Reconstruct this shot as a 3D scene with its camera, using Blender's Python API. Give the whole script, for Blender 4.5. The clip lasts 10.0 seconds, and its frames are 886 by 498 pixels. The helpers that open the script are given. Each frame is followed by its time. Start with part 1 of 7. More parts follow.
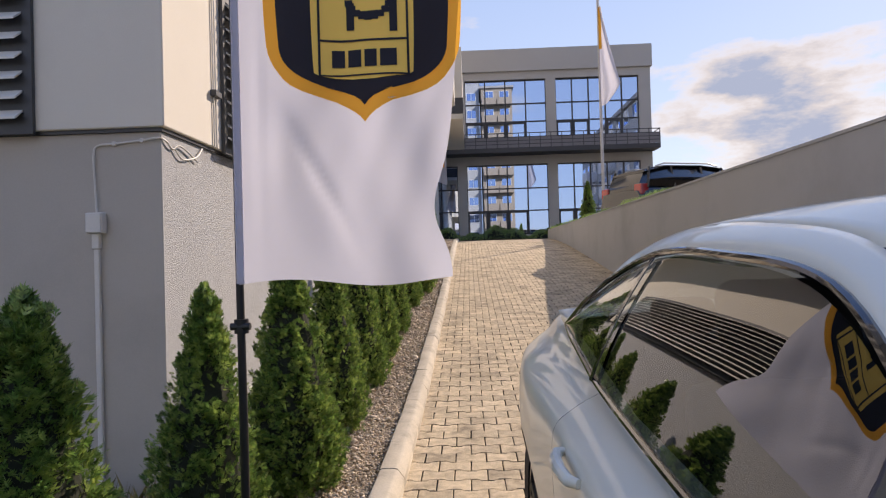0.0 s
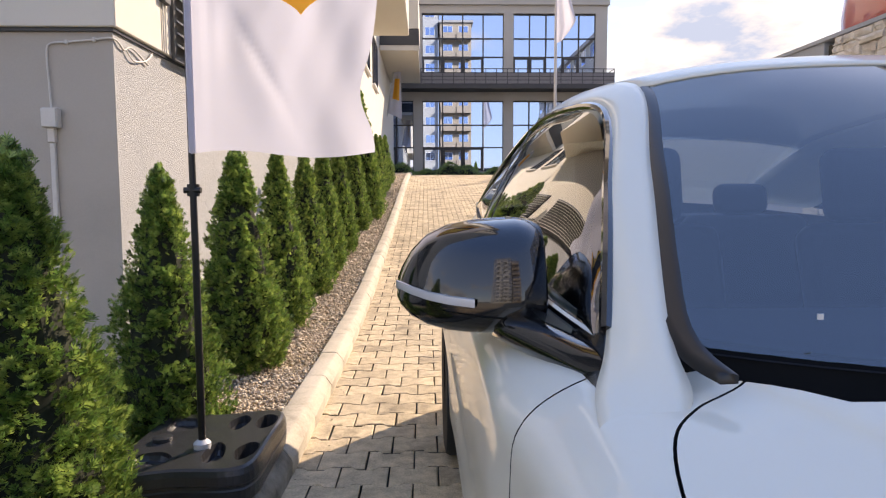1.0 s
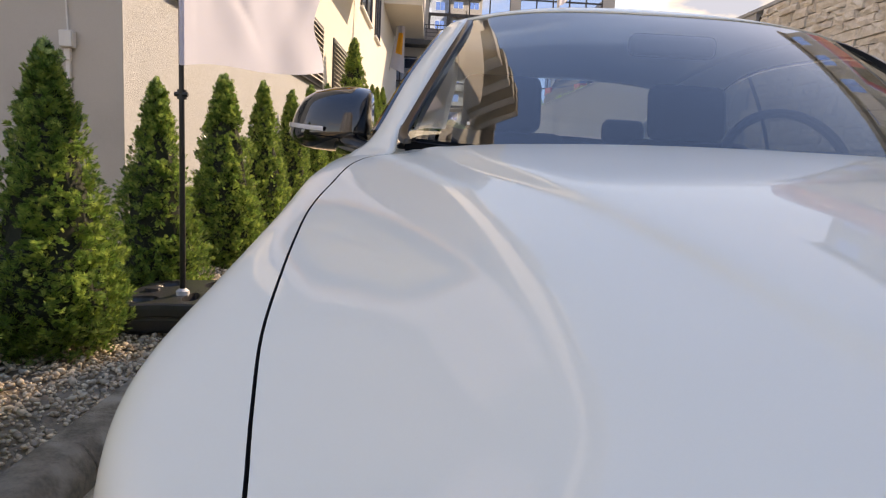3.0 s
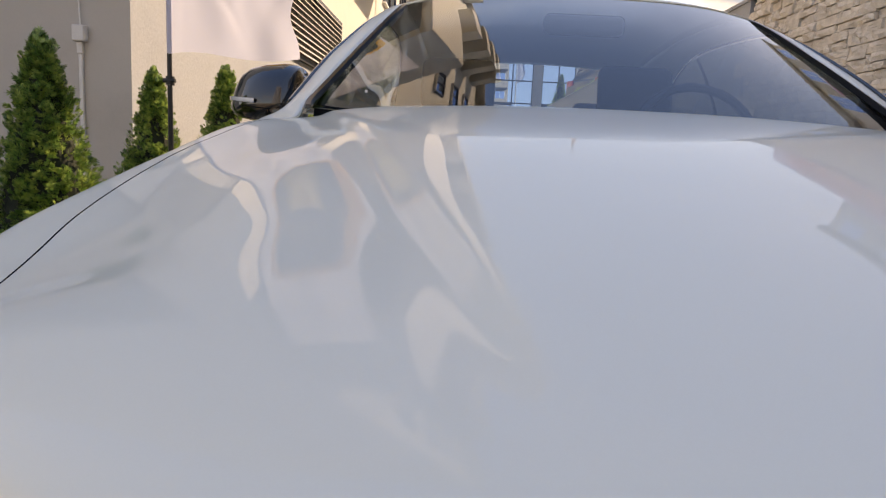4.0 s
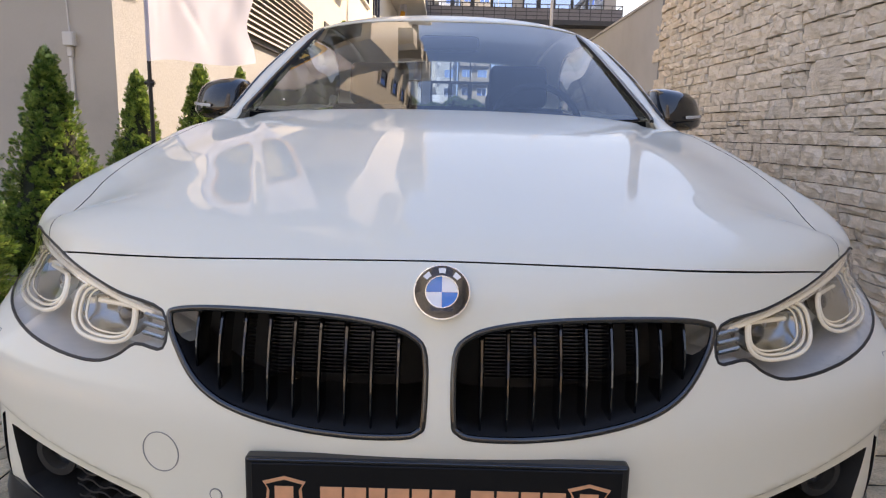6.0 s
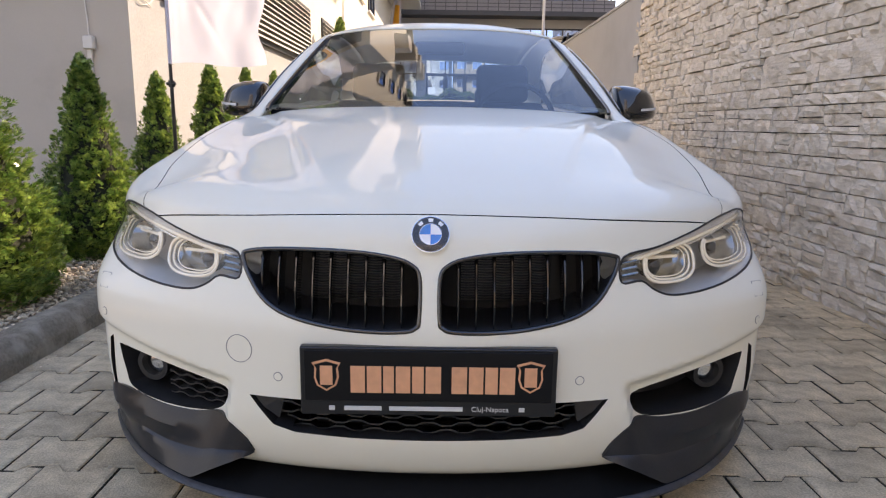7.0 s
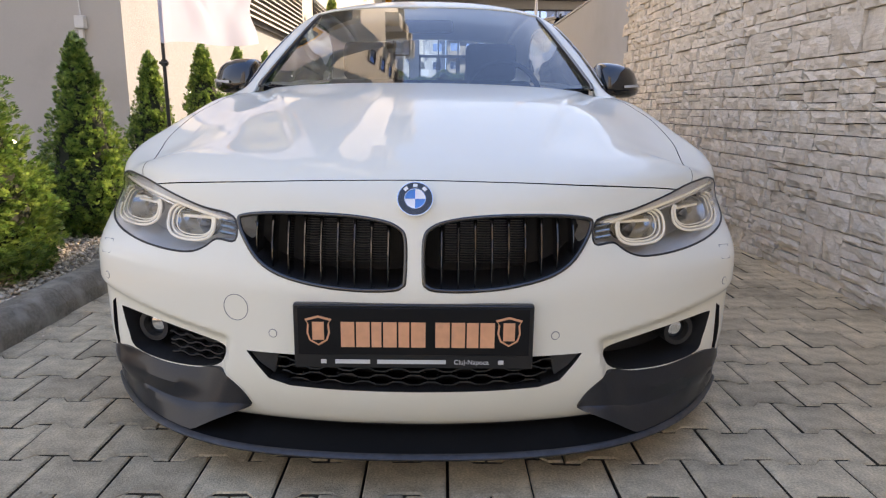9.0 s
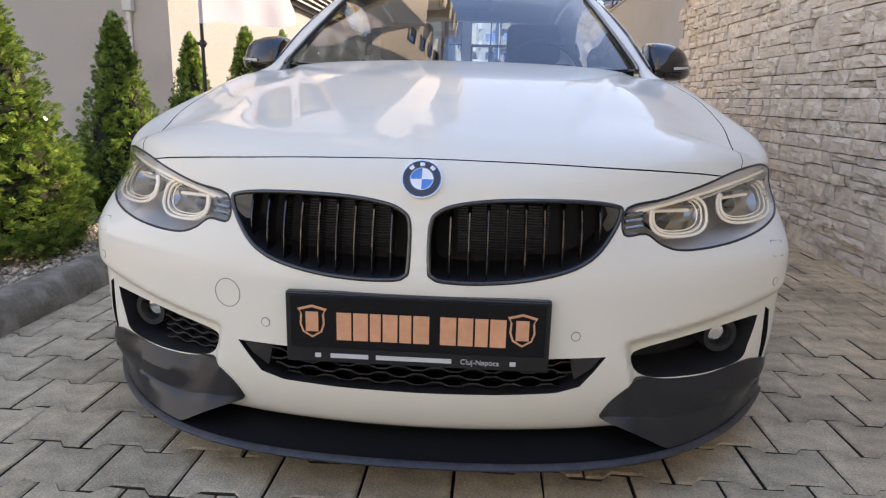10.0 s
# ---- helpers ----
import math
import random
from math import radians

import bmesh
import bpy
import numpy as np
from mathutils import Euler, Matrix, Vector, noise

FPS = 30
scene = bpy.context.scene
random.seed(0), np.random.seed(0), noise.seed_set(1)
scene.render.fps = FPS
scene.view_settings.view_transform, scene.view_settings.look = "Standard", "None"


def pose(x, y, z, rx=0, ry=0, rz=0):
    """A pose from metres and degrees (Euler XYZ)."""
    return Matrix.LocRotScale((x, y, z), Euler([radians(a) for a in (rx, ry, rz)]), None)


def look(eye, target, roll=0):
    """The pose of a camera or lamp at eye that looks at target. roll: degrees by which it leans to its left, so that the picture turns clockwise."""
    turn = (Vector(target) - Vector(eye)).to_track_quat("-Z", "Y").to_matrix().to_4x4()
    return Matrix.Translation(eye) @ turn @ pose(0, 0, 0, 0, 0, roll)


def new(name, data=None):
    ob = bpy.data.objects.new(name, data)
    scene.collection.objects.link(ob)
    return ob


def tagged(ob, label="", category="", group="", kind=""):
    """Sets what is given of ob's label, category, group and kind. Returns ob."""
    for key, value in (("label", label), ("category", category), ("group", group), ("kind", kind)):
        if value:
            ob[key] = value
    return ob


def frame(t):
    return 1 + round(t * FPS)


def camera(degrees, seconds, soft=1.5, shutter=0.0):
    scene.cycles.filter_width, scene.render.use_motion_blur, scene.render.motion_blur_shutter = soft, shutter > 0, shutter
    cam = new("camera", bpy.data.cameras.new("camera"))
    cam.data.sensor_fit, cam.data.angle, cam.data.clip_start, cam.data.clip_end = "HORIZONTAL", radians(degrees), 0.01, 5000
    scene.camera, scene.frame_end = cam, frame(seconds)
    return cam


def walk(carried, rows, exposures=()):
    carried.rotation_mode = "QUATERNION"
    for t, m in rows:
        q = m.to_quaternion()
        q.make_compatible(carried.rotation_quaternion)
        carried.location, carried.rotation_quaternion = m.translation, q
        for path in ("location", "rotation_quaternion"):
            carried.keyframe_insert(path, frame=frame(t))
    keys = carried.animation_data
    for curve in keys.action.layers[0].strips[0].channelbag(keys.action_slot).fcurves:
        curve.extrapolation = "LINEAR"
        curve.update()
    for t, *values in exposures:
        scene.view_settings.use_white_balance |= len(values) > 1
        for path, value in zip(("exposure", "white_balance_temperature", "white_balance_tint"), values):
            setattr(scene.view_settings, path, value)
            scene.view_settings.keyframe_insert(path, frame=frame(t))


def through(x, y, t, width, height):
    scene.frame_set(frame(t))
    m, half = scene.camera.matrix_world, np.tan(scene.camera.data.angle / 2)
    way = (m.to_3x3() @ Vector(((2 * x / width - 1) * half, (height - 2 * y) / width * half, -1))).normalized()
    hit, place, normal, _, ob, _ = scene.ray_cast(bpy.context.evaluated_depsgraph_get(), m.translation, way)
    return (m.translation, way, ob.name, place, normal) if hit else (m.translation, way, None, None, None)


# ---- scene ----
cam = camera(68.9, 10.0, 1.2)
PATH = [
    (0, (-1.091, 1.211, 1.328), (-1.173, 3.209, 1.352), -1.6),
    (0.2, (-1.056, 1.146, 1.26), (-1.118, 3.144, 1.21), -1.8),
    (0.5, (-0.999, 1.033, 1.19), (-1.024, 3.03, 1.079), -1.2),
    (1, (-0.966, 0.825, 1.119), (-0.913, 2.818, 0.953), -0.2),
    (1.5, (-0.926, 0.598, 1.059), (-0.824, 2.585, 0.854), 0.6),
    (2, (-0.843, 0.382, 1.013), (-0.737, 2.366, 0.779), 1.6),
    (2.5, (-0.756, 0.211, 0.956), (-0.664, 2.192, 0.695), 2.3),
    (2.7, (-0.718, 0.164, 0.943), (-0.635, 2.143, 0.671), 2.7),
    (4, (-0.34, -0.082, 0.866), (-0.382, 1.895, 0.568), 2.9),
    (4.5, (-0.207, -0.215, 0.849), (-0.234, 1.76, 0.534), 2.8),
    (5, (-0.106, -0.401, 0.863), (-0.12, 1.571, 0.533), 2.2),
    (5.5, (-0.014, -0.6, 0.886), (-0.023, 1.37, 0.541), 1.7),
    (6.8, (0.014, -1.21, 0.9), (0.016, 0.755, 0.528), 1.1),
    (7, (0.025, -1.279, 0.9), (0.027, 0.684, 0.522), 0.8),
    (7.5, (0.058, -1.368, 0.882), (0.062, 0.593, 0.491), 0.5),
    (8, (0.059, -1.395, 0.883), (0.071, 0.564, 0.479), 0.5),
    (8.5, (0.046, -1.388, 0.879), (0.063, 0.568, 0.462), 0.6),
    (9, (0.048, -1.376, 0.874), (0.069, 0.578, 0.445), 0.7),
    (9.5, (0.064, -1.356, 0.862), (0.083, 0.594, 0.418), 1.1),
    (10, (0.129, -1.233, 0.835), (0.003, 0.71, 0.377), 1.4),
]
EXPOSURES = [(0.0, 0.86, 8100, 20), (0.5, 1.28, 8300, 20), (1.0, 1.42, 8800, 20), (2.5, 1.46, 10400, 21), (4.5, 1.27, 11200, 21), (5.5, 1.56, 10700, 21), (7.0, 1.84, 10000, 21), (10.0, 1.90, 10200, 20)]
walk(cam, [(t, look(eye, target, roll)) for t, eye, target, roll in PATH], EXPOSURES)

# ---- light ----
SUN_AZ, SUN_EL = 39.0, 31.0  # degrees from +y towards +x, and above the horizon
world = bpy.data.worlds.new("sky")
scene.world = world
world.use_nodes = True
wn, wl = world.node_tree.nodes, world.node_tree.links
bg = wn["Background"]
sky = wn.new("ShaderNodeTexSky")
sky.sky_type, sky.sun_disc = "NISHITA", False
sky.sun_elevation, sky.sun_rotation = radians(SUN_EL), radians(SUN_AZ)
sky.air_density, sky.dust_density, sky.ozone_density = 1.0, 0.2, 2.0
wtc, wmap = wn.new("ShaderNodeTexCoord"), wn.new("ShaderNodeMapping")
wmap.inputs["Scale"].default_value, wmap.inputs["Location"].default_value = (1.0, 1.0, 2.6), (-8.37, 11.69, -0.27)
wl.new(wtc.outputs["Generated"], wmap.inputs["Vector"])
cloud = wn.new("ShaderNodeTexNoise")
cloud.inputs["Scale"].default_value, cloud.inputs["Detail"].default_value, cloud.inputs["Roughness"].default_value = 2.3, 9.0, 0.58
wl.new(wmap.outputs["Vector"], cloud.inputs["Vector"])
cramp = wn.new("ShaderNodeValToRGB")
cramp.color_ramp.elements[0].position, cramp.color_ramp.elements[1].position = 0.545, 0.615
wl.new(cloud.outputs["Fac"], cramp.inputs["Fac"])
wmix = wn.new("ShaderNodeMix")
wmix.data_type = "RGBA"
# white rims and blue-grey hearts
cheart = wn.new("ShaderNodeValToRGB")
cheart.color_ramp.elements[0].position, cheart.color_ramp.elements[1].position = 0.58, 0.66
cheart.color_ramp.elements[0].color, cheart.color_ramp.elements[1].color = (1.0, 1.0, 1.0, 1), (0.42, 0.56, 0.84, 1)
wl.new(cloud.outputs["Fac"], cheart.inputs["Fac"])
cbright = wn.new("ShaderNodeVectorMath")
cbright.operation = "SCALE"
cbright.inputs["Scale"].default_value = 2.45
wl.new(cheart.outputs["Color"], cbright.inputs[0])
wl.new(cbright.outputs[0], wmix.inputs["B"])
# heaped clouds low in the sky, clear blue overhead
wsep, wlow, wmul = wn.new("ShaderNodeSeparateXYZ"), wn.new("ShaderNodeMapRange"), wn.new("ShaderNodeMath")
wl.new(wtc.outputs["Generated"], wsep.inputs[0])
wl.new(wsep.outputs["Z"], wlow.inputs["Value"])
wlow.interpolation_type = "SMOOTHSTEP"
wlow.inputs["From Min"].default_value, wlow.inputs["From Max"].default_value = 0.22, 0.55
wlow.inputs["To Min"].default_value, wlow.inputs["To Max"].default_value = 1.0, 0.0
wmul.operation = "MULTIPLY"
wl.new(cramp.outputs["Color"], wmul.inputs[0])
wl.new(wlow.outputs["Result"], wmul.inputs[1])
wl.new(wmul.outputs[0], wmix.inputs["Factor"])
# even out the glare round the sun
wclear = wn.new("ShaderNodeMix")
wclear.data_type = "RGBA"
wclear.inputs["Factor"].default_value = 0.88
wdeep, wrise = wn.new("ShaderNodeMix"), wn.new("ShaderNodeMapRange")
wdeep.data_type = "RGBA"
wrise.inputs["From Min"].default_value, wrise.inputs["From Max"].default_value = 0.15, 0.85
wdeep.inputs["A"].default_value, wdeep.inputs["B"].default_value = (1.20, 1.75, 2.75, 1), (0.42, 1.00, 2.62, 1)
wsep0 = wn.new("ShaderNodeSeparateXYZ")
wl.new(wtc.outputs["Generated"], wsep0.inputs[0])
wl.new(wsep0.outputs["Z"], wrise.inputs["Value"])
wl.new(wrise.outputs["Result"], wdeep.inputs["Factor"])
wl.new(wdeep.outputs["Result"], wclear.inputs["B"])
wl.new(sky.outputs["Color"], wclear.inputs["A"])
wl.new(wclear.outputs["Result"], wmix.inputs["A"])
wl.new(wmix.outputs["Result"], bg.inputs["Color"])
bg.inputs["Strength"].default_value = 0.20
sun = new("sun", bpy.data.lights.new("sun", "SUN"))
sun.data.energy, sun.data.angle, sun.data.color = 2.7, radians(0.55), (1.0, 0.965, 0.91)
sun.matrix_world = look((0, 0, 0), (-math.sin(radians(SUN_AZ)) * math.cos(radians(SUN_EL)), -math.cos(radians(SUN_AZ)) * math.cos(radians(SUN_EL)), -math.sin(radians(SUN_EL))))
sun.location = (20, 20, 25)

# ---- materials ----
def mat(name, base, rough=0.6, metal=0.0, vary=0.12, scale=6.0, fine=60.0, bump=0.0, bump_scale=80.0, coat=0.0, spec=0.5, tint=None, per_piece=0.0, stain=0.0, stain_scale=1.2, strata=0.0):
    """A surface with colour varied at two scales, optional relief, stains, clear coat and a difference from piece to piece."""
    m = bpy.data.materials.new(name)
    m.use_nodes = True
    n, l = m.node_tree.nodes, m.node_tree.links
    b = n["Principled BSDF"]
    b.inputs["Roughness"].default_value, b.inputs["Metallic"].default_value = rough, metal
    b.inputs["Specular IOR Level"].default_value = spec
    b.inputs["Coat Weight"].default_value, b.inputs["Coat Roughness"].default_value = coat, 0.03
    tc = n.new("ShaderNodeTexCoord")
    big, small = n.new("ShaderNodeTexNoise"), n.new("ShaderNodeTexNoise")
    big.inputs["Scale"].default_value, big.inputs["Detail"].default_value = scale, 5.0
    small.inputs["Scale"].default_value, small.inputs["Detail"].default_value = fine, 4.0
    l.new(tc.outputs["Object"], big.inputs["Vector"])
    l.new(tc.outputs["Object"], small.inputs["Vector"])
    mixv = n.new("ShaderNodeMath")
    mixv.operation = "ADD"
    l.new(big.outputs["Fac"], mixv.inputs[0])
    l.new(small.outputs["Fac"], mixv.inputs[1])
    mr = n.new("ShaderNodeMapRange")
    mr.inputs["From Min"].default_value, mr.inputs["From Max"].default_value = 0.6, 1.4
    mr.inputs["To Min"].default_value, mr.inputs["To Max"].default_value = 1.0 - vary, 1.0 + vary
    l.new(mixv.outputs[0], mr.inputs["Value"])
    val = mr.outputs["Result"]
    if per_piece:
        oi, geo = n.new("ShaderNodeObjectInfo"), n.new("ShaderNodeNewGeometry")
        rnd = n.new("ShaderNodeMath")
        rnd.operation = "ADD"
        l.new(oi.outputs["Random"], rnd.inputs[0])
        l.new(geo.outputs["Random Per Island"], rnd.inputs[1])
        fr = n.new("ShaderNodeMath")
        fr.operation = "FRACT"
        l.new(rnd.outputs[0], fr.inputs[0])
        pr = n.new("ShaderNodeMapRange")
        pr.inputs["To Min"].default_value, pr.inputs["To Max"].default_value = 1.0 - per_piece, 1.0 + per_piece
        l.new(fr.outputs[0], pr.inputs["Value"])
        mu = n.new("ShaderNodeMath")
        mu.operation = "MULTIPLY"
        l.new(val, mu.inputs[0])
        l.new(pr.outputs["Result"], mu.inputs[1])
        val = mu.outputs[0]
    sc = n.new("ShaderNodeVectorMath")
    sc.operation = "SCALE"
    sc.inputs[0].default_value = base
    l.new(val, sc.inputs["Scale"])
    col = sc.outputs[0]
    if tint:
        tn = n.new("ShaderNodeTexNoise")
        tn.inputs["Scale"].default_value, tn.inputs["Detail"].default_value = scale * 1.7, 3.0
        l.new(tc.outputs["Object"], tn.inputs["Vector"])
        tr = n.new("ShaderNodeValToRGB")
        tr.color_ramp.elements[0].position, tr.color_ramp.elements[1].position = 0.45, 0.68
        l.new(tn.outputs["Fac"], tr.inputs["Fac"])
        tm = n.new("ShaderNodeMix")
        tm.data_type = "RGBA"
        tm.inputs["B"].default_value = (*tint, 1)
        l.new(tr.outputs["Color"], tm.inputs["Factor"])
        l.new(col, tm.inputs["A"])
        col = tm.outputs["Result"]
    if stain:
        sn = n.new("ShaderNodeTexNoise")
        sn.inputs["Scale"].default_value, sn.inputs["Detail"].default_value, sn.inputs["Roughness"].default_value = stain_scale, 8.0, 0.65
        l.new(tc.outputs["Object"], sn.inputs["Vector"])
        sr = n.new("ShaderNodeMapRange")
        sr.inputs["From Min"].default_value, sr.inputs["From Max"].default_value = 0.52, 0.72
        sr.inputs["To Min"].default_value, sr.inputs["To Max"].default_value = 1.0, 1.0 - stain
        l.new(sn.outputs["Fac"], sr.inputs["Value"])
        sv = n.new("ShaderNodeVectorMath")
        sv.operation = "SCALE"
        l.new(col, sv.inputs[0])
        l.new(sr.outputs["Result"], sv.inputs["Scale"])
        col = sv.outputs[0]
    l.new(col, b.inputs["Base Color"])
    if bump:
        bn, bu = n.new("ShaderNodeTexNoise"), n.new("ShaderNodeBump")
        bn.inputs["Scale"].default_value, bn.inputs["Detail"].default_value = bump_scale, 6.0
        bu.inputs["Strength"].default_value, bu.inputs["Distance"].default_value = bump, 0.01
        if strata:
            mp = n.new("ShaderNodeMapping")
            mp.inputs["Scale"].default_value = (1.0, 0.35, strata)
            l.new(tc.outputs["Object"], mp.inputs["Vector"])
            l.new(mp.outputs["Vector"], bn.inputs["Vector"])
        else:
            l.new(tc.outputs["Object"], bn.inputs["Vector"])
        l.new(bn.outputs["Fac"], bu.inputs["Height"])
        l.new(bu.outputs["Normal"], b.inputs["Normal"])
    return m


def glass(name, colour=(0.9, 0.95, 0.95), rough=0.0, mirror=0.0, ior=1.52, coating=(1.0, 1.0, 1.0)):
    """A thin pane: see-through with a Fresnel reflection; mirror adds the sheen of coated facade glass."""
    m = bpy.data.materials.new(name)
    m.use_nodes = True
    n, l = m.node_tree.nodes, m.node_tree.links
    n.remove(n["Principled BSDF"])
    tr, gl, lw, mx = n.new("ShaderNodeBsdfTransparent"), n.new("ShaderNodeBsdfGlossy"), n.new("ShaderNodeLayerWeight"), n.new("ShaderNodeMixShader")
    tr.inputs["Color"].default_value = (*colour, 1)
    gl.inputs["Roughness"].default_value = rough
    gl.inputs["Color"].default_value = (*coating, 1)
    lw.inputs["Blend"].default_value = 0.5
    f0 = 1.6 * ((ior - 1) / (ior + 1)) ** 2
    steep, fall = n.new("ShaderNodeMath"), n.new("ShaderNodeMath")
    steep.operation, steep.inputs[1].default_value = "POWER", 5.0
    fall.operation, fall.use_clamp = "MULTIPLY_ADD", True
    fall.inputs[1].default_value, fall.inputs[2].default_value = 1 - f0, f0 + mirror
    l.new(lw.outputs["Facing"], steep.inputs[0])
    l.new(steep.outputs[0], fall.inputs[0])
    l.new(fall.outputs[0], mx.inputs[0])
    l.new(tr.outputs[0], mx.inputs[1])
    l.new(gl.outputs[0], mx.inputs[2])
    l.new(mx.outputs[0], n["Material Output"].inputs["Surface"])
    return m


M_PAVER = mat("concrete paver", (0.52, 0.415, 0.275), 0.85, vary=0.46, scale=17.0, fine=170, bump=0.40, bump_scale=230, per_piece=0.17, stain=0.58, stain_scale=3.2)
M_JOINT = mat("joint sand", (0.06, 0.05, 0.036), 0.95, vary=0.25, scale=9, bump=0.4)
M_KERB = mat("kerb concrete", (0.50, 0.44, 0.345), 0.85, vary=0.2, scale=5, fine=90, bump=0.3, bump_scale=160, per_piece=0.06, stain=0.45, stain_scale=3.5)
# dirt and weathering, with the car's shade on the kerb in the dark tone
M_DIRTYSHADEKERB = mat("dirty weathered shaded kerb", (0.20, 0.165, 0.12), 0.9, vary=0.4, scale=6, fine=70, bump=0.6, bump_scale=120, tint=(0.36, 0.31, 0.24))
M_SOIL = mat("soil", (0.26, 0.205, 0.15), 0.95, vary=0.3, scale=9, bump=0.5)
M_PEBBLE = mat("river gravel", (0.57, 0.46, 0.335), 0.75, vary=0.2, scale=30, per_piece=0.5, tint=(0.43, 0.36, 0.28))
M_GREY = mat("smooth grey render", (0.45, 0.415, 0.365), 0.88, vary=0.05, scale=1.5, fine=150, bump=0.12, bump_scale=300, stain=0.12, stain_scale=1.0)
M_STUCCO = mat("rough light stucco", (0.41, 0.42, 0.43), 0.9, vary=0.16, scale=40, fine=260, bump=0.9, bump_scale=130, stain=0.1)
M_CREAM = mat("cream render", (0.68, 0.64, 0.56), 0.88, vary=0.04, scale=1.2, fine=180, bump=0.12, bump_scale=260, stain=0.07)
M_DARK = mat("dark grey metal", (0.045, 0.047, 0.052), 0.45, vary=0.1, scale=8)
M_SLAT = mat("pale louvre slat", (0.70, 0.68, 0.63), 0.5, vary=0.05)
M_STONE = mat("split stone cladding", (0.74, 0.66, 0.565), 0.85, vary=0.16, scale=7, fine=70, bump=1.0, bump_scale=38, strata=1.7, per_piece=0.09, tint=(0.60, 0.52, 0.43))
M_WALLGREY = mat("grey retaining wall", (0.41, 0.425, 0.45), 0.9, vary=0.06, scale=0.8, fine=140, bump=0.15, bump_scale=200, stain=0.15, stain_scale=0.6)
M_FACADE = mat("grey facade", (0.47, 0.45, 0.42), 0.85, vary=0.05, scale=0.6, fine=40)
M_BGLASS = glass("facade glass", (0.25, 0.30, 0.36), mirror=0.72, coating=(0.60, 0.74, 0.98))
M_WHITE = mat("white paint", (0.78, 0.78, 0.77), 0.5, vary=0.03)
M_ASPHALT = mat("asphalt", (0.055, 0.055, 0.055), 0.9, vary=0.2, scale=2, bump=0.3)


# ---- mesh helpers ----
def obj(name, bm, material, parent=None, label="", smooth=False, sharp=35):
    me = bpy.data.meshes.new(name)
    bmesh.ops.recalc_face_normals(bm, faces=bm.faces)
    if smooth:
        for f in bm.faces:
            f.smooth = True
        for e in bm.edges:
            if len(e.link_faces) == 2 and e.calc_face_angle(0) > radians(sharp):
                e.smooth = False
    bm.to_mesh(me)
    bm.free()
    for m in material if isinstance(material, (list, tuple)) else [material]:
        me.materials.append(m)
    ob = new(name, me)
    if parent:
        ob.parent = parent
    if label:
        ob["label"] = label
    return ob


def part(name, bm, material, parent, label="", smooth=False, sharp=35):
    """One mesh object under a thing or under a part."""
    return obj(name, bm, material, parent, label, smooth, sharp)


def thing(name, label, category, at=(0, 0, 0), group="", kind="", turn=(0, 0, 0)):
    ob = new(name)
    ob.empty_display_size = 0.1
    ob.matrix_world = pose(*at, *turn)
    return tagged(ob, label, category, group, kind)


def add_box(bm, x0, x1, y0, y1, z0, z1, bevel=0.0, segs=1):
    vs = [bm.verts.new((x, y, z)) for x in (x0, x1) for y in (y0, y1) for z in (z0, z1)]
    fs = [(0, 1, 3, 2), (4, 6, 7, 5), (0, 4, 5, 1), (2, 3, 7, 6), (0, 2, 6, 4), (1, 5, 7, 3)]
    faces = [bm.faces.new([vs[i] for i in f]) for f in fs]
    if bevel:
        edges = list({e for f in faces for e in f.edges})
        bmesh.ops.bevel(bm, geom=edges, offset=bevel, segments=segs, affect="EDGES", profile=0.5)
    return bm


def box(x0, x1, y0, y1, z0, z1, bevel=0.0, segs=1):
    return add_box(bmesh.new(), x0, x1, y0, y1, z0, z1, bevel, segs)


def add_prism(bm, pts, axis, a, b):
    """Extrudes the outline pts along an axis from a to b; pts are the two other coordinates in x, y, z order."""
    def put(p, d):
        q = list(p)
        q.insert("xyz".index(axis), d)
        return bm.verts.new(q)
    lo, hi = [put(p, a) for p in pts], [put(p, b) for p in pts]
    n = len(pts)
    bm.faces.new(lo[::-1])
    bm.faces.new(hi)
    for i in range(n):
        bm.faces.new((lo[i], lo[(i + 1) % n], hi[(i + 1) % n], hi[i]))
    return bm


def add_tube(bm, path, radius, sides=10, cap=True):
    """A round tube along a path; radius is a number or one per point."""
    path = [Vector(p) for p in path]
    rings = []
    for i, p in enumerate(path):
        d = (path[min(i + 1, len(path) - 1)] - path[max(i - 1, 0)]).normalized()
        u = d.orthogonal().normalized() if i == 0 else (u - d * u.dot(d)).normalized()
        w = d.cross(u)
        r = radius[i] if isinstance(radius, (list, tuple)) else radius
        rings.append([bm.verts.new(p + (u * math.cos(a) + w * math.sin(a)) * r) for a in (2 * math.pi * k / sides for k in range(sides))])
    for a, b in zip(rings, rings[1:]):
        for k in range(sides):
            bm.faces.new((a[k], a[(k + 1) % sides], b[(k + 1) % sides], b[k]))
    if cap:
        bm.faces.new(rings[0][::-1])
        bm.faces.new(rings[-1])
    return bm


def grid_faces(bm, rows, closed=False):
    """Quads between rows of vertices."""
    for a, b in zip(rows, rows[1:]):
        n = len(a)
        for k in range(n if closed else n - 1):
            q = [a[k], a[(k + 1) % n], b[(k + 1) % n], b[k]]
            q = [v for i, v in enumerate(q) if v not in q[:i]]
            if len(q) > 2:
                bm.faces.new(q)


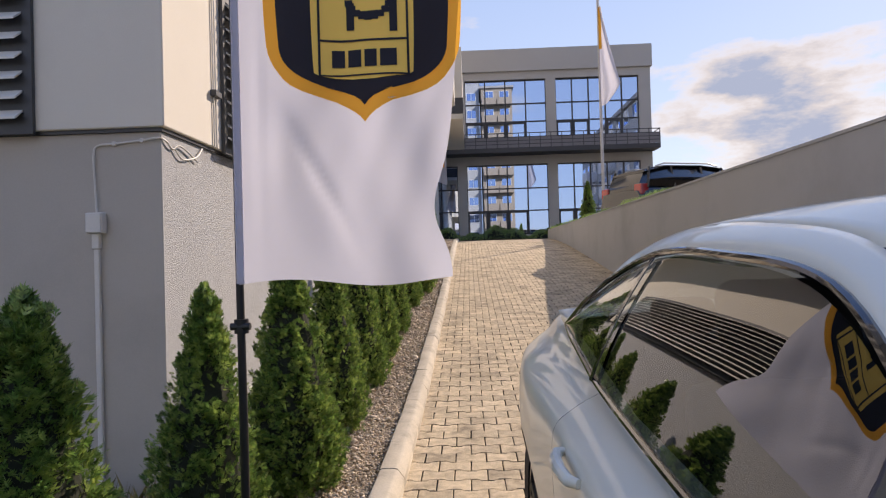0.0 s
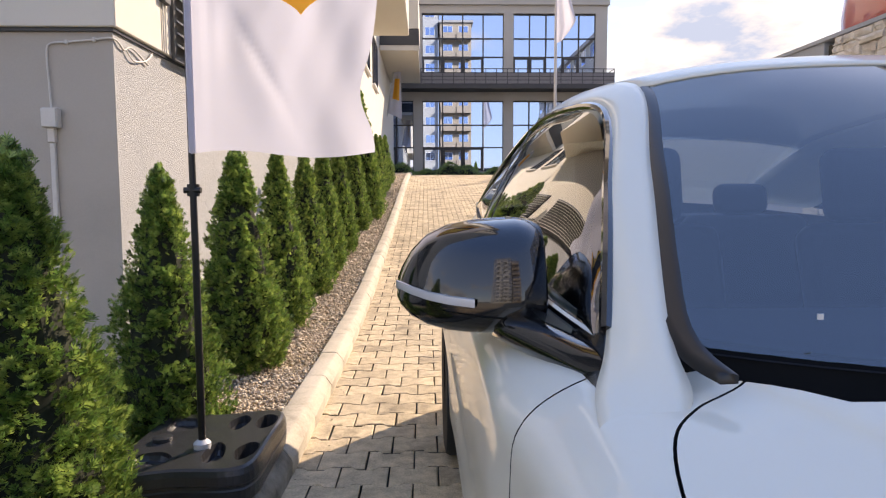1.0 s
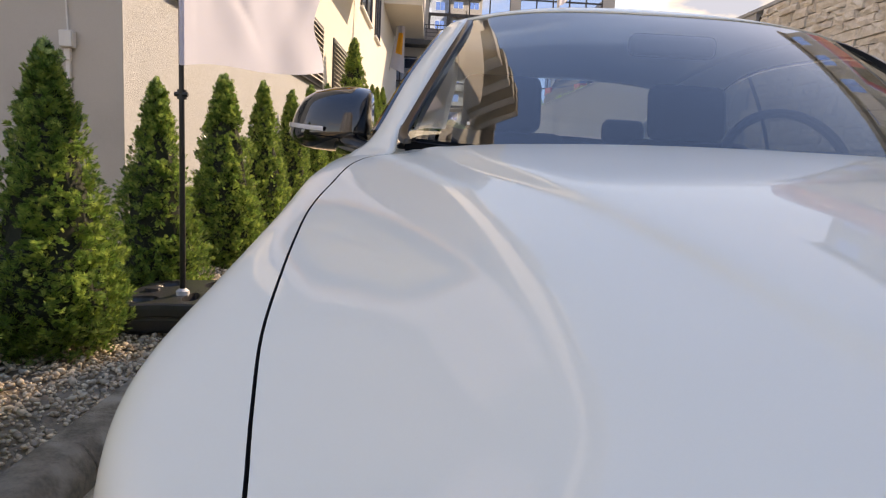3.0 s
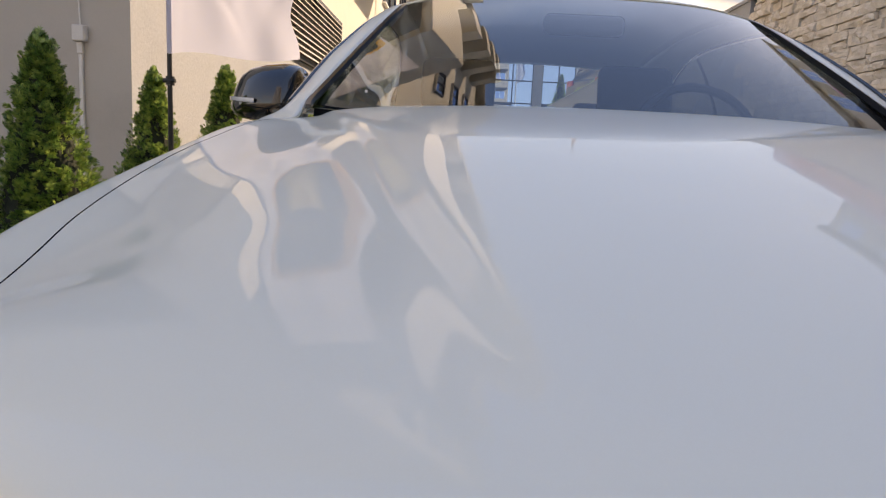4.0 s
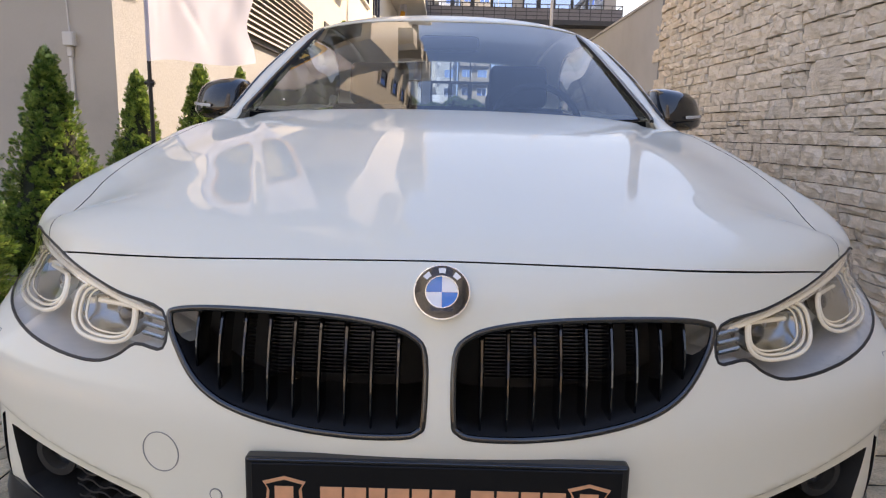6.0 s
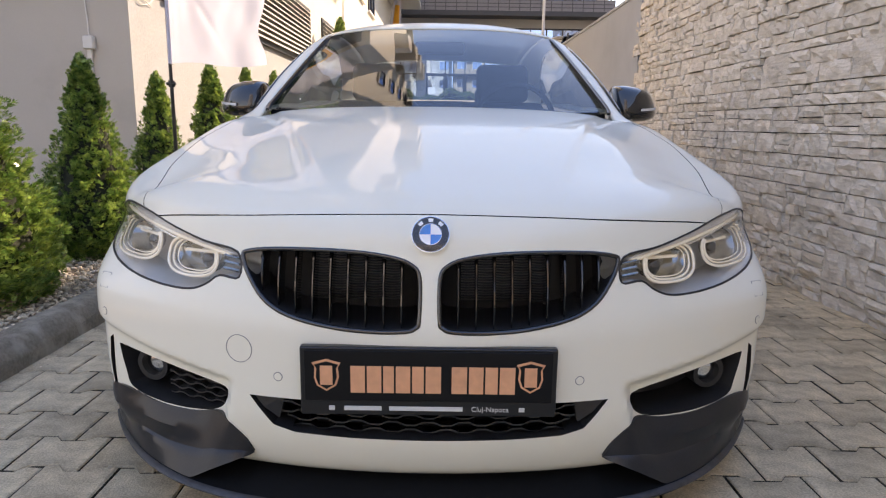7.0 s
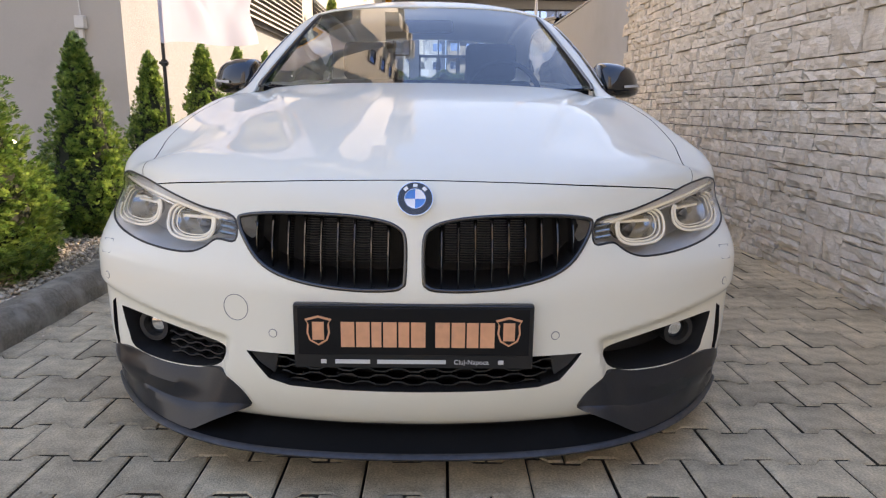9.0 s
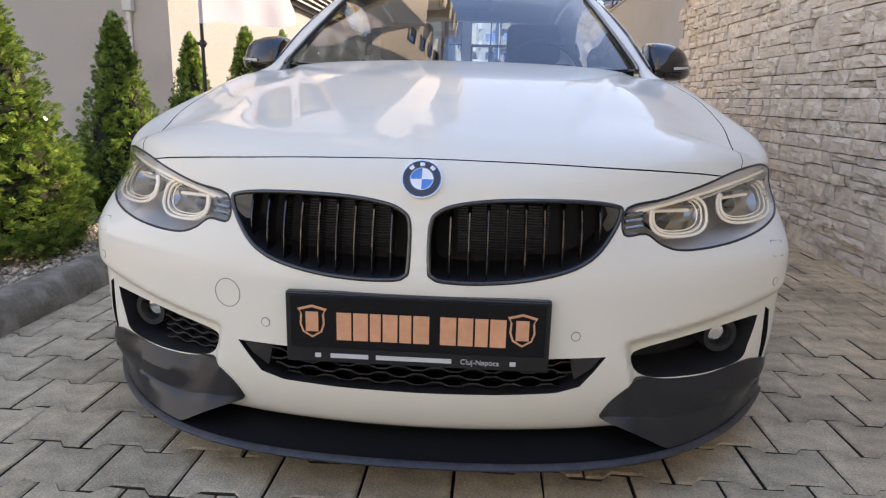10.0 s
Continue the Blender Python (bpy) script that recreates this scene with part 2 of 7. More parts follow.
def curve(xs, ys):
    """A smooth function through the points (monotone cubic)."""
    xs, ys = np.array(xs, float), np.array(ys, float)
    d = np.diff(ys) / np.diff(xs)
    m = np.concatenate([[d[0]], (d[1:] + d[:-1]) / 2, [d[-1]]])
    for i in range(1, len(xs) - 1):
        if d[i - 1] * d[i] <= 0:
            m[i] = 0.0
        else:
            m[i] = math.copysign(min(abs(m[i]), 3 * min(abs(d[i - 1]), abs(d[i]))), m[i])

    def f(x):
        if x <= xs[0]:
            return float(ys[0] + m[0] * (x - xs[0])) if x < xs[0] - 1e-9 else float(ys[0])
        if x >= xs[-1]:
            return float(ys[-1] + m[-1] * (x - xs[-1]))
        i = int(np.searchsorted(xs, x)) - 1
        h = xs[i + 1] - xs[i]
        t = (x - xs[i]) / h
        return float((1 + 2 * t) * (1 - t) ** 2 * ys[i] + t * (1 - t) ** 2 * h * m[i] + t * t * (3 - 2 * t) * ys[i + 1] + t * t * (t - 1) * h * m[i + 1])
    return f

# ---- ground and walls ----
KERB_X, WALL_X, HOUSE_X, HOUSE_Y, FRONT_Y = -1.505, 2.035, -2.70, 4.55, 38.9
WALL_TOP = 2.255
ramp = curve([-8, 5, 7, 9, 13.5, 18.6, 22, 25, 28, 46], [0, 0, 0.07, 0.23, 0.66, 1.24, 1.60, 1.84, 1.95, 2.0])

bm = bmesh.new()
ys = [-400, -60, -20, -8, -4] + [y * 0.5 for y in range(-6, 70)] + [36, 40, 60, 120, 400]
xs = [-400, -60, -12, -2.9, -1.56, 2.06, 2.2, 4, 12, 60, 400]
rows = []
for y in ys:
    r = ramp(min(max(y, -8), 46)) - 0.05
    up = 1.95 if y > -3 else 0.0
    rows.append([bm.verts.new((x, y, (r + 0.02 if x < -1 else r) if x < 2.1 else max(up, r))) for x in xs])
grid_faces(bm, rows)
ground = tagged(obj("ground", bm, M_JOINT), "bare ground and joint sand under the paving and gravel", "ground", kind="structure")

# open forecourt behind, paved like the drive
tagged(obj("forecourt", box(-40, 40, -60, -2.05, -0.06, -0.004), M_PAVER), "wide paved forecourt at the foot of the drive", "paving", kind="structure")
# stone-clad and rendered retaining wall along the drive
bm = box(WALL_X + 0.03, WALL_X + 0.33, -5.0, 5.70, -0.1, WALL_TOP - 0.03)
wall_stone = tagged(obj("wall_stone", bm, M_JOINT), "retaining wall clad in pale split stone beside the drive", "wall", kind="structure")
bm = box(WALL_X, WALL_X + 0.30, 5.705, 27.0, -0.1, WALL_TOP)
wall_grey = tagged(obj("wall_grey", bm, M_WALLGREY), "smooth grey rendered retaining wall with a level top", "wall", kind="structure")
bm = box(WALL_X - 0.015, WALL_X + 0.33, -5.0, 27.02, WALL_TOP + 0.002, WALL_TOP + 0.03)
tagged(obj("wall_coping", bm, M_WALLGREY), "thin grey coping on the retaining wall", "coping", kind="structure")

# ---- the cream house beside the drive ----
def louvre(parent, origin, along, up, length, height, slats, out):
    """A dark recess with a frame and sloped slats. along, up and out are unit vectors."""
    o, a, u, w = Vector(origin), Vector(along), Vector(up), Vector(out)
    def slab(bm, s0, s1, t0, t1, d0, d1):
        vs = [bm.verts.new(o + a * s + u * t + w * d) for s in (s0, s1) for t in (t0, t1) for d in (d0, d1)]
        for f in [(0, 1, 3, 2), (4, 6, 7, 5), (0, 4, 5, 1), (2, 3, 7, 6), (0, 2, 6, 4), (1, 5, 7, 3)]:
            bm.faces.new([vs[i] for i in f])
    unit = new("louvre")
    unit.parent = parent
    bm = bmesh.new()
    slab(bm, 0, length, 0, height, 0.004, 0.02)
    part("backing", bm, M_DARK, unit)
    bm = bmesh.new()
    for s0, s1, t0, t1 in ((-0.05, 0, -0.05, height + 0.05), (length, length + 0.05, -0.05, height + 0.05), (0, length, -0.05, 0), (0, length, height, height + 0.05)):
        slab(bm, s0, s1, t0, t1, 0.004, 0.028)
    part("frame", bm, M_DARK, unit)
    step = height / slats
    for i in range(slats):
        bm = bmesh.new()
        t = (i + 0.3) * step
        vs = [bm.verts.new(o + a * s + u * tt + w * d) for s in (0.002, length - 0.002) for tt, d in ((t + 0.034, 0.025), (t + 0.046, 0.025), (t, 0.085), (t - 0.012, 0.085))]
        for f in [(0, 1, 2, 3), (7, 6, 5, 4), (0, 4, 5, 1), (1, 5, 6, 2), (2, 6, 7, 3), (3, 7, 4, 0)]:
            bm.faces.new([vs[k] for k in f])
        part("slat", bm, M_SLAT, unit)
    return unit


house = thing("house", "tall cream apartment house with grey base, louvres and balconies", "house", (0, 0, 0))
HZ = 2.03  # underside of the cream storey
HTOP = 22.2
bm = box(-14, HOUSE_X, HOUSE_Y, 36.0, -0.1, HZ)
part("base_wall", bm, [M_STUCCO, M_GREY], house, "rough light stucco and smooth grey render")
me = bpy.data.objects["base_wall"].data
for p in me.polygons:
    p.material_index = 1 if p.normal.y < -0.5 else 0
bm = box(-14, HOUSE_X + 0.035, HOUSE_Y - 0.04, 36.0, HZ + 0.02, HTOP, 0.006)
part("upper_wall", bm, M_CREAM, house, "cream rendered wall")
bm = box(-14, HOUSE_X + 0.015, HOUSE_Y - 0.02, 36.0, HZ + 0.001, HZ + 0.019)
part("drip_edge", bm, M_DARK, house)
louvre(house, (HOUSE_X + 0.035, 5.34, HZ + 0.05), (0, 1, 0), (0, 0, 1), 6.7, 0.95, 12, (1, 0, 0))
louvre(house, (HOUSE_X + 0.035, 13.4, HZ + 0.05), (0, 1, 0), (0, 0, 1), 2.9, 1.0, 12, (1, 0, 0))
louvre(house, (-6.4, HOUSE_Y - 0.04, HZ + 0.05), (1, 0, 0), (0, 0, 1), 3.0, 1.55, 15, (0, -1, 0))
# storeys above: stacked balconies with solid parapets, and windows between them
def balcony(y0, y1, z):
    bal = new("balcony")
    bal.parent = house
    x0, x1 = HOUSE_X + 0.04, -1.25
    part("balcony_slab", box(x0, x1, y0, y1, z, z + 0.20, 0.01), M_CREAM, bal)
    bm = bmesh.new()
    add_box(bm, x1 - 0.10, x1, y0, y1, z + 0.205, z + 1.15)
    add_box(bm, x0, x1 - 0.102, y0, y0 + 0.10, z + 0.205, z + 1.15)
    add_box(bm, x0, x1 - 0.102, y1 - 0.10, y1, z + 0.205, z + 1.15)
    part("balcony_parapet", bm, M_CREAM, bal)
    part("coping", box(x0, x1 + 0.02, y0 - 0.02, y1 + 0.02, z + 1.152, z + 1.18), M_DARK, bal)


def flank_window(y0, y1, z0, z1):
    win = new("window")
    win.parent = house
    x = HOUSE_X + 0.036
    bm = bmesh.new()
    for a, b, c, d in ((y0, y0 + 0.07, z0, z1), (y1 - 0.07, y1, z0, z1), (y0 + 0.07, y1 - 0.07, z0, z0 + 0.07), (y0 + 0.07, y1 - 0.07, z1 - 0.07, z1), ((y0 + y1) / 2 - 0.03, (y0 + y1) / 2 + 0.03, z0 + 0.07, z1 - 0.07)):
        add_box(bm, x, x + 0.05, a, b, c, d)
    part("window_frame", bm, M_DARK, win)
    part("pane", box(x + 0.005, x + 0.015, y0 + 0.07, y1 - 0.07, z0 + 0.07, z1 - 0.07), M_BGLASS, win)
    part("window_sill", box(x, x + 0.09, y0 - 0.05, y1 + 0.05, z0 - 0.05, z0 - 0.003), M_WHITE, win)


part("balcony_slab", box(HOUSE_X + 0.04, -1.2, 25.7, 32.8, 6.55, 6.75, 0.01), M_CREAM, house)
part("balcony_parapet", box(HOUSE_X + 0.04, -1.18, 25.68, 32.82, 6.755, 7.35), M_DARK, house, "dark metal balcony parapet")
part("balcony_wall", box(HOUSE_X + 0.04, -1.2, 25.7, 32.8, 7.36, 9.3, 0.01), M_CREAM, house)
part("bay", box(HOUSE_X + 0.04, -1.35, 5.2, 17.0, 5.0, 8.0, 0.02), M_CREAM, house, "long projecting cream bay")
part("soffit_panel", box(-2.5, -1.55, 5.5, 7.9, 4.985, 4.998), M_DARK, house, "dark panel under the bay")
for k in range(2, 6):
    z = 5.0 + 2.85 * k
    balcony(9.2, 12.0, z)
    balcony(25.7, 32.8, z + 1.4)
    flank_window(13.0, 14.8, z + 0.9, z + 2.35)
    flank_window(6.0, 7.4, z + 0.9, z + 2.35)
for y0, y1 in ((17.9, 20.8), (22.2, 24.0)):
    flank_window(y0, y1, 4.75, 6.3)
part("roof_slab", box(-14.2, HOUSE_X + 0.5, HOUSE_Y - 0.4, 36.2, HTOP + 0.005, HTOP + 0.3, 0.02), M_FACADE, house)
# far commercial building
def office():
    ob = thing("office_building", "two-storey grey commercial building with wide curtain glazing", "building")
    x0, x1, y = -9.0, 9.62, FRONT_Y
    zb, z1t, z2b, z2t, ztop = 2.0, 6.6, 7.5, 11.55, 13.3
    part("roof", box(x0 - 0.1, x1 + 0.1, y - 0.15, y + 14, 12.0, ztop, 0.02), M_FACADE, ob, "grey parapet band")
    bays = [(-8.6, -1.65), (-1.12, 3.6), (4.16, 8.95)]
    for a, b in ((x0, -8.6), (-1.65, -1.12), (3.6, 4.16), (8.95, x1)):
        part("wall_pier", box(a, b, y, y + 0.5, zb - 0.3, 12.0), M_FACADE, ob)
    part("side_wall", box(x1 - 0.4, x1 - 0.001, y + 0.502, y + 14, zb - 0.3, 12.0), M_FACADE, ob)
    for a, b in bays:
        for lo, hi in ((z1t, 7.09), (z2t, 12.0), (zb - 0.3, 2.5)):
            part("lintel", box(a + 0.001, b - 0.001, y + 0.003, y + 0.497, lo, hi), M_FACADE, ob)
    part("floor_slab", box(x0, x1 - 0.41, y + 0.5, y + 14, 7.0, 7.3), M_FACADE, ob)
    part("back_wall", box(x0, x1 - 0.41, y + 8, y + 8.2, 2.0, 12.0), M_FACADE, ob)
    for a, b in bays:
        for zlo, zhi, rows in ((2.5, z1t, (3.9, 5.2)), (7.3, z2t, (9.1, 10.15))):
            win = new("window")
            win.parent = ob
            part("pane", box(a, b, y + 0.20, y + 0.215, zlo, zhi), M_BGLASS, win)
            bm = bmesh.new()
            n = max(3, round((b - a) / 1.05))
            for i in range(n + 1):
                xm = a + (b - a) * i / n
                add_box(bm, max(a, xm - 0.035), min(b, xm + 0.035), y + 0.13, y + 0.197, zlo, zhi)
            for z in (zlo + 0.035, *rows, zhi - 0.035):
                add_box(bm, a, b, y + 0.14, y + 0.196, z - 0.035, z + 0.035)
            for i in (0, 1, n - 2):
                xm = a + (b - a) * i / n
                w = (b - a) / n
                for q in ((xm + 0.04, xm + 0.12, zlo, rows[0]), (xm + w - 0.12, xm + w - 0.04, zlo, rows[0]), (xm + 0.12, xm + w - 0.12, rows[0] - 0.12, rows[0] - 0.04)):
                    add_box(bm, q[0], q[1], y + 0.10, y + 0.192, q[2], q[3])
            part("window_frame", bm, M_DARK, win)
    bal = new("balcony")
    bal.parent = ob
    part("deck", box(-4.2, x1 + 0.1, y - 1.3, y - 0.003, 7.09, 7.35), M_DARK, bal)
    bm = bmesh.new()
    for z in (8.17, 7.95, 7.75, 7.55):
        add_box(bm, -4.2, x1 + 0.1, y - 1.3, y - 1.25, z - 0.02, z + 0.02)
    for i in range(24):
        xm = -4.2 + 13.9 * i / 23
        add_box(bm, xm - 0.02, xm + 0.02, y - 1.295, y - 1.255, 7.35, 8.15)
    for i in range(3):
        add_box(bm, x1 + 0.05, x1 + 0.1, y - 1.25, y - 0.01, 7.93 + 0.22 * (i - 1), 7.96 + 0.22 * (i - 1))
    part("railing", bm, M_DARK, bal)
    bm = bmesh.new()
    add_box(bm, -4.15, x1 + 0.05, y - 1.29, y - 1.265, 7.36, 7.94)
    part("infill_panel", bm, mat("balcony infill", (0.2, 0.19, 0.2), 0.6), bal)
    return ob


office()

# ---- the white coupe ----
M_PAINT = mat("white car paint", (0.80, 0.772, 0.655), 0.55, vary=0.012, scale=3, fine=900, coat=0.66, spec=0.15)
M_GLOSSBLACK = mat("gloss black plastic", (0.006, 0.006, 0.007), 0.12, vary=0.1, coat=1.0)
M_RUBBER = mat("black rubber trim", (0.012, 0.012, 0.013), 0.45, vary=0.15, scale=20)
M_PLASTIC = mat("dark textured plastic", (0.02, 0.02, 0.021), 0.6, vary=0.2, scale=30, bump=0.15, bump_scale=500)
M_CARBON = mat("dark carbon lip", (0.012, 0.013, 0.016), 0.32, vary=0.35, scale=4, fine=260, spec=0.38, coat=0.10)
M_LIPEDGE = mat("scuffed lip edge", (0.03, 0.03, 0.033), 0.45, vary=0.6, scale=12, coat=0.1)
M_CHROME = mat("chrome", (0.82, 0.83, 0.84), 0.12, metal=1.0, vary=0.02)
M_LAMPBEZEL = mat("lamp bezel", (0.56, 0.56, 0.54), 0.3, vary=0.1, coat=0.5)
M_LAMPBOWL = mat("lamp reflector", (0.36, 0.36, 0.34), 0.16, vary=0.1, metal=1.0)
M_FINELINE = mat("fine panel line", (0.25, 0.25, 0.24), 0.6)
M_LAMPRING = mat("frosted light guide", (0.74, 0.71, 0.60), 0.22, vary=0.03, coat=0.6)
M_LAMPRING.node_tree.nodes["Principled BSDF"].inputs["Emission Color"].default_value = (1.0, 0.97, 0.86, 1)
M_LAMPRING.node_tree.nodes["Principled BSDF"].inputs["Emission Strength"].default_value = 0.04  # daytime lights, dimmed
M_LENS = glass("clear lens", (0.98, 0.98, 0.98), ior=1.42)
M_BROW = mat("silver gloss trim", (0.58, 0.58, 0.59), 0.2, vary=0.05, coat=1.0)
M_SCREEN = glass("car windscreen", (0.58, 0.68, 0.78), mirror=0.075)
M_REARGLASS = glass("car rear glass", (0.88, 0.95, 0.92), mirror=0.0, ior=1.2)
M_SIDEGLASS = glass("car side glass", (0.30, 0.34, 0.33), mirror=0.14)
M_FRAMEBLACK = mat("satin black frame", (0.012, 0.012, 0.013), 0.28, vary=0.1, spec=0.5)
M_MATTBLACK = mat("matt black", (0.008, 0.008, 0.008), 0.8, vary=0.1, spec=0.08)
M_SEAT = mat("black leather", (0.006, 0.006, 0.007), 0.7, vary=0.2, scale=15, bump=0.2, bump_scale=300)
M_TYRE = mat("tyre rubber", (0.018, 0.018, 0.018), 0.8, vary=0.2, bump=0.2, bump_scale=200)
M_ALLOY = mat("dark alloy", (0.10, 0.10, 0.105), 0.3, metal=1.0, vary=0.05)

car = thing("car", "glossy white coupe with black kidney grilles parked on the paving", "car")


def table(xs, ys):
    xs, ys = np.array(xs, float), np.array(ys, float)
    fine = np.linspace(xs[0], xs[-1], 400)
    f = curve(xs, ys)
    vals = np.array([f(x) for x in fine])
    return lambda v: np.interp(v, fine, vals)


hood_c = table([-0.3, 0.03, 0.065, 0.12, 0.2, 0.4, 0.7, 1.0, 1.25, 1.6, 2.6, 3.6, 4.05, 4.35, 4.55, 4.75], [0.40, 0.66, 0.700, 0.737, 0.766, 0.820, 0.884, 0.929, 0.958, 0.975, 1.025, 1.07, 1.085, 1.085, 1.075, 1.0])
fender_drop = table([0.0, 0.3, 0.45, 0.6, 0.85, 1.1, 1.35, 1.6, 4.8], [0.0, 0.0, 0.03, 0.04, 0.035, 0.022, 0.006, 0.0, 0.0])
fender_tuck = table([0.0, 0.6, 0.85, 1.1, 1.35, 1.6, 4.8], [0.0, 0.0, 0.014, 0.022, 0.02, 0.0, 0.0])
hood_d = table([0.0, 0.2, 0.4, 0.5, 0.65, 0.9, 1.15, 1.35, 2.0, 3.0, 4.0, 4.7], [0.07, 0.075, 0.095, 0.085, 0.068, 0.055, 0.05, 0.045, 0.05, 0.05, 0.06, 0.08])
nose = table([0.05, 0.10, 0.17, 0.25, 0.33, 0.45, 0.55, 0.63, 0.68, 0.72, 0.80], [0.09, 0.06, 0.025, 0.004, 0.0, 0.0, 0.018, 0.040, 0.055, 0.078, 0.20])
side_w = table([0.05, 0.15, 0.22, 0.35, 0.5, 0.65, 0.78, 0.86, 0.90, 0.94, 0.98, 1.05, 1.2], [0.76, 0.815, 0.868, 0.882, 0.884, 0.898, 0.905, 0.902, 0.886, 0.835, 0.775, 0.74, 0.70])
plan_w = table([0.0, 0.35, 0.55, 0.78, 1.1, 1.5, 2.2, 3.0, 3.6, 4.1, 4.45, 4.7], [0.955, 0.986, 0.994, 0.999, 0.993, 0.988, 0.985, 0.99, 1.005, 0.965, 0.90, 0.80])


def sstep(v):
    v = np.clip(v, 0, 1)
    return v * v * (3 - 2 * v)


def smax(a, b, k):
    h = np.maximum(k - np.abs(a - b), 0) / k
    return np.maximum(a, b) + h * h * k * 0.25


def hood_z(x, y):
    ax = np.abs(x)
    z = hood_c(y) - hood_d(y) * (ax / 0.8) ** 2.3
    crease = 0.238 + 0.295 * y
    fade = sstep((y - 0.10) / 0.3) * sstep((1.75 - y) / 0.3)
    z = z + fade * (0.008 * sstep((crease - ax) / 0.030 + 0.5) - 0.003 * np.exp(-(((ax - crease - 0.045) / 0.05) ** 2)))
    return z - fender_drop(y) * sstep((ax - 0.48) / 0.27)


def shell(x, y, z):
    """Below zero inside the body, above it outside."""
    ax = np.abs(x)
    sweep = 0.18 + 0.28 * sstep((z - 0.49) / 0.16)
    recess = 0.028 * sstep((0.355 + 0.185 * (ax - 0.45) - z) / 0.032) * sstep((ax - 0.425 - 0.25 * (0.34 - z)) / 0.024) * sstep((z - 0.19) / 0.05)
    front = 0.27 * ax ** 2 + sweep * ax ** 4 + nose(z) + recess - y
    arch = 0.010 * (np.exp(-(((y - 0.78) / 0.36) ** 2)) + 1.2 * np.exp(-(((y - 3.59) / 0.40) ** 2))) * np.exp(-(((z - 0.62) / 0.25) ** 2))
    tuck = 0.034 * np.exp(-(((y - 0.60) / 0.42) ** 2)) * sstep((z - 0.64) / 0.22)
    tuck = tuck + fender_tuck(y) * sstep((z - 0.64) / 0.2)
    side = ax - side_w(z) * plan_w(y) - arch + tuck
    rear = y - (4.64 - 0.22 * ax ** 2 - 0.35 * ax ** 4 - 0.18 * np.abs(z - 0.72) ** 1.5)
    top = z - hood_z(x, y)
    floor = 0.121 - z
    wall = smax(front * 0.85, side, 0.07)
    wall = smax(wall, rear, 0.12)
    wall = smax(wall, floor, 0.03)
    return smax(wall, top, 0.032 + 0.023 * sstep((y - 0.5) / 0.3))


def roots(p, d, far):
    lo, hi = np.zeros(len(p)), np.full(len(p), far)
    for _ in range(40):
        mid = (lo + hi) / 2
        q = p + d * mid[:, None]
        inside = shell(q[:, 0], q[:, 1], q[:, 2]) < 0
        lo, hi = np.where(inside, mid, lo), np.where(inside, hi, mid)
    return p + d * lo[:, None]


def on_front(x, z, off=0.0):
    """The front skin at a lateral place and height; off moves it outwards."""
    y = np.linspace(-0.15, 0.9, 2200)
    g = shell(np.full_like(y, x), y, np.full_like(y, z))
    i = int(np.argmax(g < 0))
    return Vector((x, y[i] - off, z))


def on_top(x, y, off=0.0):
    z = np.linspace(1.25, 0.4, 2200)
    g = shell(np.full_like(z, x), np.full_like(z, y), z)
    return Vector((x, y, z[int(np.argmax(g < 0))] + off))


def on_side(y, z, sign=1, off=0.0):
    x = np.linspace(1.05, 0.5, 2200)
    g = shell(x, np.full_like(x, y), np.full_like(x, z))
    return Vector((sign * (x[int(np.argmax(g < 0))] + off), y, z))


def skin_normal(p):
    e = 0.004
    g = [float(shell(np.array([p[0] + dx]), np.array([p[1] + dy]), np.array([p[2] + dz]))[0]) for dx, dy, dz in ((e, 0, 0), (-e, 0, 0), (0, e, 0), (0, -e, 0), (0, 0, e), (0, 0, -e))]
    return Vector((g[0] - g[1], g[2] - g[3], g[4] - g[5])).normalized()


def body_solid():
    """The closed body: fans of sections round the nose and the tail, parallel sections between."""
    phi = np.concatenate([np.linspace(0, 68, 130)[:-1], np.linspace(68, 108, 130)[:-1], np.linspace(108, 180, 30)])
    stations = []
    for a in np.linspace(0, 180, 400):
        stations.append(((0, 1.5, 0.5), (math.cos(radians(a)), -math.sin(radians(a)))))
    half = []
    for y in np.linspace(1.5, 3.7, 76)[1:-1]:
        half.append(((0, y, 0.5), (1.0, 0.0)))
    fan = [((0, 3.7, 0.5), (math.cos(radians(a)), math.sin(radians(a)))) for a in np.linspace(0, 180, 90)]
    ring = stations[::-1] + [(c, (1.0, 0.0)) for c, _ in half] + fan + [(c, (-1.0, 0.0)) for c, _ in half[::-1]]
    # stations reversed: from the left side, over the nose, to the right side
    bm = bmesh.new()
    rows = []
    top_keys = {}
    for c, (dx, dy) in ring:
        s, cph = np.sin(np.radians(phi)), np.cos(np.radians(phi))
        d = np.stack([dx * s, dy * s, cph], 1)
        pts = roots(np.tile(np.array(c, float), (len(phi), 1)), d, 2.2)
        row = []
        for k, p in enumerate(pts):
            if k in (0, len(phi) - 1):
                key = (round(c[1], 4), k)
                if key not in top_keys:
                    top_keys[key] = bm.verts.new(p)
                row.append(top_keys[key])
            else:
                row.append(bm.verts.new(p))
        rows.append(row)
    rows.append(rows[0])
    grid_faces(bm, rows)
    bmesh.ops.recalc_face_normals(bm, faces=bm.faces)
    return bm


def poly_prism(pts, y0, y1):
    return add_prism(bmesh.new(), pts, "y", y0, y1)


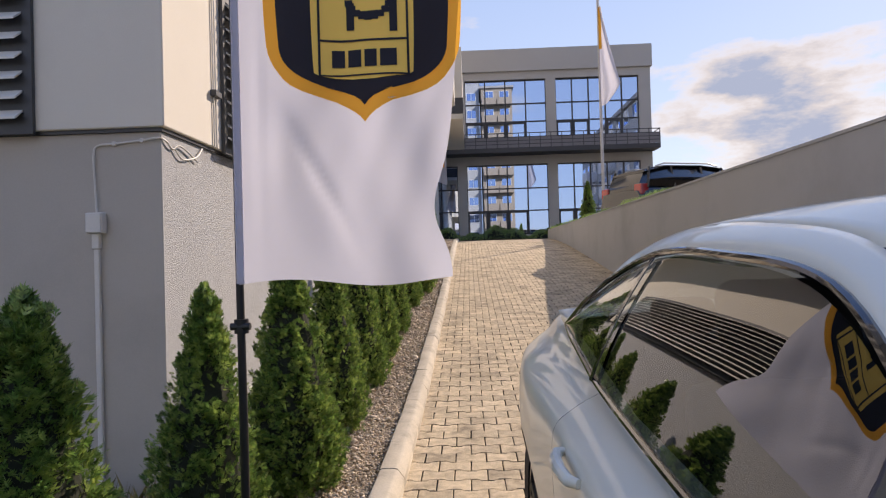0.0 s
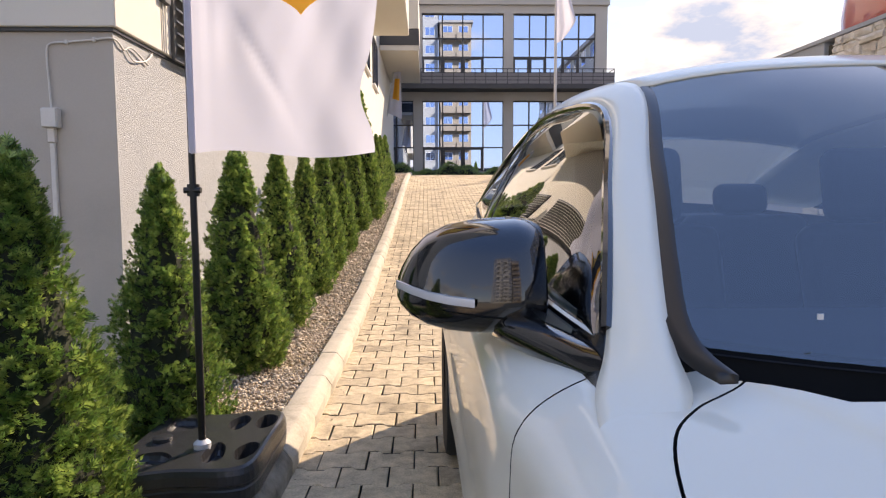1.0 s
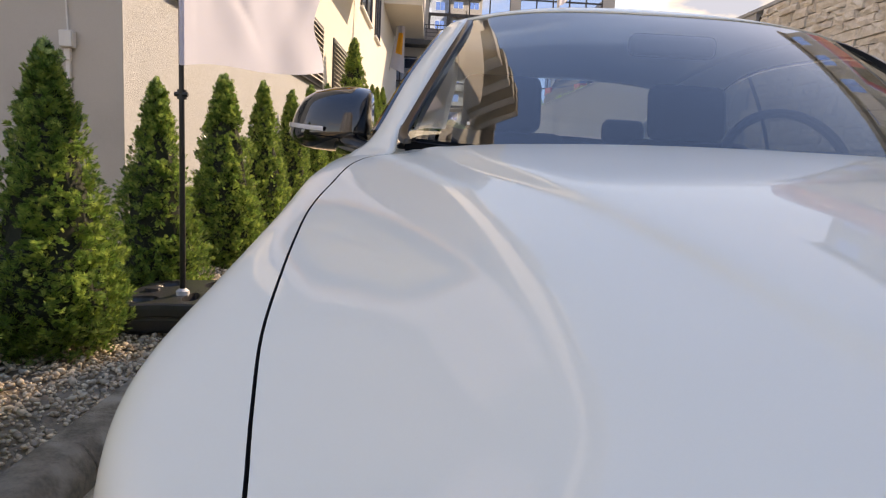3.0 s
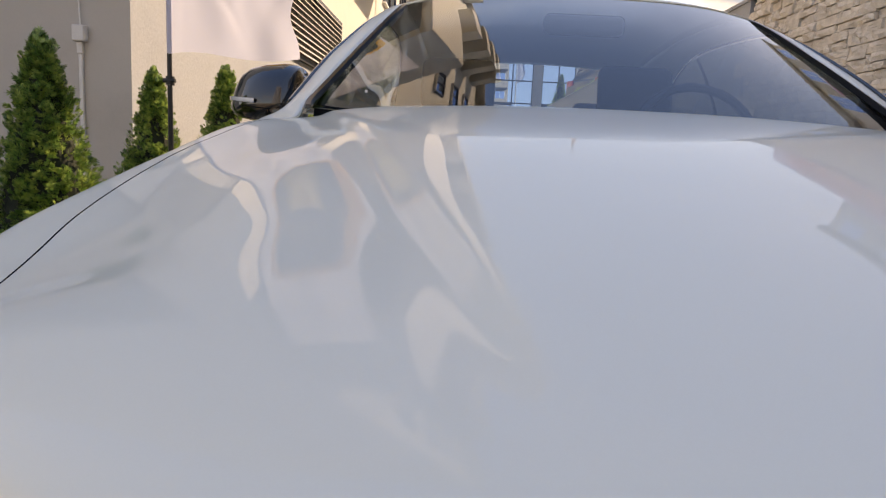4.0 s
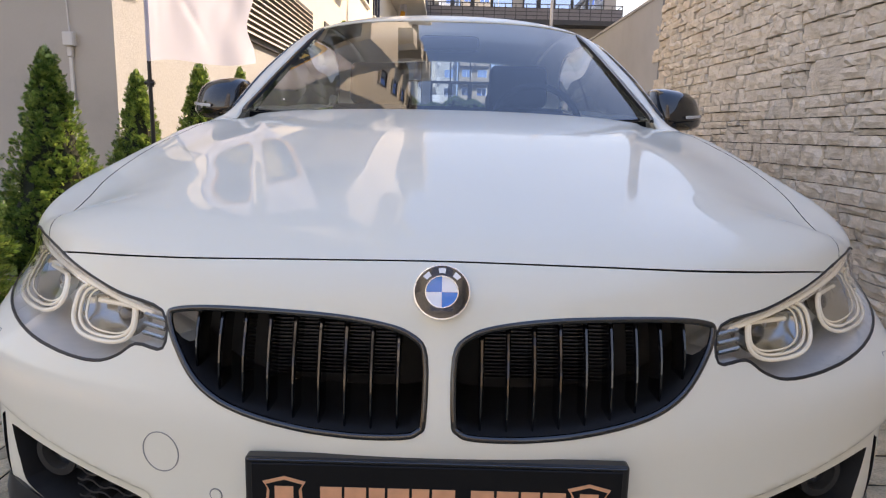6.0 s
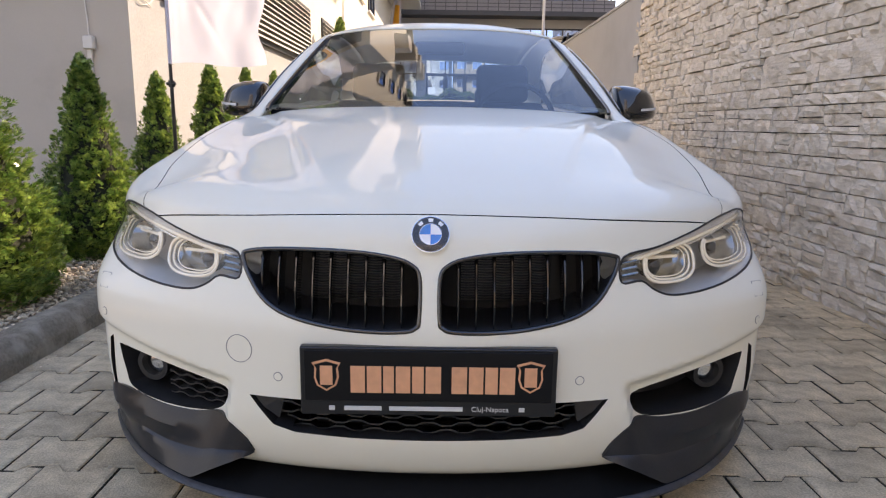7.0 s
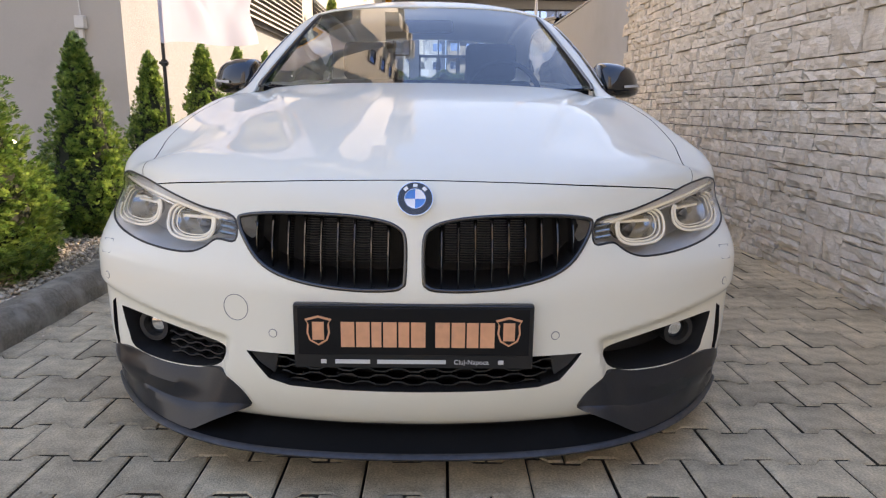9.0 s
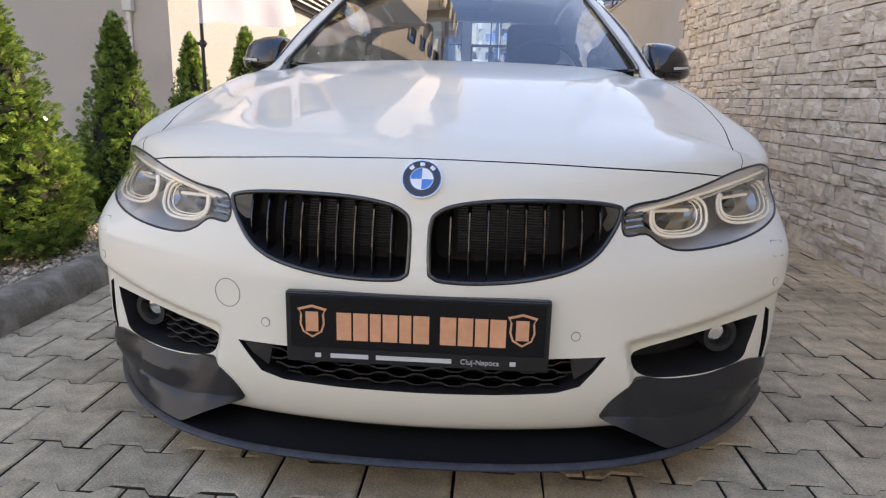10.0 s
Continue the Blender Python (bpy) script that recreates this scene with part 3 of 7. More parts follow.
def smooth_loop(pts, n=6, closed=True):
    """Catmull-Rom points through a loop or line."""
    out = []
    m = len(pts)
    P = [Vector(p) for p in pts]
    last = m if closed else m - 1
    for i in range(last):
        a, b, c, d = (P[(i - 1) % m], P[i], P[(i + 1) % m], P[(i + 2) % m]) if closed else (P[max(i - 1, 0)], P[i], P[i + 1], P[min(i + 2, m - 1)])
        for k in range(n):
            t = k / n
            out.append(0.5 * (2 * b + (c - a) * t + (2 * a - 5 * b + 4 * c - d) * t * t + (3 * b - a - 3 * c + d) * t ** 3))
    if not closed:
        out.append(P[-1])
    return out


def strip(path, width=0.0031, depth=0.014, proud=0.012):
    """A thin blade along a line on the skin, for a panel gap."""
    bm = bmesh.new()
    rings = []
    for i, p in enumerate(path):
        t = (path[min(i + 1, len(path) - 1)] - path[max(i - 1, 0)]).normalized()
        n = skin_normal(p)
        s = t.cross(n).normalized()
        rings.append([bm.verts.new(p + s * a * width / 2 + n * b) for a, b in ((-1, -depth), (1, -depth), (1, proud), (-1, proud))])
    grid_faces(bm, rings, closed=True)
    bm.faces.new(rings[0][::-1])
    bm.faces.new(rings[-1])
    bmesh.ops.recalc_face_normals(bm, faces=bm.faces)
    return bm


def carve(ob, cutters):
    """Cuts closed meshes out of ob, one after another; the cut faces keep the cutters' material."""
    for bm, m in cutters:
        me = bpy.data.meshes.new("cutter")
        bmesh.ops.recalc_face_normals(bm, faces=bm.faces)
        bm.to_mesh(me)
        bm.free()
        me.materials.append(m)
        tool = new("cutter", me)
        mod = ob.modifiers.new("cut", "BOOLEAN")
        mod.operation, mod.object, mod.solver, mod.material_mode = "DIFFERENCE", tool, "MANIFOLD", "TRANSFER"
        bpy.context.view_layer.update()
        cut = bpy.data.meshes.new_from_object(ob.evaluated_get(bpy.context.evaluated_depsgraph_get()))
        ob.modifiers.remove(mod)
        old = ob.data
        ob.data = cut
        bpy.data.meshes.remove(old)
        bpy.data.objects.remove(tool)
        bpy.data.meshes.remove(me)


def mirror_pts(pts):
    return [(-x, z) for x, z in pts][::-1]


KIDNEY = [(0.021, 0.50), (0.021, 0.585), (0.04, 0.612), (0.081, 0.626), (0.156, 0.635), (0.25, 0.637), (0.34, 0.634), (0.396, 0.626), (0.407, 0.615), (0.392, 0.578), (0.355, 0.530), (0.300, 0.500), (0.21, 0.481), (0.12, 0.474), (0.05, 0.476), (0.028, 0.484)]
LAMP = [(0.868, 0.668), (0.81, 0.690), (0.708, 0.686), (0.597, 0.660), (0.506, 0.638), (0.42, 0.622), (0.413, 0.570), (0.461, 0.570), (0.494, 0.549), (0.536, 0.535), (0.611, 0.535), (0.709, 0.546), (0.803, 0.566), (0.862, 0.592), (0.880, 0.635)]
MOUTH = [(-0.392, 0.316), (-0.368, 0.284), (-0.340, 0.250), (-0.290, 0.236), (-0.173, 0.232), (0, 0.231), (0.173, 0.232), (0.290, 0.236), (0.340, 0.250), (0.368, 0.284), (0.392, 0.316)]
FOG = [(0.460, 0.313), (0.55, 0.333), (0.67, 0.350), (0.765, 0.357), (0.773, 0.345), (0.757, 0.290), (0.738, 0.250), (0.648, 0.238), (0.544, 0.242), (0.482, 0.256), (0.456, 0.285)]
SLIT = [(0.798, 0.372), (0.814, 0.360), (0.822, 0.300), (0.820, 0.225), (0.804, 0.225), (0.800, 0.300)]

body = obj("body", body_solid(), M_PAINT)
M_GAP = mat("panel gap", (0.006, 0.006, 0.006), 0.8)
kid = [(p.x, p.y) for p in smooth_loop([(a, b, 0) for a, b in KIDNEY], 4)]
lamp = [(p.x, p.y) for p in smooth_loop([(a, b, 0) for a, b in LAMP], 4)]
fog = [(p.x, p.y) for p in smooth_loop([(a, b, 0) for a, b in FOG], 4)]
cuts = []
for pts in (kid, mirror_pts(kid)):
    cuts.append((poly_prism(pts, -0.2, 0.20), M_PLASTIC))
def pocket(pts, depth, lean):
    """A recess that follows the skin: its floor lies depth behind the skin, drawn inwards by lean."""
    bm = bmesh.new()
    s = 1 if pts[0][0] > 0 else -1
    d = Vector((-s * lean, 1, 0)).normalized()
    rings = [[], []]
    for x, z in pts:
        p = on_front(x, z)
        rings[0].append(bm.verts.new(p - d * 0.10))
        rings[1].append(bm.verts.new(p + d * depth))
    grid_faces(bm, rings, closed=True)
    bm.faces.new(rings[0])
    c = bm.verts.new(sum((v.co for v in rings[1]), Vector()) / len(rings[1]))
    for i in range(len(pts)):
        bm.faces.new((rings[1][i], rings[1][(i + 1) % len(pts)], c))
    return bm


for pts in (lamp, mirror_pts(lamp)):
    cuts.append((pocket(pts, 0.10, 0.75), M_LAMPBEZEL))
for pts in (SLIT, mirror_pts(SLIT)):
    cuts.append((pocket(pts, 0.06, 0.4), M_PLASTIC))
for pts in (fog, mirror_pts(fog)):
    cuts.append((pocket(pts, 0.13, 0.5), M_PLASTIC))
cuts.append((poly_prism(MOUTH, -0.2, 0.22), M_PLASTIC))
for y in (0.78, 3.59):
    for s in (-1, 1):
        bm = bmesh.new()
        bmesh.ops.create_cone(bm, cap_ends=True, segments=72, radius1=0.352, radius2=0.352, depth=0.6)
        bmesh.ops.transform(bm, matrix=pose(s * 0.86, y, 0.335, 0, 90, 0), verts=bm.verts)
        cuts.append((bm, M_PLASTIC))
bm = bmesh.new()
tub = [(-0.71, 1.56), (-0.668, 1.44), (-0.61, 1.345), (-0.45, 1.29), (0, 1.255), (0.45, 1.29), (0.61, 1.345), (0.668, 1.44), (0.71, 1.56), (0.735, 1.70), (0.745, 2.6), (0.70, 3.55), (0.62, 3.95), (-0.62, 3.95), (-0.70, 3.55), (-0.745, 2.6), (-0.735, 1.70)]
cuts.append((add_prism(bm, tub, "z", 0.28, 1.6), M_SEAT))
# panel gaps
hood_edge = [on_front(x, z) for x, z in ((0.70, 0.668), (0.66, 0.676), (0.6, 0.6845), (0.5, 0.6935), (0.37, 0.7015), (0.2, 0.7085), (0.0, 0.7115))]
hood_front = hood_edge + [Vector((-p.x, p.y, p.z)) for p in hood_edge[-2::-1]]
hood_side = [on_front(0.70, 0.662), on_front(0.718, 0.684)] + [on_top(x, y) for x, y in ((0.730, 0.38), (0.744, 0.46), (0.762, 0.54), (0.781, 0.64), (0.793, 0.765), (0.801, 0.87), (0.806, 0.97), (0.804, 1.05), (0.798, 1.12), (0.786, 1.25), (0.760, 1.34), (0.722, 1.39), (0.690, 1.412), (0.655, 1.428), (0.60, 1.44))]
door = [on_top(0.70, 1.60), on_top(0.77, 1.535)] + [on_side(y, z) for y, z in ((1.50, 0.925), (1.47, 0.895), (1.455, 0.82), (1.445, 0.7), (1.435, 0.55), (1.45, 0.4), (1.49, 0.29), (1.56, 0.245), (1.75, 0.235), (2.3, 0.235), (2.6, 0.24), (2.72, 0.27), (2.80, 0.38), (2.86, 0.55), (2.89, 0.75), (2.88, 0.9))] + [on_top(0.79, 2.875), on_top(0.72, 2.875)]
lines = [hood_front, hood_side, door]
for pts in (hood_side, door):
    lines.append([Vector((-p.x, p.y, p.z)) for p in pts])
for pts in lines:
    cuts.append((strip(smooth_loop(pts, 5, False)), M_GAP))
carve(body, cuts)

# separate the panels that the gaps divide
def split_panels(ob):
    me = ob.data
    mats = [m for m in me.materials]
    gap, paint = mats.index(M_GAP), mats.index(M_PAINT)
    bm = bmesh.new()
    bm.from_mesh(me)
    bmesh.ops.recalc_face_normals(bm, faces=bm.faces)
    for f in bm.faces:
        f.smooth = True
        f.tag = f.material_index != paint
    for e in bm.edges:
        if len(e.link_faces) == 2 and (e.calc_face_angle(0) > radians(28) or e.link_faces[0].material_index != e.link_faces[1].material_index):
            e.smooth = False
    bm.faces.ensure_lookup_table()
    group = [-1] * len(bm.faces)
    count = 0
    for f in bm.faces:
        if f.tag or group[f.index] >= 0:
            continue
        stack = [f]
        group[f.index] = count
        while stack:
            g = stack.pop()
            for e in g.edges:
                for h in e.link_faces:
                    if not h.tag and group[h.index] < 0:
                        group[h.index] = count
                        stack.append(h)
        count += 1
    sizes = [group.count(k) for k in range(count)]
    big = [k for k in range(count) if sizes[k] > 300]
    main = max(big, key=lambda k: sizes[k])
    sets = {}
    for f in bm.faces:
        k = group[f.index]
        sets.setdefault(k if k in big else (-1 if f.material_index == gap else main), []).append(f.index)
    for k, faces in sets.items():
        keep = set(faces)
        b2 = bm.copy()
        b2.faces.ensure_lookup_table()
        bmesh.ops.delete(b2, geom=[f for f in b2.faces if f.index not in keep], context="FACES")
        c = sum((f.calc_center_median() for f in list(b2.faces)[::7]), Vector()) / max(1, len(b2.faces) // 7)
        name = "panel_gap" if k == -1 else "body_shell" if k == main else "hood" if c.y < 1.4 else "door"
        m2 = bpy.data.meshes.new(name)
        b2.to_mesh(m2)
        b2.free()
        for m in mats:
            m2.materials.append(m)
        p = new(name, m2)
        p.parent = car
    bm.free()
    bpy.data.objects.remove(ob)


split_panels(body)

# ---- grilles, lamps, plate, lip ----
def ring_on_front(pts, radius, material, name, parent, off=0.0, label="", sides=8):
    bm = bmesh.new()
    path = [on_front(x, z, off) for x, z in pts]
    n = len(path)
    rings = []
    for i, p in enumerate(path):
        t = (path[(i + 1) % n] - path[i - 1]).normalized()
        nn = skin_normal(p)
        b = t.cross(nn).normalized()
        rings.append([bm.verts.new(p + b * math.cos(a) * radius[0] + nn * math.sin(a) * radius[1]) for a in (2 * math.pi * k / sides for k in range(sides))])
    rings.append(rings[0])
    grid_faces(bm, rings, closed=True)
    return part(name, bm, material, parent, label, smooth=True, sharp=60)


def inside(pts, x, z):
    hit = False
    for (x0, z0), (x1, z1) in zip(pts, pts[1:] + pts[:1]):
        if (z0 > z) != (z1 > z) and x < (x1 - x0) * (z - z0) / (z1 - z0) + x0:
            hit = not hit
    return hit


def span(pts, x):
    """Lowest and highest height of an outline at a lateral place."""
    zs = []
    for (x0, z0), (x1, z1) in zip(pts, pts[1:] + pts[:1]):
        if (x0 > x) != (x1 > x):
            zs.append(z0 + (z1 - z0) * (x - x0) / (x1 - x0))
    return min(zs), max(zs)


for s in (1, -1):
    outline = kid if s == 1 else mirror_pts(kid)
    grille = ring_on_front(outline, (0.0052, 0.0048), M_GLOSSBLACK, "kidney_grille", car, -0.002, "gloss black kidney grille")
    for i in range(9):
        x = s * (0.060 + 0.0382 * i)
        z0, z1 = span(outline, x)
        bm = bmesh.new()
        y = on_front(x, (z0 + z1) / 2).y
        rows = []
        for k in range(7):
            z = z0 + (z1 - z0) * k / 6
            bow = 0.018 * (1 - (2 * k / 6 - 1) ** 2)
            yy = on_front(x, z).y + 0.028 - bow * 0.6
            w = 0.0020 + 0.0024 * k / 6
            rows.append([bm.verts.new((x - w, yy + 0.05, z)), bm.verts.new((x - w, yy + 0.004, z)), bm.verts.new((x - w * 0.4, yy, z)), bm.verts.new((x + w * 0.4, yy, z)), bm.verts.new((x + w, yy + 0.004, z)), bm.verts.new((x + w, yy + 0.05, z))])
        grid_faces(bm, rows)
        part("slat", bm, M_GLOSSBLACK, grille)
    bm = bmesh.new()
    for i in range(18):
        z = 0.498 + 0.0062 * i
        add_box(bm, min(s * 0.07, s * 0.27), max(s * 0.07, s * 0.27), 0.178, 0.186, z, z + 0.0024)
    tagged(part("radiator_core", bm, M_ALLOY, grille), kind="stuff")

# roundel: plain shapes in its colours
M_BLUE = mat("badge blue", (0.004, 0.21, 0.62), 0.25, coat=1.0, vary=0.02)
M_BADGEWHITE = mat("badge white", (0.85, 0.86, 0.87), 0.25, coat=1.0, vary=0.02)
bc = on_front(0.0, 0.672)
bn = skin_normal(bc)
roundel = new("round_badge")
roundel.parent = car
roundel["label"] = "round badge with blue and white quarters"
roundel.matrix_world = Matrix.Translation(bc) @ bn.to_track_quat("Z", "Y").to_matrix().to_4x4()


def disc(r0, r1, z0, z1, a0=0.0, a1=360.0, n=48):
    bm = bmesh.new()
    rows = []
    for k in range(n + 1):
        a = radians(a0 + (a1 - a0) * k / n)
        c, s = math.cos(a), math.sin(a)
        rows.append([bm.verts.new((r * c, r * s, z)) for r, z in ((r0, z0), (r1, z0), (r1, z1), (r0, z1))])
    grid_faces(bm, rows, closed=True)
    if a1 - a0 < 359:
        bm.faces.new(rows[0][::-1])
        bm.faces.new(rows[-1])
    bmesh.ops.remove_doubles(bm, verts=bm.verts, dist=1e-6)
    return bm


part("rim", disc(0.0383, 0.0400, -0.006, 0.0072), M_CHROME, roundel)
part("ring", disc(0.0235, 0.0384, -0.006, 0.006), M_GLOSSBLACK, roundel)
part("inner_rim", disc(0.0225, 0.0237, -0.006, 0.0075), M_CHROME, roundel)
for k in range(4):
    part("quarter", disc(0.0002, 0.0224, -0.006, 0.0055, 90 * k + 0.5, 90 * k + 89.5, 12), M_BLUE if k in (1, 3) else M_BADGEWHITE, roundel)
for a in (132, 90, 48):
    bm = disc(0.0275, 0.0350, 0.0061, 0.0068, a - 9, a + 9, 6)
    part("mark", bm, M_BADGEWHITE, roundel)

# headlamps
for s in (1, -1):
    outline = lamp if s == 1 else mirror_pts(lamp)
    unit = new("headlamp")
    unit.parent = car
    unit["label"] = "clear headlamp with two pale light rings"
    cx = sum(p[0] for p in outline) / len(outline)
    cz = sum(p[1] for p in outline) / len(outline)
    bm = bmesh.new()
    rows = []
    for f in (1.0, 0.93, 0.84, 0.7, 0.5, 0.25):
        rows.append([bm.verts.new(on_front(cx + (x - cx) * f, cz + (z - cz) * f, 0.0005)) for x, z in outline])
    grid_faces(bm, rows, closed=True)
    c = bm.verts.new(on_front(cx, cz, 0.0005))
    for i in range(len(outline)):
        bm.faces.new((rows[-1][i], rows[-1][(i + 1) % len(outline)], c))
    lens = part("lens", bm, M_LENS, unit, smooth=True, sharp=80)
    lens.visible_shadow = False
    ring_on_front(outline, (0.0030, 0.0022), M_RUBBER, "seal", unit, -0.001)

    def lamp_pt(x, z, back):
        p = on_front(x, z)
        return p + Vector((-s * 0.6, 0.8, 0)) * back

    def tube_loop(pts, r, back, name, material, closed=True, flat=1.0):
        bm = bmesh.new()
        path = smooth_loop([lamp_pt(s * x, z, back) for x, z in pts], 5, closed)
        add_tube(bm, path + ([path[0], path[1]] if closed else []), r, 8, not closed)
        return part(name, bm, material, unit, smooth=True, sharp=70)

    tube_loop([(0.855, 0.667), (0.80, 0.666), (0.72, 0.657), (0.62, 0.642), (0.53, 0.626), (0.45, 0.611)], 0.0042, 0.014, "brow_light", M_LAMPRING, False)
    tube_loop([(0.838, 0.652), (0.77, 0.652), (0.69, 0.641), (0.60, 0.625)], 0.004, 0.024, "brow_line", M_CHROME, False)
    # each ring is a double band with bevelled corners, open under the brow
    for mx, mz, a, b, name in ((0.758, 0.611, 0.100, 0.041, "outer_ring"), (0.555, 0.598, 0.070, 0.040, "inner_ring")):
        turns = [radians(58 - 268 * q / 22) for q in range(23)]
        shape = [(math.copysign(abs(math.cos(q)) ** 0.75, math.cos(q)), math.copysign(abs(math.sin(q)) ** 0.75, math.sin(q))) for q in turns]
        for f, r, back, label in ((1.0, 0.0036, 0.016, name), (0.86, 0.0026, 0.020, "ring_step"), (0.76, 0.0016, 0.026, "ring_line")):
            path = [lamp_pt(s * (mx + a * f * u), mz + b * f * v, back) for u, v in shape]
            bm = bmesh.new()
            add_tube(bm, path, r, 8, True)
            part(label, bm, M_LAMPRING, unit, smooth=True, sharp=70)
    top = smooth_loop([Vector((x, z, 0)) for x, z in ((0.852, 0.678), (0.80, 0.687), (0.708, 0.681), (0.597, 0.655), (0.506, 0.633), (0.43, 0.617))], 5, False)
    low = smooth_loop([Vector((x, z, 0)) for x, z in ((0.857, 0.662), (0.80, 0.663), (0.72, 0.654), (0.62, 0.639), (0.53, 0.623), (0.45, 0.608))], 5, False)
    bm = bmesh.new()
    grid_faces(bm, [[bm.verts.new(lamp_pt(s * p.x, p.y, 0.008)), bm.verts.new(lamp_pt(s * (p.x + q.x) / 2, (p.y + q.y) / 2, 0.013)), bm.verts.new(lamp_pt(s * q.x, q.y, 0.020))] for p, q in zip(top, low)])
    part("brow_panel", bm, M_BROW, unit, "glossy silver brow panel", smooth=True)
    for x, z in ((0.748, 0.609), (0.550, 0.596)):
        p = lamp_pt(s * x, z, 0.060)
        bm = bmesh.new()
        bmesh.ops.create_uvsphere(bm, u_segments=20, v_segments=12, radius=0.020)
        bmesh.ops.transform(bm, matrix=Matrix.Translation(p + Vector((0, 0, -0.010))), verts=bm.verts)
        part("projector", bm, M_GLOSSBLACK, unit, smooth=True)
        bm = bmesh.new()
        rows = []
        for f, back in ((1.0, 0.030), (0.86, 0.046), (0.66, 0.056), (0.45, 0.060)):
            rows.append([bm.verts.new(lamp_pt(s * (x + 0.074 * f * math.cos(a)), z + 0.036 * f * math.sin(a), back)) for a in (2 * math.pi * k / 28 for k in range(28))])
        grid_faces(bm, rows, closed=True)
        part("reflector_bowl", bm, M_LAMPBOWL, unit, "chrome reflector bowl", smooth=True)
        a, b = lamp_pt(s * (x - 0.05), z + 0.012, 0.040), lamp_pt(s * (x + 0.05), z + 0.008, 0.040)
        bm = bmesh.new()
        add_tube(bm, [a, (a + b) / 2, b], 0.0042, 8)
        part("reflector_bar", bm, M_LAMPRING, unit, smooth=True)
    for i in range(3):
        a, b = lamp_pt(s * 0.425, 0.580 + 0.013 * i, 0.012), lamp_pt(s * 0.462, 0.584 + 0.013 * i, 0.012)
        bm = bmesh.new()
        add_tube(bm, [a, (a + b) / 2, b], 0.004, 6)
        part("fin", bm, M_LAMPBOWL, unit, smooth=True)
    for i in range(3):
        a, b = lamp_pt(s * 0.846, 0.604 + 0.018 * i, 0.012), lamp_pt(s * 0.860, 0.610 + 0.018 * i, 0.012)
        bm = bmesh.new()
        add_tube(bm, [a, (a + b) / 2, b], 0.0045, 6)
        part("side_fin", bm, M_CHROME, unit, smooth=True)

# lower grille with wavy bars
mouth = new("lower_grille")
mouth.parent = car
mouth["label"] = "black lower grille with hexagon bars"
for r in range(5):
    z0 = 0.244 + 0.0165 * r
    half = 0.30 + 0.012 * r
    rows = []
    bm = bmesh.new()
    n = 120
    for k in range(n + 1):
        x = -half + 2 * half * k / n
        ph = (x / 0.078 + 0.5 * (r % 2)) % 1.0
        tri = 1 - abs(2 * ph - 1)
        z = z0 + 0.0075 * (min(max((tri - 0.28) / 0.44, 0), 1) - 0.5)
        y = on_front(x, 0.262).y + 0.024
        rows.append([bm.verts.new((x, y, z - 0.0018)), bm.verts.new((x, y, z + 0.0018)), bm.verts.new((x, y + 0.03, z + 0.0012)), bm.verts.new((x, y + 0.03, z - 0.0012))])
    grid_faces(bm, rows, closed=True)
    part("bar", bm, M_GLOSSBLACK, mouth)
for s in (1, -1):
    bm = bmesh.new()
    vs = [on_front(s * x, z, -d) for x, z, d in ((0.318, 0.312, 0.03), (0.386, 0.312, 0.012), (0.362, 0.284, 0.012), (0.330, 0.258, 0.02))]
    q = [bm.verts.new(v) for v in vs] + [bm.verts.new(v + Vector((0, 0.05, 0))) for v in vs]
    for f in ((0, 1, 2, 3), (7, 6, 5, 4), (0, 4, 5, 1), (1, 5, 6, 2), (2, 6, 7, 3), (3, 7, 4, 0)):
        bm.faces.new([q[i] for i in f])
    part("side_panel", bm, M_PLASTIC, mouth)

# fog lamps and mesh in the corner openings
for s in (1, -1):
    fl = new("fog_lamp")
    fl.parent = car
    c = on_front(s * 0.700, 0.312) + Vector((-s * 0.015, 0.055, -0.004))
    face = Vector((s * 0.25, -1, -0.05)).normalized().to_track_quat("Z", "Y").to_matrix().to_4x4()
    m = Matrix.Translation(c) @ face
    bm = disc(0.030, 0.042, -0.05, 0.02, n=32)
    bmesh.ops.transform(bm, matrix=m, verts=bm.verts)
    part("bezel", bm, M_PLASTIC, fl, smooth=True)
    bm = bmesh.new()
    bmesh.ops.create_uvsphere(bm, u_segments=24, v_segments=12, radius=0.0295)
    bmesh.ops.transform(bm, matrix=m @ Matrix.Diagonal((1, 1, 0.35, 1)), verts=bm.verts)
    part("lamp_glass", bm, M_CHROME, fl, "chrome fog lamp reflector", smooth=True)
    for r in range(4 if s < 0 else 0):
        bm = bmesh.new()
        rows = []
        for k in range(31):
            x = 0.475 + 0.155 * k / 30
            ph = (x / 0.052 + 0.5 * (r % 2)) % 1.0
            z = 0.255 + 0.0165 * r + 0.006 * (min(max((1 - abs(2 * ph - 1) - 0.28) / 0.44, 0), 1) - 0.5)
            p = on_front(s * x, z)
            rows.append([bm.verts.new(p + Vector((0, d, e))) for d, e in ((0.035, -0.0018), (0.035, 0.0018), (0.06, 0.0012), (0.06, -0.0012))])
        grid_faces(bm, rows, closed=True)
        part("mesh_bar", bm, M_PLASTIC, fl)

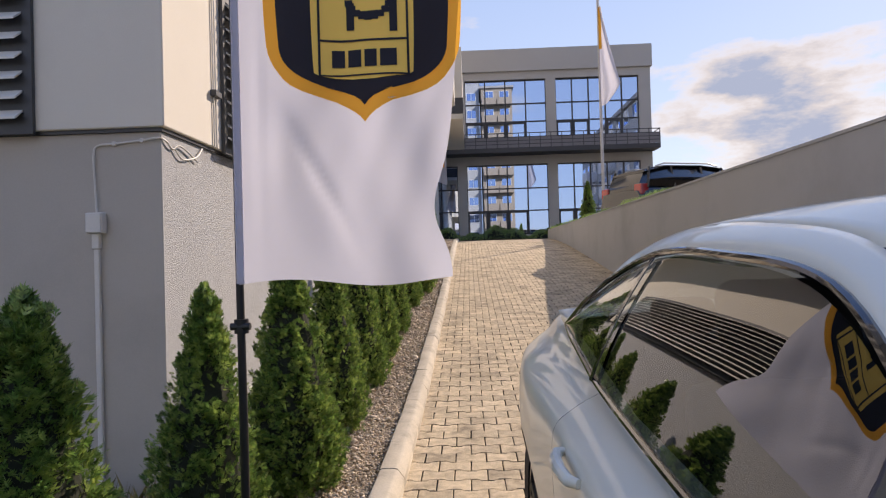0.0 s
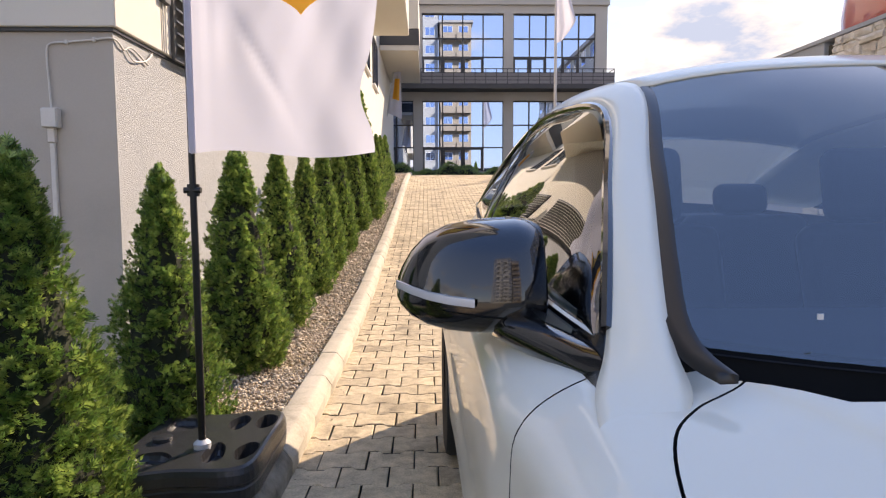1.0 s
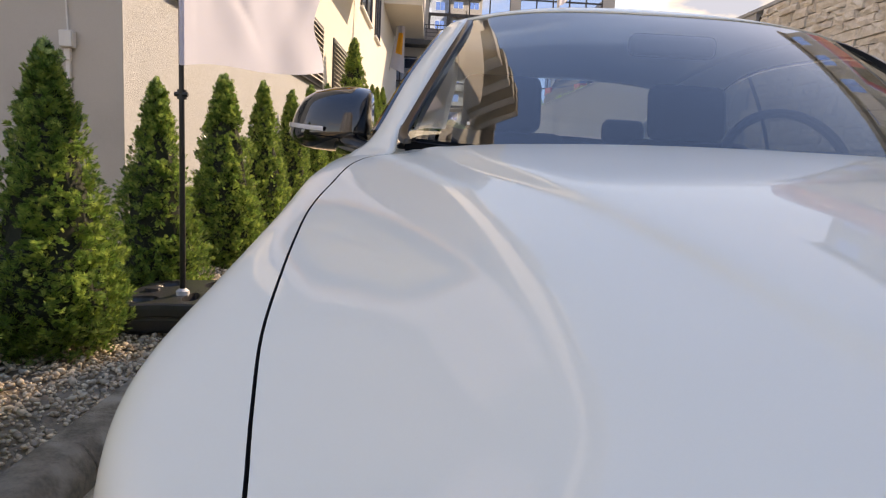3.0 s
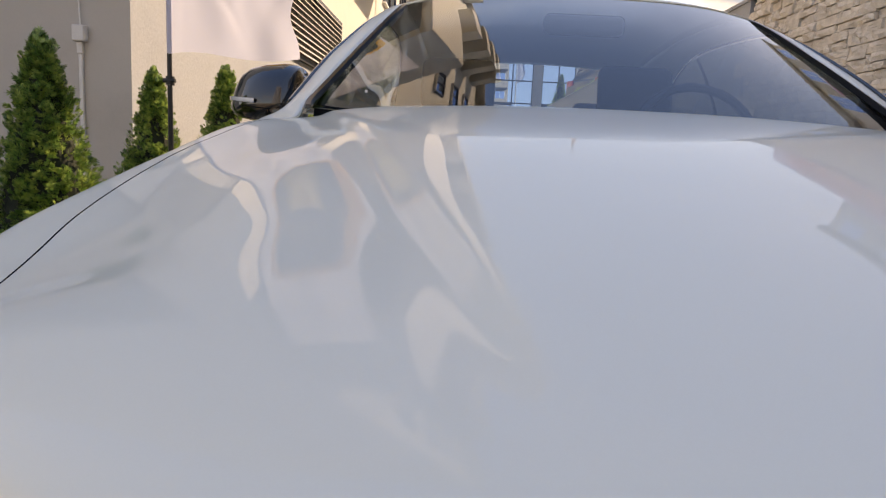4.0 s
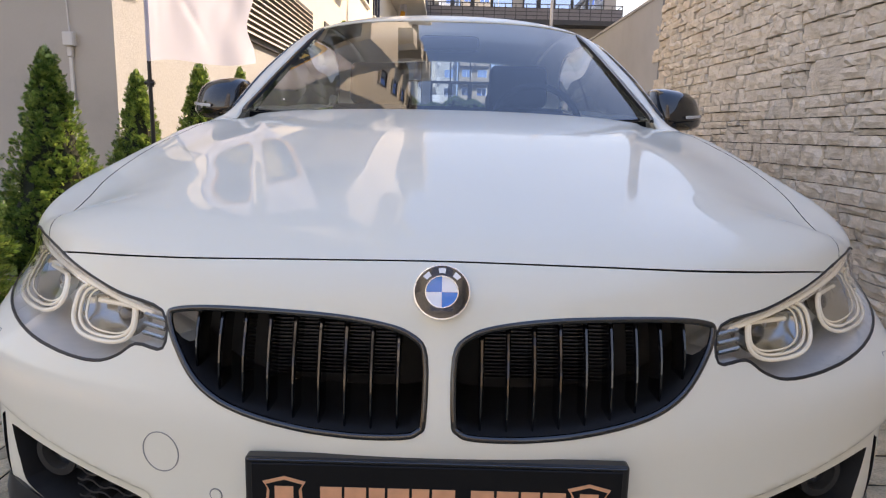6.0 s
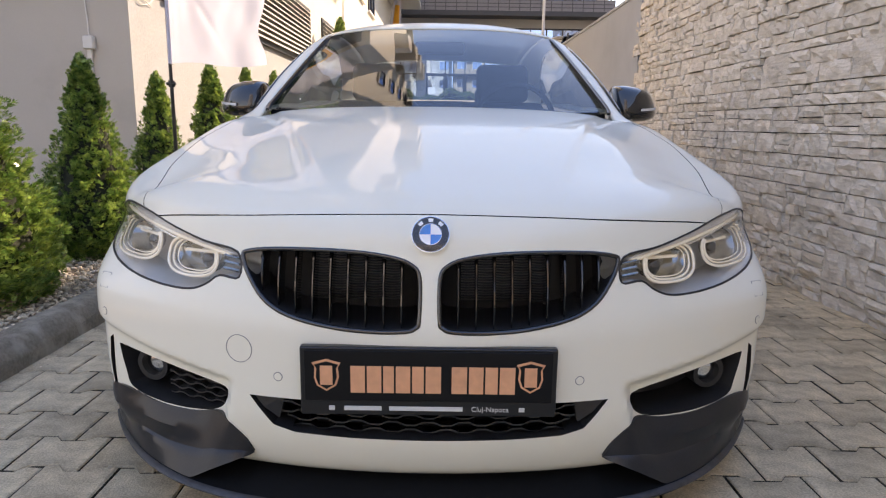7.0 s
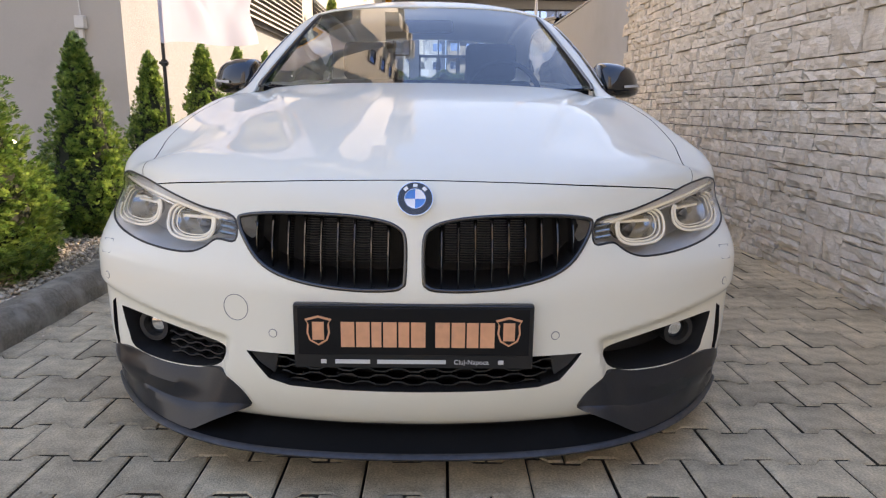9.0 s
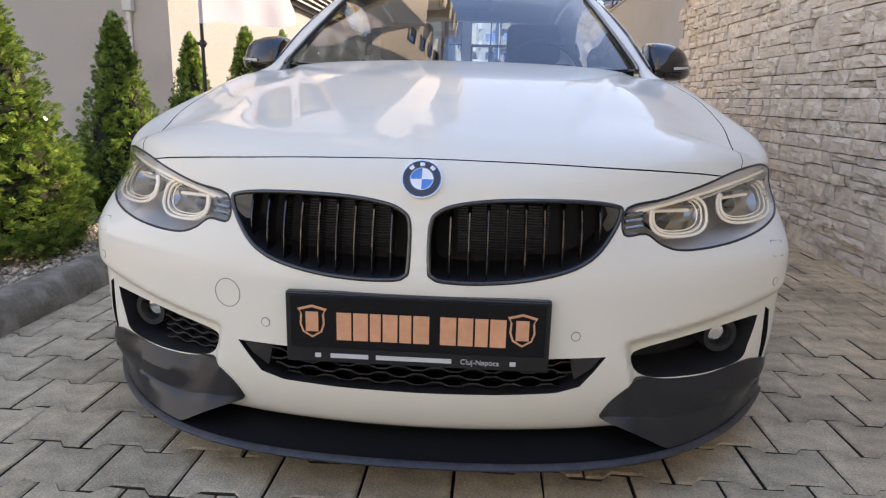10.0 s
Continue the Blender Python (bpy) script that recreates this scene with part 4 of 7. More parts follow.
# parking sensors, towing cap, washer covers
for s in (1, -1):
    for x, z in ((0.324, 0.364), (0.800, 0.441)):
        p = on_front(s * x, z)
        m = Matrix.Translation(p) @ skin_normal(p).to_track_quat("Z", "Y").to_matrix().to_4x4()
        bm = disc(0.0001, 0.0085, -0.004, 0.0012, n=24)
        bmesh.ops.transform(bm, matrix=m, verts=bm.verts)
        cap = part("parking_sensor", bm, M_PAINT, car)
        bm = disc(0.0086, 0.0105, -0.004, 0.0006, n=24)
        bmesh.ops.transform(bm, matrix=m, verts=bm.verts)
        part("sensor_ring", bm, M_FINELINE, cap)
    pts = [(0.785, 0.532), (0.822, 0.528), (0.820, 0.497), (0.788, 0.500)]
    bm = bmesh.new()
    loop = [on_front(s * x, z, 0.0004) for x, z in pts]
    add_tube(bm, loop + [loop[0]], 0.0009, 6)
    part("washer_cover", bm, M_FINELINE, car)
p = on_front(-0.412, 0.419)
bm = disc(0.0300, 0.0316, -0.004, 0.0005, n=40)
bmesh.ops.transform(bm, matrix=Matrix.Translation(p) @ skin_normal(p).to_track_quat("Z", "Y").to_matrix().to_4x4(), verts=bm.verts)
part("towing_cap", bm, M_FINELINE, car)

# plate with bars in place of its lettering
M_PLATE = mat("black plate", (0.006, 0.006, 0.007), 0.35, vary=0.1, spec=0.25)
M_COPPER = mat("copper print", (0.75, 0.36, 0.20), 0.45, vary=0.12, scale=20)
M_PRINT = mat("pale print", (0.6, 0.6, 0.58), 0.5, vary=0.03)
plate = new("number_plate")
plate.parent = car
plate["label"] = "black dealer plate with copper bars and two shields"
PY = -0.010
part("holder", box(-0.268, 0.268, PY, PY + 0.022, 0.297, 0.447, 0.004, 2), M_FRAMEBLACK, plate)
part("plate_face", box(-0.258, 0.258, PY - 0.003, PY - 0.0002, 0.330, 0.440, 0.001), M_PLATE, plate)
x = -0.162
for w in (0.034, 0.034, 0.026, 0.034, 0.028, 0.036, 0, 0.036, 0.034, 0.030, 0.036):
    if w == 0:
        x += 0.018
        continue
    part("bar", box(x, x + w - 0.004, PY - 0.0042, PY - 0.0031, 0.349, 0.4075), M_COPPER, plate)
    x += w
for s in (-1, 1):
    pts = [(0.0, -0.034), (0.020, -0.022), (0.026, -0.004), (0.024, 0.018), (0.030, 0.028), (0.015, 0.032), (0.0, 0.036), (-0.015, 0.032), (-0.030, 0.028), (-0.024, 0.018), (-0.026, -0.004), (-0.020, -0.022)]
    c = (s * 0.212, 0.386)
    part("shield", add_prism(bmesh.new(), [(c[0] + a, c[1] + b) for a, b in pts], "y", PY - 0.0042, PY - 0.0031), M_COPPER, plate)
    part("shield_field", add_prism(bmesh.new(), [(c[0] + a * 0.84, c[1] + b * 0.86) for a, b in pts], "y", PY - 0.0050, PY - 0.0043), M_PLATE, plate)
    part("shield_panel", box(c[0] - 0.013, c[0] + 0.013, PY - 0.0058, PY - 0.0051, c[1] - 0.020, c[1] + 0.022), M_COPPER, plate)
for a, b in ((-0.176, -0.098), (-0.082, 0.072), (-0.208, -0.196), (0.190, 0.202)):
    part("small_bar", box(a, b, PY - 0.0022, PY - 0.0002, 0.309, 0.318), M_PRINT, plate)
town = bpy.data.curves.new("lettering", "FONT")
town.body, town.size, town.extrude = "Cluj-Napoca", 0.0155, 0.0006
carrier = bpy.data.objects.new("lettering", town)
me = bpy.data.meshes.new_from_object(carrier)
bpy.data.objects.remove(carrier)
me.transform(Matrix.Translation((0.090, PY - 0.0012, 0.3085)) @ pose(0, 0, 0, 90))
me.materials.append(M_PRINT)
new("lettering", me).parent = plate
bm = bmesh.new()
add_tube(bm, [(-0.262, PY - 0.0015, 0.4445), (0.0, PY - 0.0015, 0.4452), (0.262, PY - 0.0015, 0.4445)], 0.0012, 6)
part("holder_rim", bm, M_GLOSSBLACK, plate)

# front lip: blade, corner flaps and splitter
lip = new("front_lip")
lip.parent = car
lip["label"] = "dark glossy carbon front lip"


def lip_y(x):
    ax = abs(x)
    return -0.062 + 0.19 * ax ** 2 + 0.55 * ax ** 4


bm = bmesh.new()
rows = []
for k in range(81):
    x = -0.875 + 1.75 * k / 80
    y = lip_y(x)
    rows.append([bm.verts.new(v) for v in ((x * 0.94, max(y + 0.16, 0.36), 0.112), (x, y + 0.006, 0.106), (x, y, 0.101), (x, y + 0.004, 0.094), (x * 0.94, max(y + 0.16, 0.36), 0.094))])
grid_faces(bm, rows, closed=True)
bm.faces.new(rows[0])
bm.faces.new(rows[-1][::-1])
part("splitter", bm, M_MATTBLACK, lip, smooth=True, sharp=40)
bm = bmesh.new()
rows = []
for k in range(81):
    x = -0.876 + 1.752 * k / 80
    y = lip_y(x)
    rows.append([bm.verts.new(v) for v in ((x * 0.994, y + 0.012, 0.1085), (x, y + 0.002, 0.1065), (x, y - 0.0025, 0.1015), (x, y + 0.002, 0.0955), (x * 0.994, y + 0.012, 0.0935))])
grid_faces(bm, rows, closed=True)
part("lip_edge", bm, M_LIPEDGE, lip, "scuffed grey edge", smooth=True, sharp=60)
bm = bmesh.new()
rows = []
for k in range(41):
    x = -0.46 + 0.92 * k / 40
    rows.append([bm.verts.new((x, 0.075 + 0.3 * x * x, 0.130)), bm.verts.new((x, 0.077 + 0.3 * x * x, 0.113))])
grid_faces(bm, rows)
part("under_panel", bm, M_PLASTIC, lip)
flap_top = [(0.392, 0.172), (0.415, 0.212), (0.470, 0.252), (0.545, 0.239), (0.648, 0.235), (0.752, 0.247), (0.800, 0.240), (0.835, 0.226), (0.862, 0.215)]
for s in (1, -1):
    bm = bmesh.new()
    rows = []
    tops = smooth_loop([Vector((x, z, 0)) for x, z in flap_top], 5, False)
    depth = np.array([on_front(s * q.x, q.y, 0.004).y for q in tops])
    for _ in range(10):
        depth[1:-1] = np.minimum(depth[1:-1], (depth[:-2] + 2 * depth[1:-1] + depth[2:]) / 4)
    for i, q in enumerate(tops):
        f = i / (len(tops) - 1)
        top = Vector((s * q.x, depth[i], q.y))
        xb = 0.40 + 0.475 * f
        low = Vector((s * xb, lip_y(xb) + 0.018, 0.1075))
        low = low.lerp(top + Vector((0, 0.004, -0.004)), max(0.0, 1 - f / 0.30) ** 1.3)
        k = min(1.0, f / 0.3)
        swell = top.lerp(low, 0.30) + Vector((-s * 0.002, 0.004, 0)) * k
        fold = top.lerp(low, 0.62) + Vector((-s * 0.002, 0.010, 0.002)) * k
        ledge = fold.lerp(low, 0.08) + Vector((s * 0.001, -0.004, -0.001)) * k
        line = [top.lerp(swell, 0.5), swell, swell.lerp(fold, 0.5), fold, ledge, ledge.lerp(low, 0.35), ledge.lerp(low, 0.7)]
        for v in line:
            skin = on_front(v.x, v.z).y
            if skin > -0.1:
                v.y = min(v.y, skin - 0.008)
            else:
                v.x += s * 0.006
        rows.append([bm.verts.new(v) for v in [top + Vector((0, 0.02, 0)), top] + line + [low]])
    p, pe = rows[-1], []
    for v in p:
        pe.append(bm.verts.new(v.co + Vector((s * 0.006, 0.10, 0))))
    rows.append(pe)
    grid_faces(bm, rows)
    part("corner_flap", bm, M_CARBON, lip, smooth=True, sharp=30)

# ---- cabin ----
EDGE = [(0.706, 1.505, 0.985), (0.632, 1.78, 1.155), (0.555, 2.07, 1.320), (0.56, 2.4, 1.370), (0.55, 2.8, 1.376), (0.535, 3.2, 1.342), (0.53, 3.4, 1.298), (0.545, 3.7, 1.203), (0.56, 4.02, 1.088)]
DLO = [(0.763, 1.528, 0.966), (0.704, 1.74, 1.115), (0.627, 2.05, 1.274), (0.636, 2.4, 1.317), (0.632, 2.78, 1.320), (0.657, 3.1, 1.265), (0.697, 3.38, 1.175), (0.737, 3.62, 1.064), (0.715, 4.02, 1.080)]
BELT = [(0.772, 1.53, 0.955), (0.784, 1.75, 0.958), (0.790, 2.05, 0.968), (0.791, 2.4, 0.982), (0.787, 2.78, 1.000), (0.772, 3.1, 1.022), (0.757, 3.38, 1.042), (0.738, 3.62, 1.062)]


FOOT_IN = [tuple(on_top(0.748, 1.372, -0.005)), tuple(on_top(0.716, 1.412, 0.003))]
FOOT_OUT = [tuple(on_top(0.818, 1.32, -0.008)), tuple(on_top(0.803, 1.43, 0.002))]


def side(points, s, n=8):
    return smooth_loop([Vector((s * x, y, z)) for x, y, z in points], n, False)


def patch(a, b, steps, bulge, name, material, parent, label="", thick=0.0):
    """A skin between two lines of equal count, bulging outwards."""
    bm = bmesh.new()
    rows = []
    for i, (p, q) in enumerate(zip(a, b)):
        out = Vector(((p.x + q.x) / 2, 0, 0.25)).normalized() * (min(1.0, i / 20) if thick else 1.0)
        rows.append([bm.verts.new(p.lerp(q, k / steps) + out * bulge * 4 * (k / steps) * (1 - k / steps)) for k in range(steps + 1)])
    grid_faces(bm, rows)
    ob = part(name, bm, material, parent, label, smooth=True, sharp=60)
    if thick:
        so = ob.modifiers.new("thickness", "SOLIDIFY")
        so.thickness, so.offset = thick, -1
    return ob


for s in (1, -1):
    e, d = side(EDGE, s), side(DLO, s)
    patch(side(FOOT_IN + EDGE, s), side(FOOT_OUT + DLO, s), 6, 0.012, "pillar_frame", M_PAINT, car, thick=0.004 * s)
    g = side(DLO[:8], s)
    b = side(BELT, s)
    flat = [Vector((s * (abs(q.x) - 0.49 * (p.z - q.z)), p.y, p.z)) for p, q in zip(g, b)]
    win = patch([p.lerp(q, 0.03) for p, q in zip(flat, b)], b, 8, 0.012, "side_window", M_SIDEGLASS, car, "tinted side window")
    win.visible_shadow = False
    for path, r, name in ((g, 0.0085, "window_trim"), (b, 0.0075, "belt_trim")):
        bm = bmesh.new()
        add_tube(bm, [p + Vector((s * 0.003, 0, 0.002)) for p in path], r, 8)
        part(name, bm, M_GLOSSBLACK, win, smooth=True)
    bm = bmesh.new()
    rows = []
    for i, p in enumerate(side([(0.690, 1.385, 0.950)] + EDGE, s)[1:25]):
        w, b = 0.008 + 0.014 * min(1, i / 9) - 0.006 * i / 23, 0.006 * 4 * (i / 23) * (1 - i / 23)
        rows.append([bm.verts.new(p + Vector((s * dx, dy, dz))) for dx, dy, dz in ((0.006, 0.002, -0.006), (0.004, 0.0, 0.003), (-0.003, -0.002, 0.005), (-w * 0.6, -0.004 - b * 0.6, 0.005 + b * 0.6), (-w, -0.004 - b, 0.004 + b), (-w, -0.003, -0.004))])
    grid_faces(bm, rows)
    bm.faces.new(rows[0])
    part("screen_trim", bm, M_FRAMEBLACK, car, smooth=True, sharp=70)
    # divider between door window and rear quarter window
    bm = bmesh.new()
    top, low = Vector((s * 0.642, 2.80, 1.312)), Vector((s * 0.792, 2.86, 1.005))
    rows = []
    for k in range(9):
        p = top.lerp(low, k / 8) + Vector((s, 0, 0.3)).normalized() * 0.012 * 4 * k / 8 * (1 - k / 8)
        rows.append([bm.verts.new(p + Vector((s * o, w, 0))) for w, o in ((-0.014, 0.002), (-0.012, 0.005), (0.012, 0.005), (0.014, 0.002))])
    grid_faces(bm, rows)
    part("window_divider", bm, M_GLOSSBLACK, win)

e = side(EDGE, 1)
head = e[16:49]  # roof edge from windscreen to rear window
roof_c = curve([1.9, 2.0, 2.2, 2.5, 2.8, 3.1, 3.4, 3.6], [1.312, 1.352, 1.408, 1.432, 1.427, 1.400, 1.337, 1.26])
bm = bmesh.new()
rows = []
for p in head:
    row = []
    for k in range(25):
        u = -1 + k / 12
        yy = p.y - 0.07 * (1 - u * u) * max(0, 1 - (p.y - 2.07) / 0.5)
        row.append(bm.verts.new((p.x * u, yy, roof_c(yy) - (roof_c(yy) - p.z) * abs(u) ** 2.4)))
    rows.append(row)
grid_faces(bm, rows)
roof = part("roof", bm, M_PAINT, car, smooth=True)
so = roof.modifiers.new("thickness", "SOLIDIFY")
so.thickness, so.offset = 0.004, 1
so.use_flip_normals = False
# windscreen
bm = bmesh.new()
rows = []
for k in range(15):
    f = k / 14
    row = []
    for j in range(25):
        u = -1 + j / 12
        low = Vector((0.70 * u, 1.355 + 0.135 * u * u, 0.946 + 0.016 * u ** 4))
        yu = 2.0 + 0.07 * u * u
        up = Vector((0.555 * u, yu + 0.004, roof_c(yu) - (roof_c(yu) - 1.320) * abs(u) ** 2.4 + 0.003))
        row.append(bm.verts.new(low.lerp(up, f) + Vector((0, -0.45, 0.9)) * 0.030 * 4 * f * (1 - f) * (1 - 0.75 * u * u)))
    rows.append(row)
grid_faces(bm, rows)
screen = part("windscreen", bm, M_SCREEN, car, "bluish reflecting windscreen", smooth=True)
screen.visible_shadow = False
# black printed band along the foot of the windscreen
bm = bmesh.new()
rows = []
for j in range(33):
    u = -0.97 + 1.94 * j / 32
    yu = 2.0 + 0.07 * u * u
    low = Vector((0.70 * u, 1.355 + 0.135 * u * u, 0.946 + 0.016 * u ** 4))
    up = Vector((0.555 * u, yu + 0.004, roof_c(yu) - (roof_c(yu) - 1.320) * abs(u) ** 2.4 + 0.003))
    rows.append([bm.verts.new(low.lerp(up, f) + Vector((0, -0.45, 0.9)) * (0.030 * 4 * f * (1 - f) * (1 - 0.75 * u * u) - 0.006)) for f in (0.0, 0.008, 0.016 + 0.01 * u ** 4)])
grid_faces(bm, rows)
part("frit_band", bm, M_MATTBLACK, screen)
bm = bmesh.new()
rows = []
for j in range(33):
    u = -1 + j / 16
    low = Vector((0.70 * u, 1.355 + 0.135 * u * u, 0.934 + 0.016 * u ** 4))
    front = Vector((0.69 * u, 1.262 + 0.12 * u * u, 0.885))
    rows.append([bm.verts.new(front), bm.verts.new(front.lerp(low, 0.6) + Vector((0, 0, -0.035))), bm.verts.new(low + Vector((0, 0.006, 0.004)))])
grid_faces(bm, rows)
part("cowl", bm, M_MATTBLACK, car)
for x0, x1 in ((-0.50, 0.06), (0.04, 0.56)):
    bm = bmesh.new()
    pts = []
    for k in range(11):
        x = x0 + (x1 - x0) * k / 10
        u = x / 0.70
        pts.append(Vector((x, 1.335 + 0.135 * u * u + 0.012 * k / 10, 0.950 + 0.002 * k / 10)))
    add_tube(bm, pts, 0.004, 6)
    add_tube(bm, [Vector((x0, 1.31 + 0.135 * (x0 / 0.7) ** 2, 0.952)), pts[4] + Vector((0, -0.01, 0.004))], 0.005, 6)
    part("wiper", bm, M_RUBBER, car, smooth=True)
# rear window and parcel shelf
bm = bmesh.new()
rows = []
for k in range(13):
    f = k / 12
    row = []
    for j in range(21):
        u = -1 + j / 10
        up = Vector((0.53 * u, 3.38, roof_c(3.38) - (roof_c(3.38) - 1.300) * abs(u) ** 2.4))
        low = Vector((0.56 * u, 4.03 - 0.05 * u * u, 1.092))
        row.append(bm.verts.new(up.lerp(low, f) + Vector((0, 0.4, 0.9)) * 0.02 * 4 * f * (1 - f)))
    rows.append(row)
grid_faces(bm, rows)
rear = part("rear_window", bm, M_REARGLASS, car, smooth=True)
rear.visible_shadow = False

# interior
M_DASH = mat("dashboard", (0.008, 0.008, 0.009), 0.8, vary=0.15, scale=20, bump=0.2, bump_scale=400)
bm = bmesh.new()
rows = []
for j in range(21):
    u = -1 + j / 10
    x = 0.69 * u
    hump = 0.03 * math.exp(-(((x - 0.37) / 0.16) ** 2))
    rows.append([bm.verts.new((x, y, z)) for y, z in ((1.36 + 0.12 * u * u, 0.930), (1.55, 0.955), (1.72, 0.958 + hump), (1.82, 0.93 + hump), (1.84, 0.75), (1.80, 0.45))])
grid_faces(bm, rows)
part("dashboard", bm, M_DASH, car, smooth=True)


def seat(x, y, wide=0.50, rear=False):
    ob = new("rear_seat" if rear else "front_seat")
    ob.parent = car
    part("cushion", box(x - wide / 2, x + wide / 2, y - 0.35, y + 0.15, 0.30, 0.52, 0.05, 3), M_SEAT, ob, smooth=True)
    bm = box(-wide / 2, wide / 2, -0.06, 0.06, 0.0, 0.58, 0.05, 3)
    bmesh.ops.transform(bm, matrix=Matrix.Translation((x, y + 0.16, 0.48)) @ pose(0, 0, 0, -18), verts=bm.verts)
    part("backrest", bm, M_SEAT, ob, smooth=True)
    w, top = (0.11, 0.13) if rear else (0.155, 0.225)
    bm = box(-w, w, -0.045, 0.045, 0.0, top, 0.04, 3)
    bmesh.ops.transform(bm, matrix=Matrix.Translation((x, y + 0.345, 1.035)) @ pose(0, 0, 0, -12), verts=bm.verts)
    part("headrest", bm, M_SEAT, ob, smooth=True)
    return ob


for x in (-0.37, 0.37):
    seat(x, 2.35)
    seat(x * 0.95, 3.15, 0.52, True)
part("parcel_shelf", box(-0.6, 0.6, 3.50, 3.98, 1.0, 1.03, 0.01), M_DASH, car)
wheel = new("steering_wheel")
wheel.parent = car
bm = bmesh.new()
loop = [Vector((0.185 * math.cos(a), 0.185 * math.sin(a), 0)) for a in (2 * math.pi * k / 40 for k in range(42))]
add_tube(bm, loop, 0.014, 8, False)
m = Matrix.Translation((0.37, 1.93, 0.93)) @ pose(0, 0, 0, 68)
bmesh.ops.transform(bm, matrix=m, verts=bm.verts)
part("wheel_rim", bm, M_SEAT, wheel, smooth=True)
bm = bmesh.new()
for a in (0, 180, 270):
    c, sn = math.cos(radians(a)), math.sin(radians(a))
    add_tube(bm, [(0.03 * c, 0.03 * sn, -0.01), (0.175 * c, 0.175 * sn, 0)], 0.014, 6)
bmesh.ops.transform(bm, matrix=m, verts=bm.verts)
part("spoke", bm, M_SEAT, wheel)
part("inner_mirror", box(-0.12, 0.12, 1.90, 1.93, 1.225, 1.285, 0.02, 3), M_SEAT, car, smooth=True)
part("screen_sticker", box(-0.573, -0.567, 1.455, 1.4565, 0.993, 0.999), M_WHITE, car)

# ---- door mirrors ----
for s in (1, -1):
    mir = new("door_mirror")
    mir.parent = car
    mir["label"] = "gloss black door mirror with a clear indicator strip"
    bm = bmesh.new()
    rows = []
    for x, zt, zb, yf, yb in ((0.800, 1.076, 0.940, 1.690, 1.870), (0.806, 1.084, 0.932, 1.668, 1.885), (0.84, 1.087, 0.926, 1.660, 1.893), (0.89, 1.083, 0.924, 1.666, 1.895), (0.935, 1.074, 0.926, 1.687, 1.890), (0.965, 1.059, 0.931, 1.712, 1.884), (0.988, 1.036, 0.939, 1.745, 1.877), (1.003, 1.010, 0.951, 1.776, 1.870), (1.010, 0.992, 0.962, 1.80, 1.862)):
        zc, yc, hz, hy = (zt + zb) / 2, (yf + yb) / 2, (zt - zb) / 2, (yb - yf) / 2
        row = []
        for k in range(36):
            a = 2 * math.pi * k / 36
            c, sn = math.cos(a), math.sin(a)
            up = math.copysign(abs(sn) ** 0.5, sn)
            # the face leans back towards its top
            row.append(bm.verts.new((s * x, yc + hy * math.copysign(abs(c) ** 0.5, c) + (0.030 * max(0, up + 0.3) if c < 0 else 0), zc + hz * up)))
        rows.append(row)
    grid_faces(bm, rows, closed=True)
    bm.faces.new(rows[0])
    bm.faces.new(rows[-1][::-1])
    part("cap", bm, M_GLOSSBLACK, mir, smooth=True, sharp=70)
    bm = bmesh.new()
    rows = []
    for x, y, z in ((0.902, 1.668, 0.976), (0.935, 1.683, 0.978), (0.965, 1.708, 0.981), (0.988, 1.741, 0.984), (1.004, 1.776, 0.986), (1.012, 1.806, 0.984)):
        rows.append([bm.verts.new((s * x, y + a, z + b)) for a, b in ((0.006, -0.0062), (-0.002, -0.0055), (-0.003, 0.0), (-0.002, 0.0052), (0.006, 0.006))])
    grid_faces(bm, rows)
    part("indicator", bm, M_BROW, mir, smooth=True)
    bm = bmesh.new()
    add_tube(bm, [(s * x, y, z) for x, y, z in ((0.803, 1.684, 0.957), (0.84, 1.666, 0.955), (0.89, 1.669, 0.958), (0.935, 1.690, 0.962), (0.970, 1.722, 0.966), (0.995, 1.768, 0.970))], 0.0016, 6)
    part("cap_joint", bm, M_MATTBLACK, mir)
    bm = bmesh.new()
    add_box(bm, min(s * 0.83, s * 0.965), max(s * 0.83, s * 0.965), 1.886, 1.896, 0.960, 1.045, 0.004)
    part("mirror_glass", bm, M_CHROME, mir)
    bm = bmesh.new()
    rows = []
    for f in range(9):
        t = f / 8
        c = Vector((s * (0.780 + 0.095 * t), 1.545 + 0.205 * t ** 0.8, 0.922 + 0.022 * t))
        w, hgt = 0.085 - 0.010 * t, 0.028 - 0.004 * t
        rows.append([bm.verts.new(c + Vector((0, w * math.cos(a), hgt * math.sin(a)))) for a in (2 * math.pi * k / 14 for k in range(14))])
    grid_faces(bm, rows, closed=True)
    bm.faces.new(rows[0])
    bm.faces.new(rows[-1][::-1])
    part("arm", bm, M_GLOSSBLACK, mir, smooth=True, sharp=70)
    bm = bmesh.new()
    top_at = lambda x, y: Vector((s * x, y, on_top(x, y, 0.0).z - 0.004))
    sail = [top_at(0.787, 1.452), Vector((s * 0.768, 1.50, 0.948)), Vector((s * 0.756, 1.54, 0.978)), Vector((s * 0.690, 1.79, 1.145)), Vector((s * 0.728, 1.715, 1.075)), Vector((s * 0.772, 1.615, 0.962)), top_at(0.790, 1.60), top_at(0.792, 1.53)]
    q = [[bm.verts.new(v + Vector((s * o, 0, 0))) for v in sail] for o in (0.008, -0.03)]
    bm.faces.new(q[0])
    bm.faces.new(q[1][::-1])
    for i in range(len(sail)):
        j = (i + 1) % len(sail)
        bm.faces.new((q[0][i], q[1][i], q[1][j], q[0][j]))
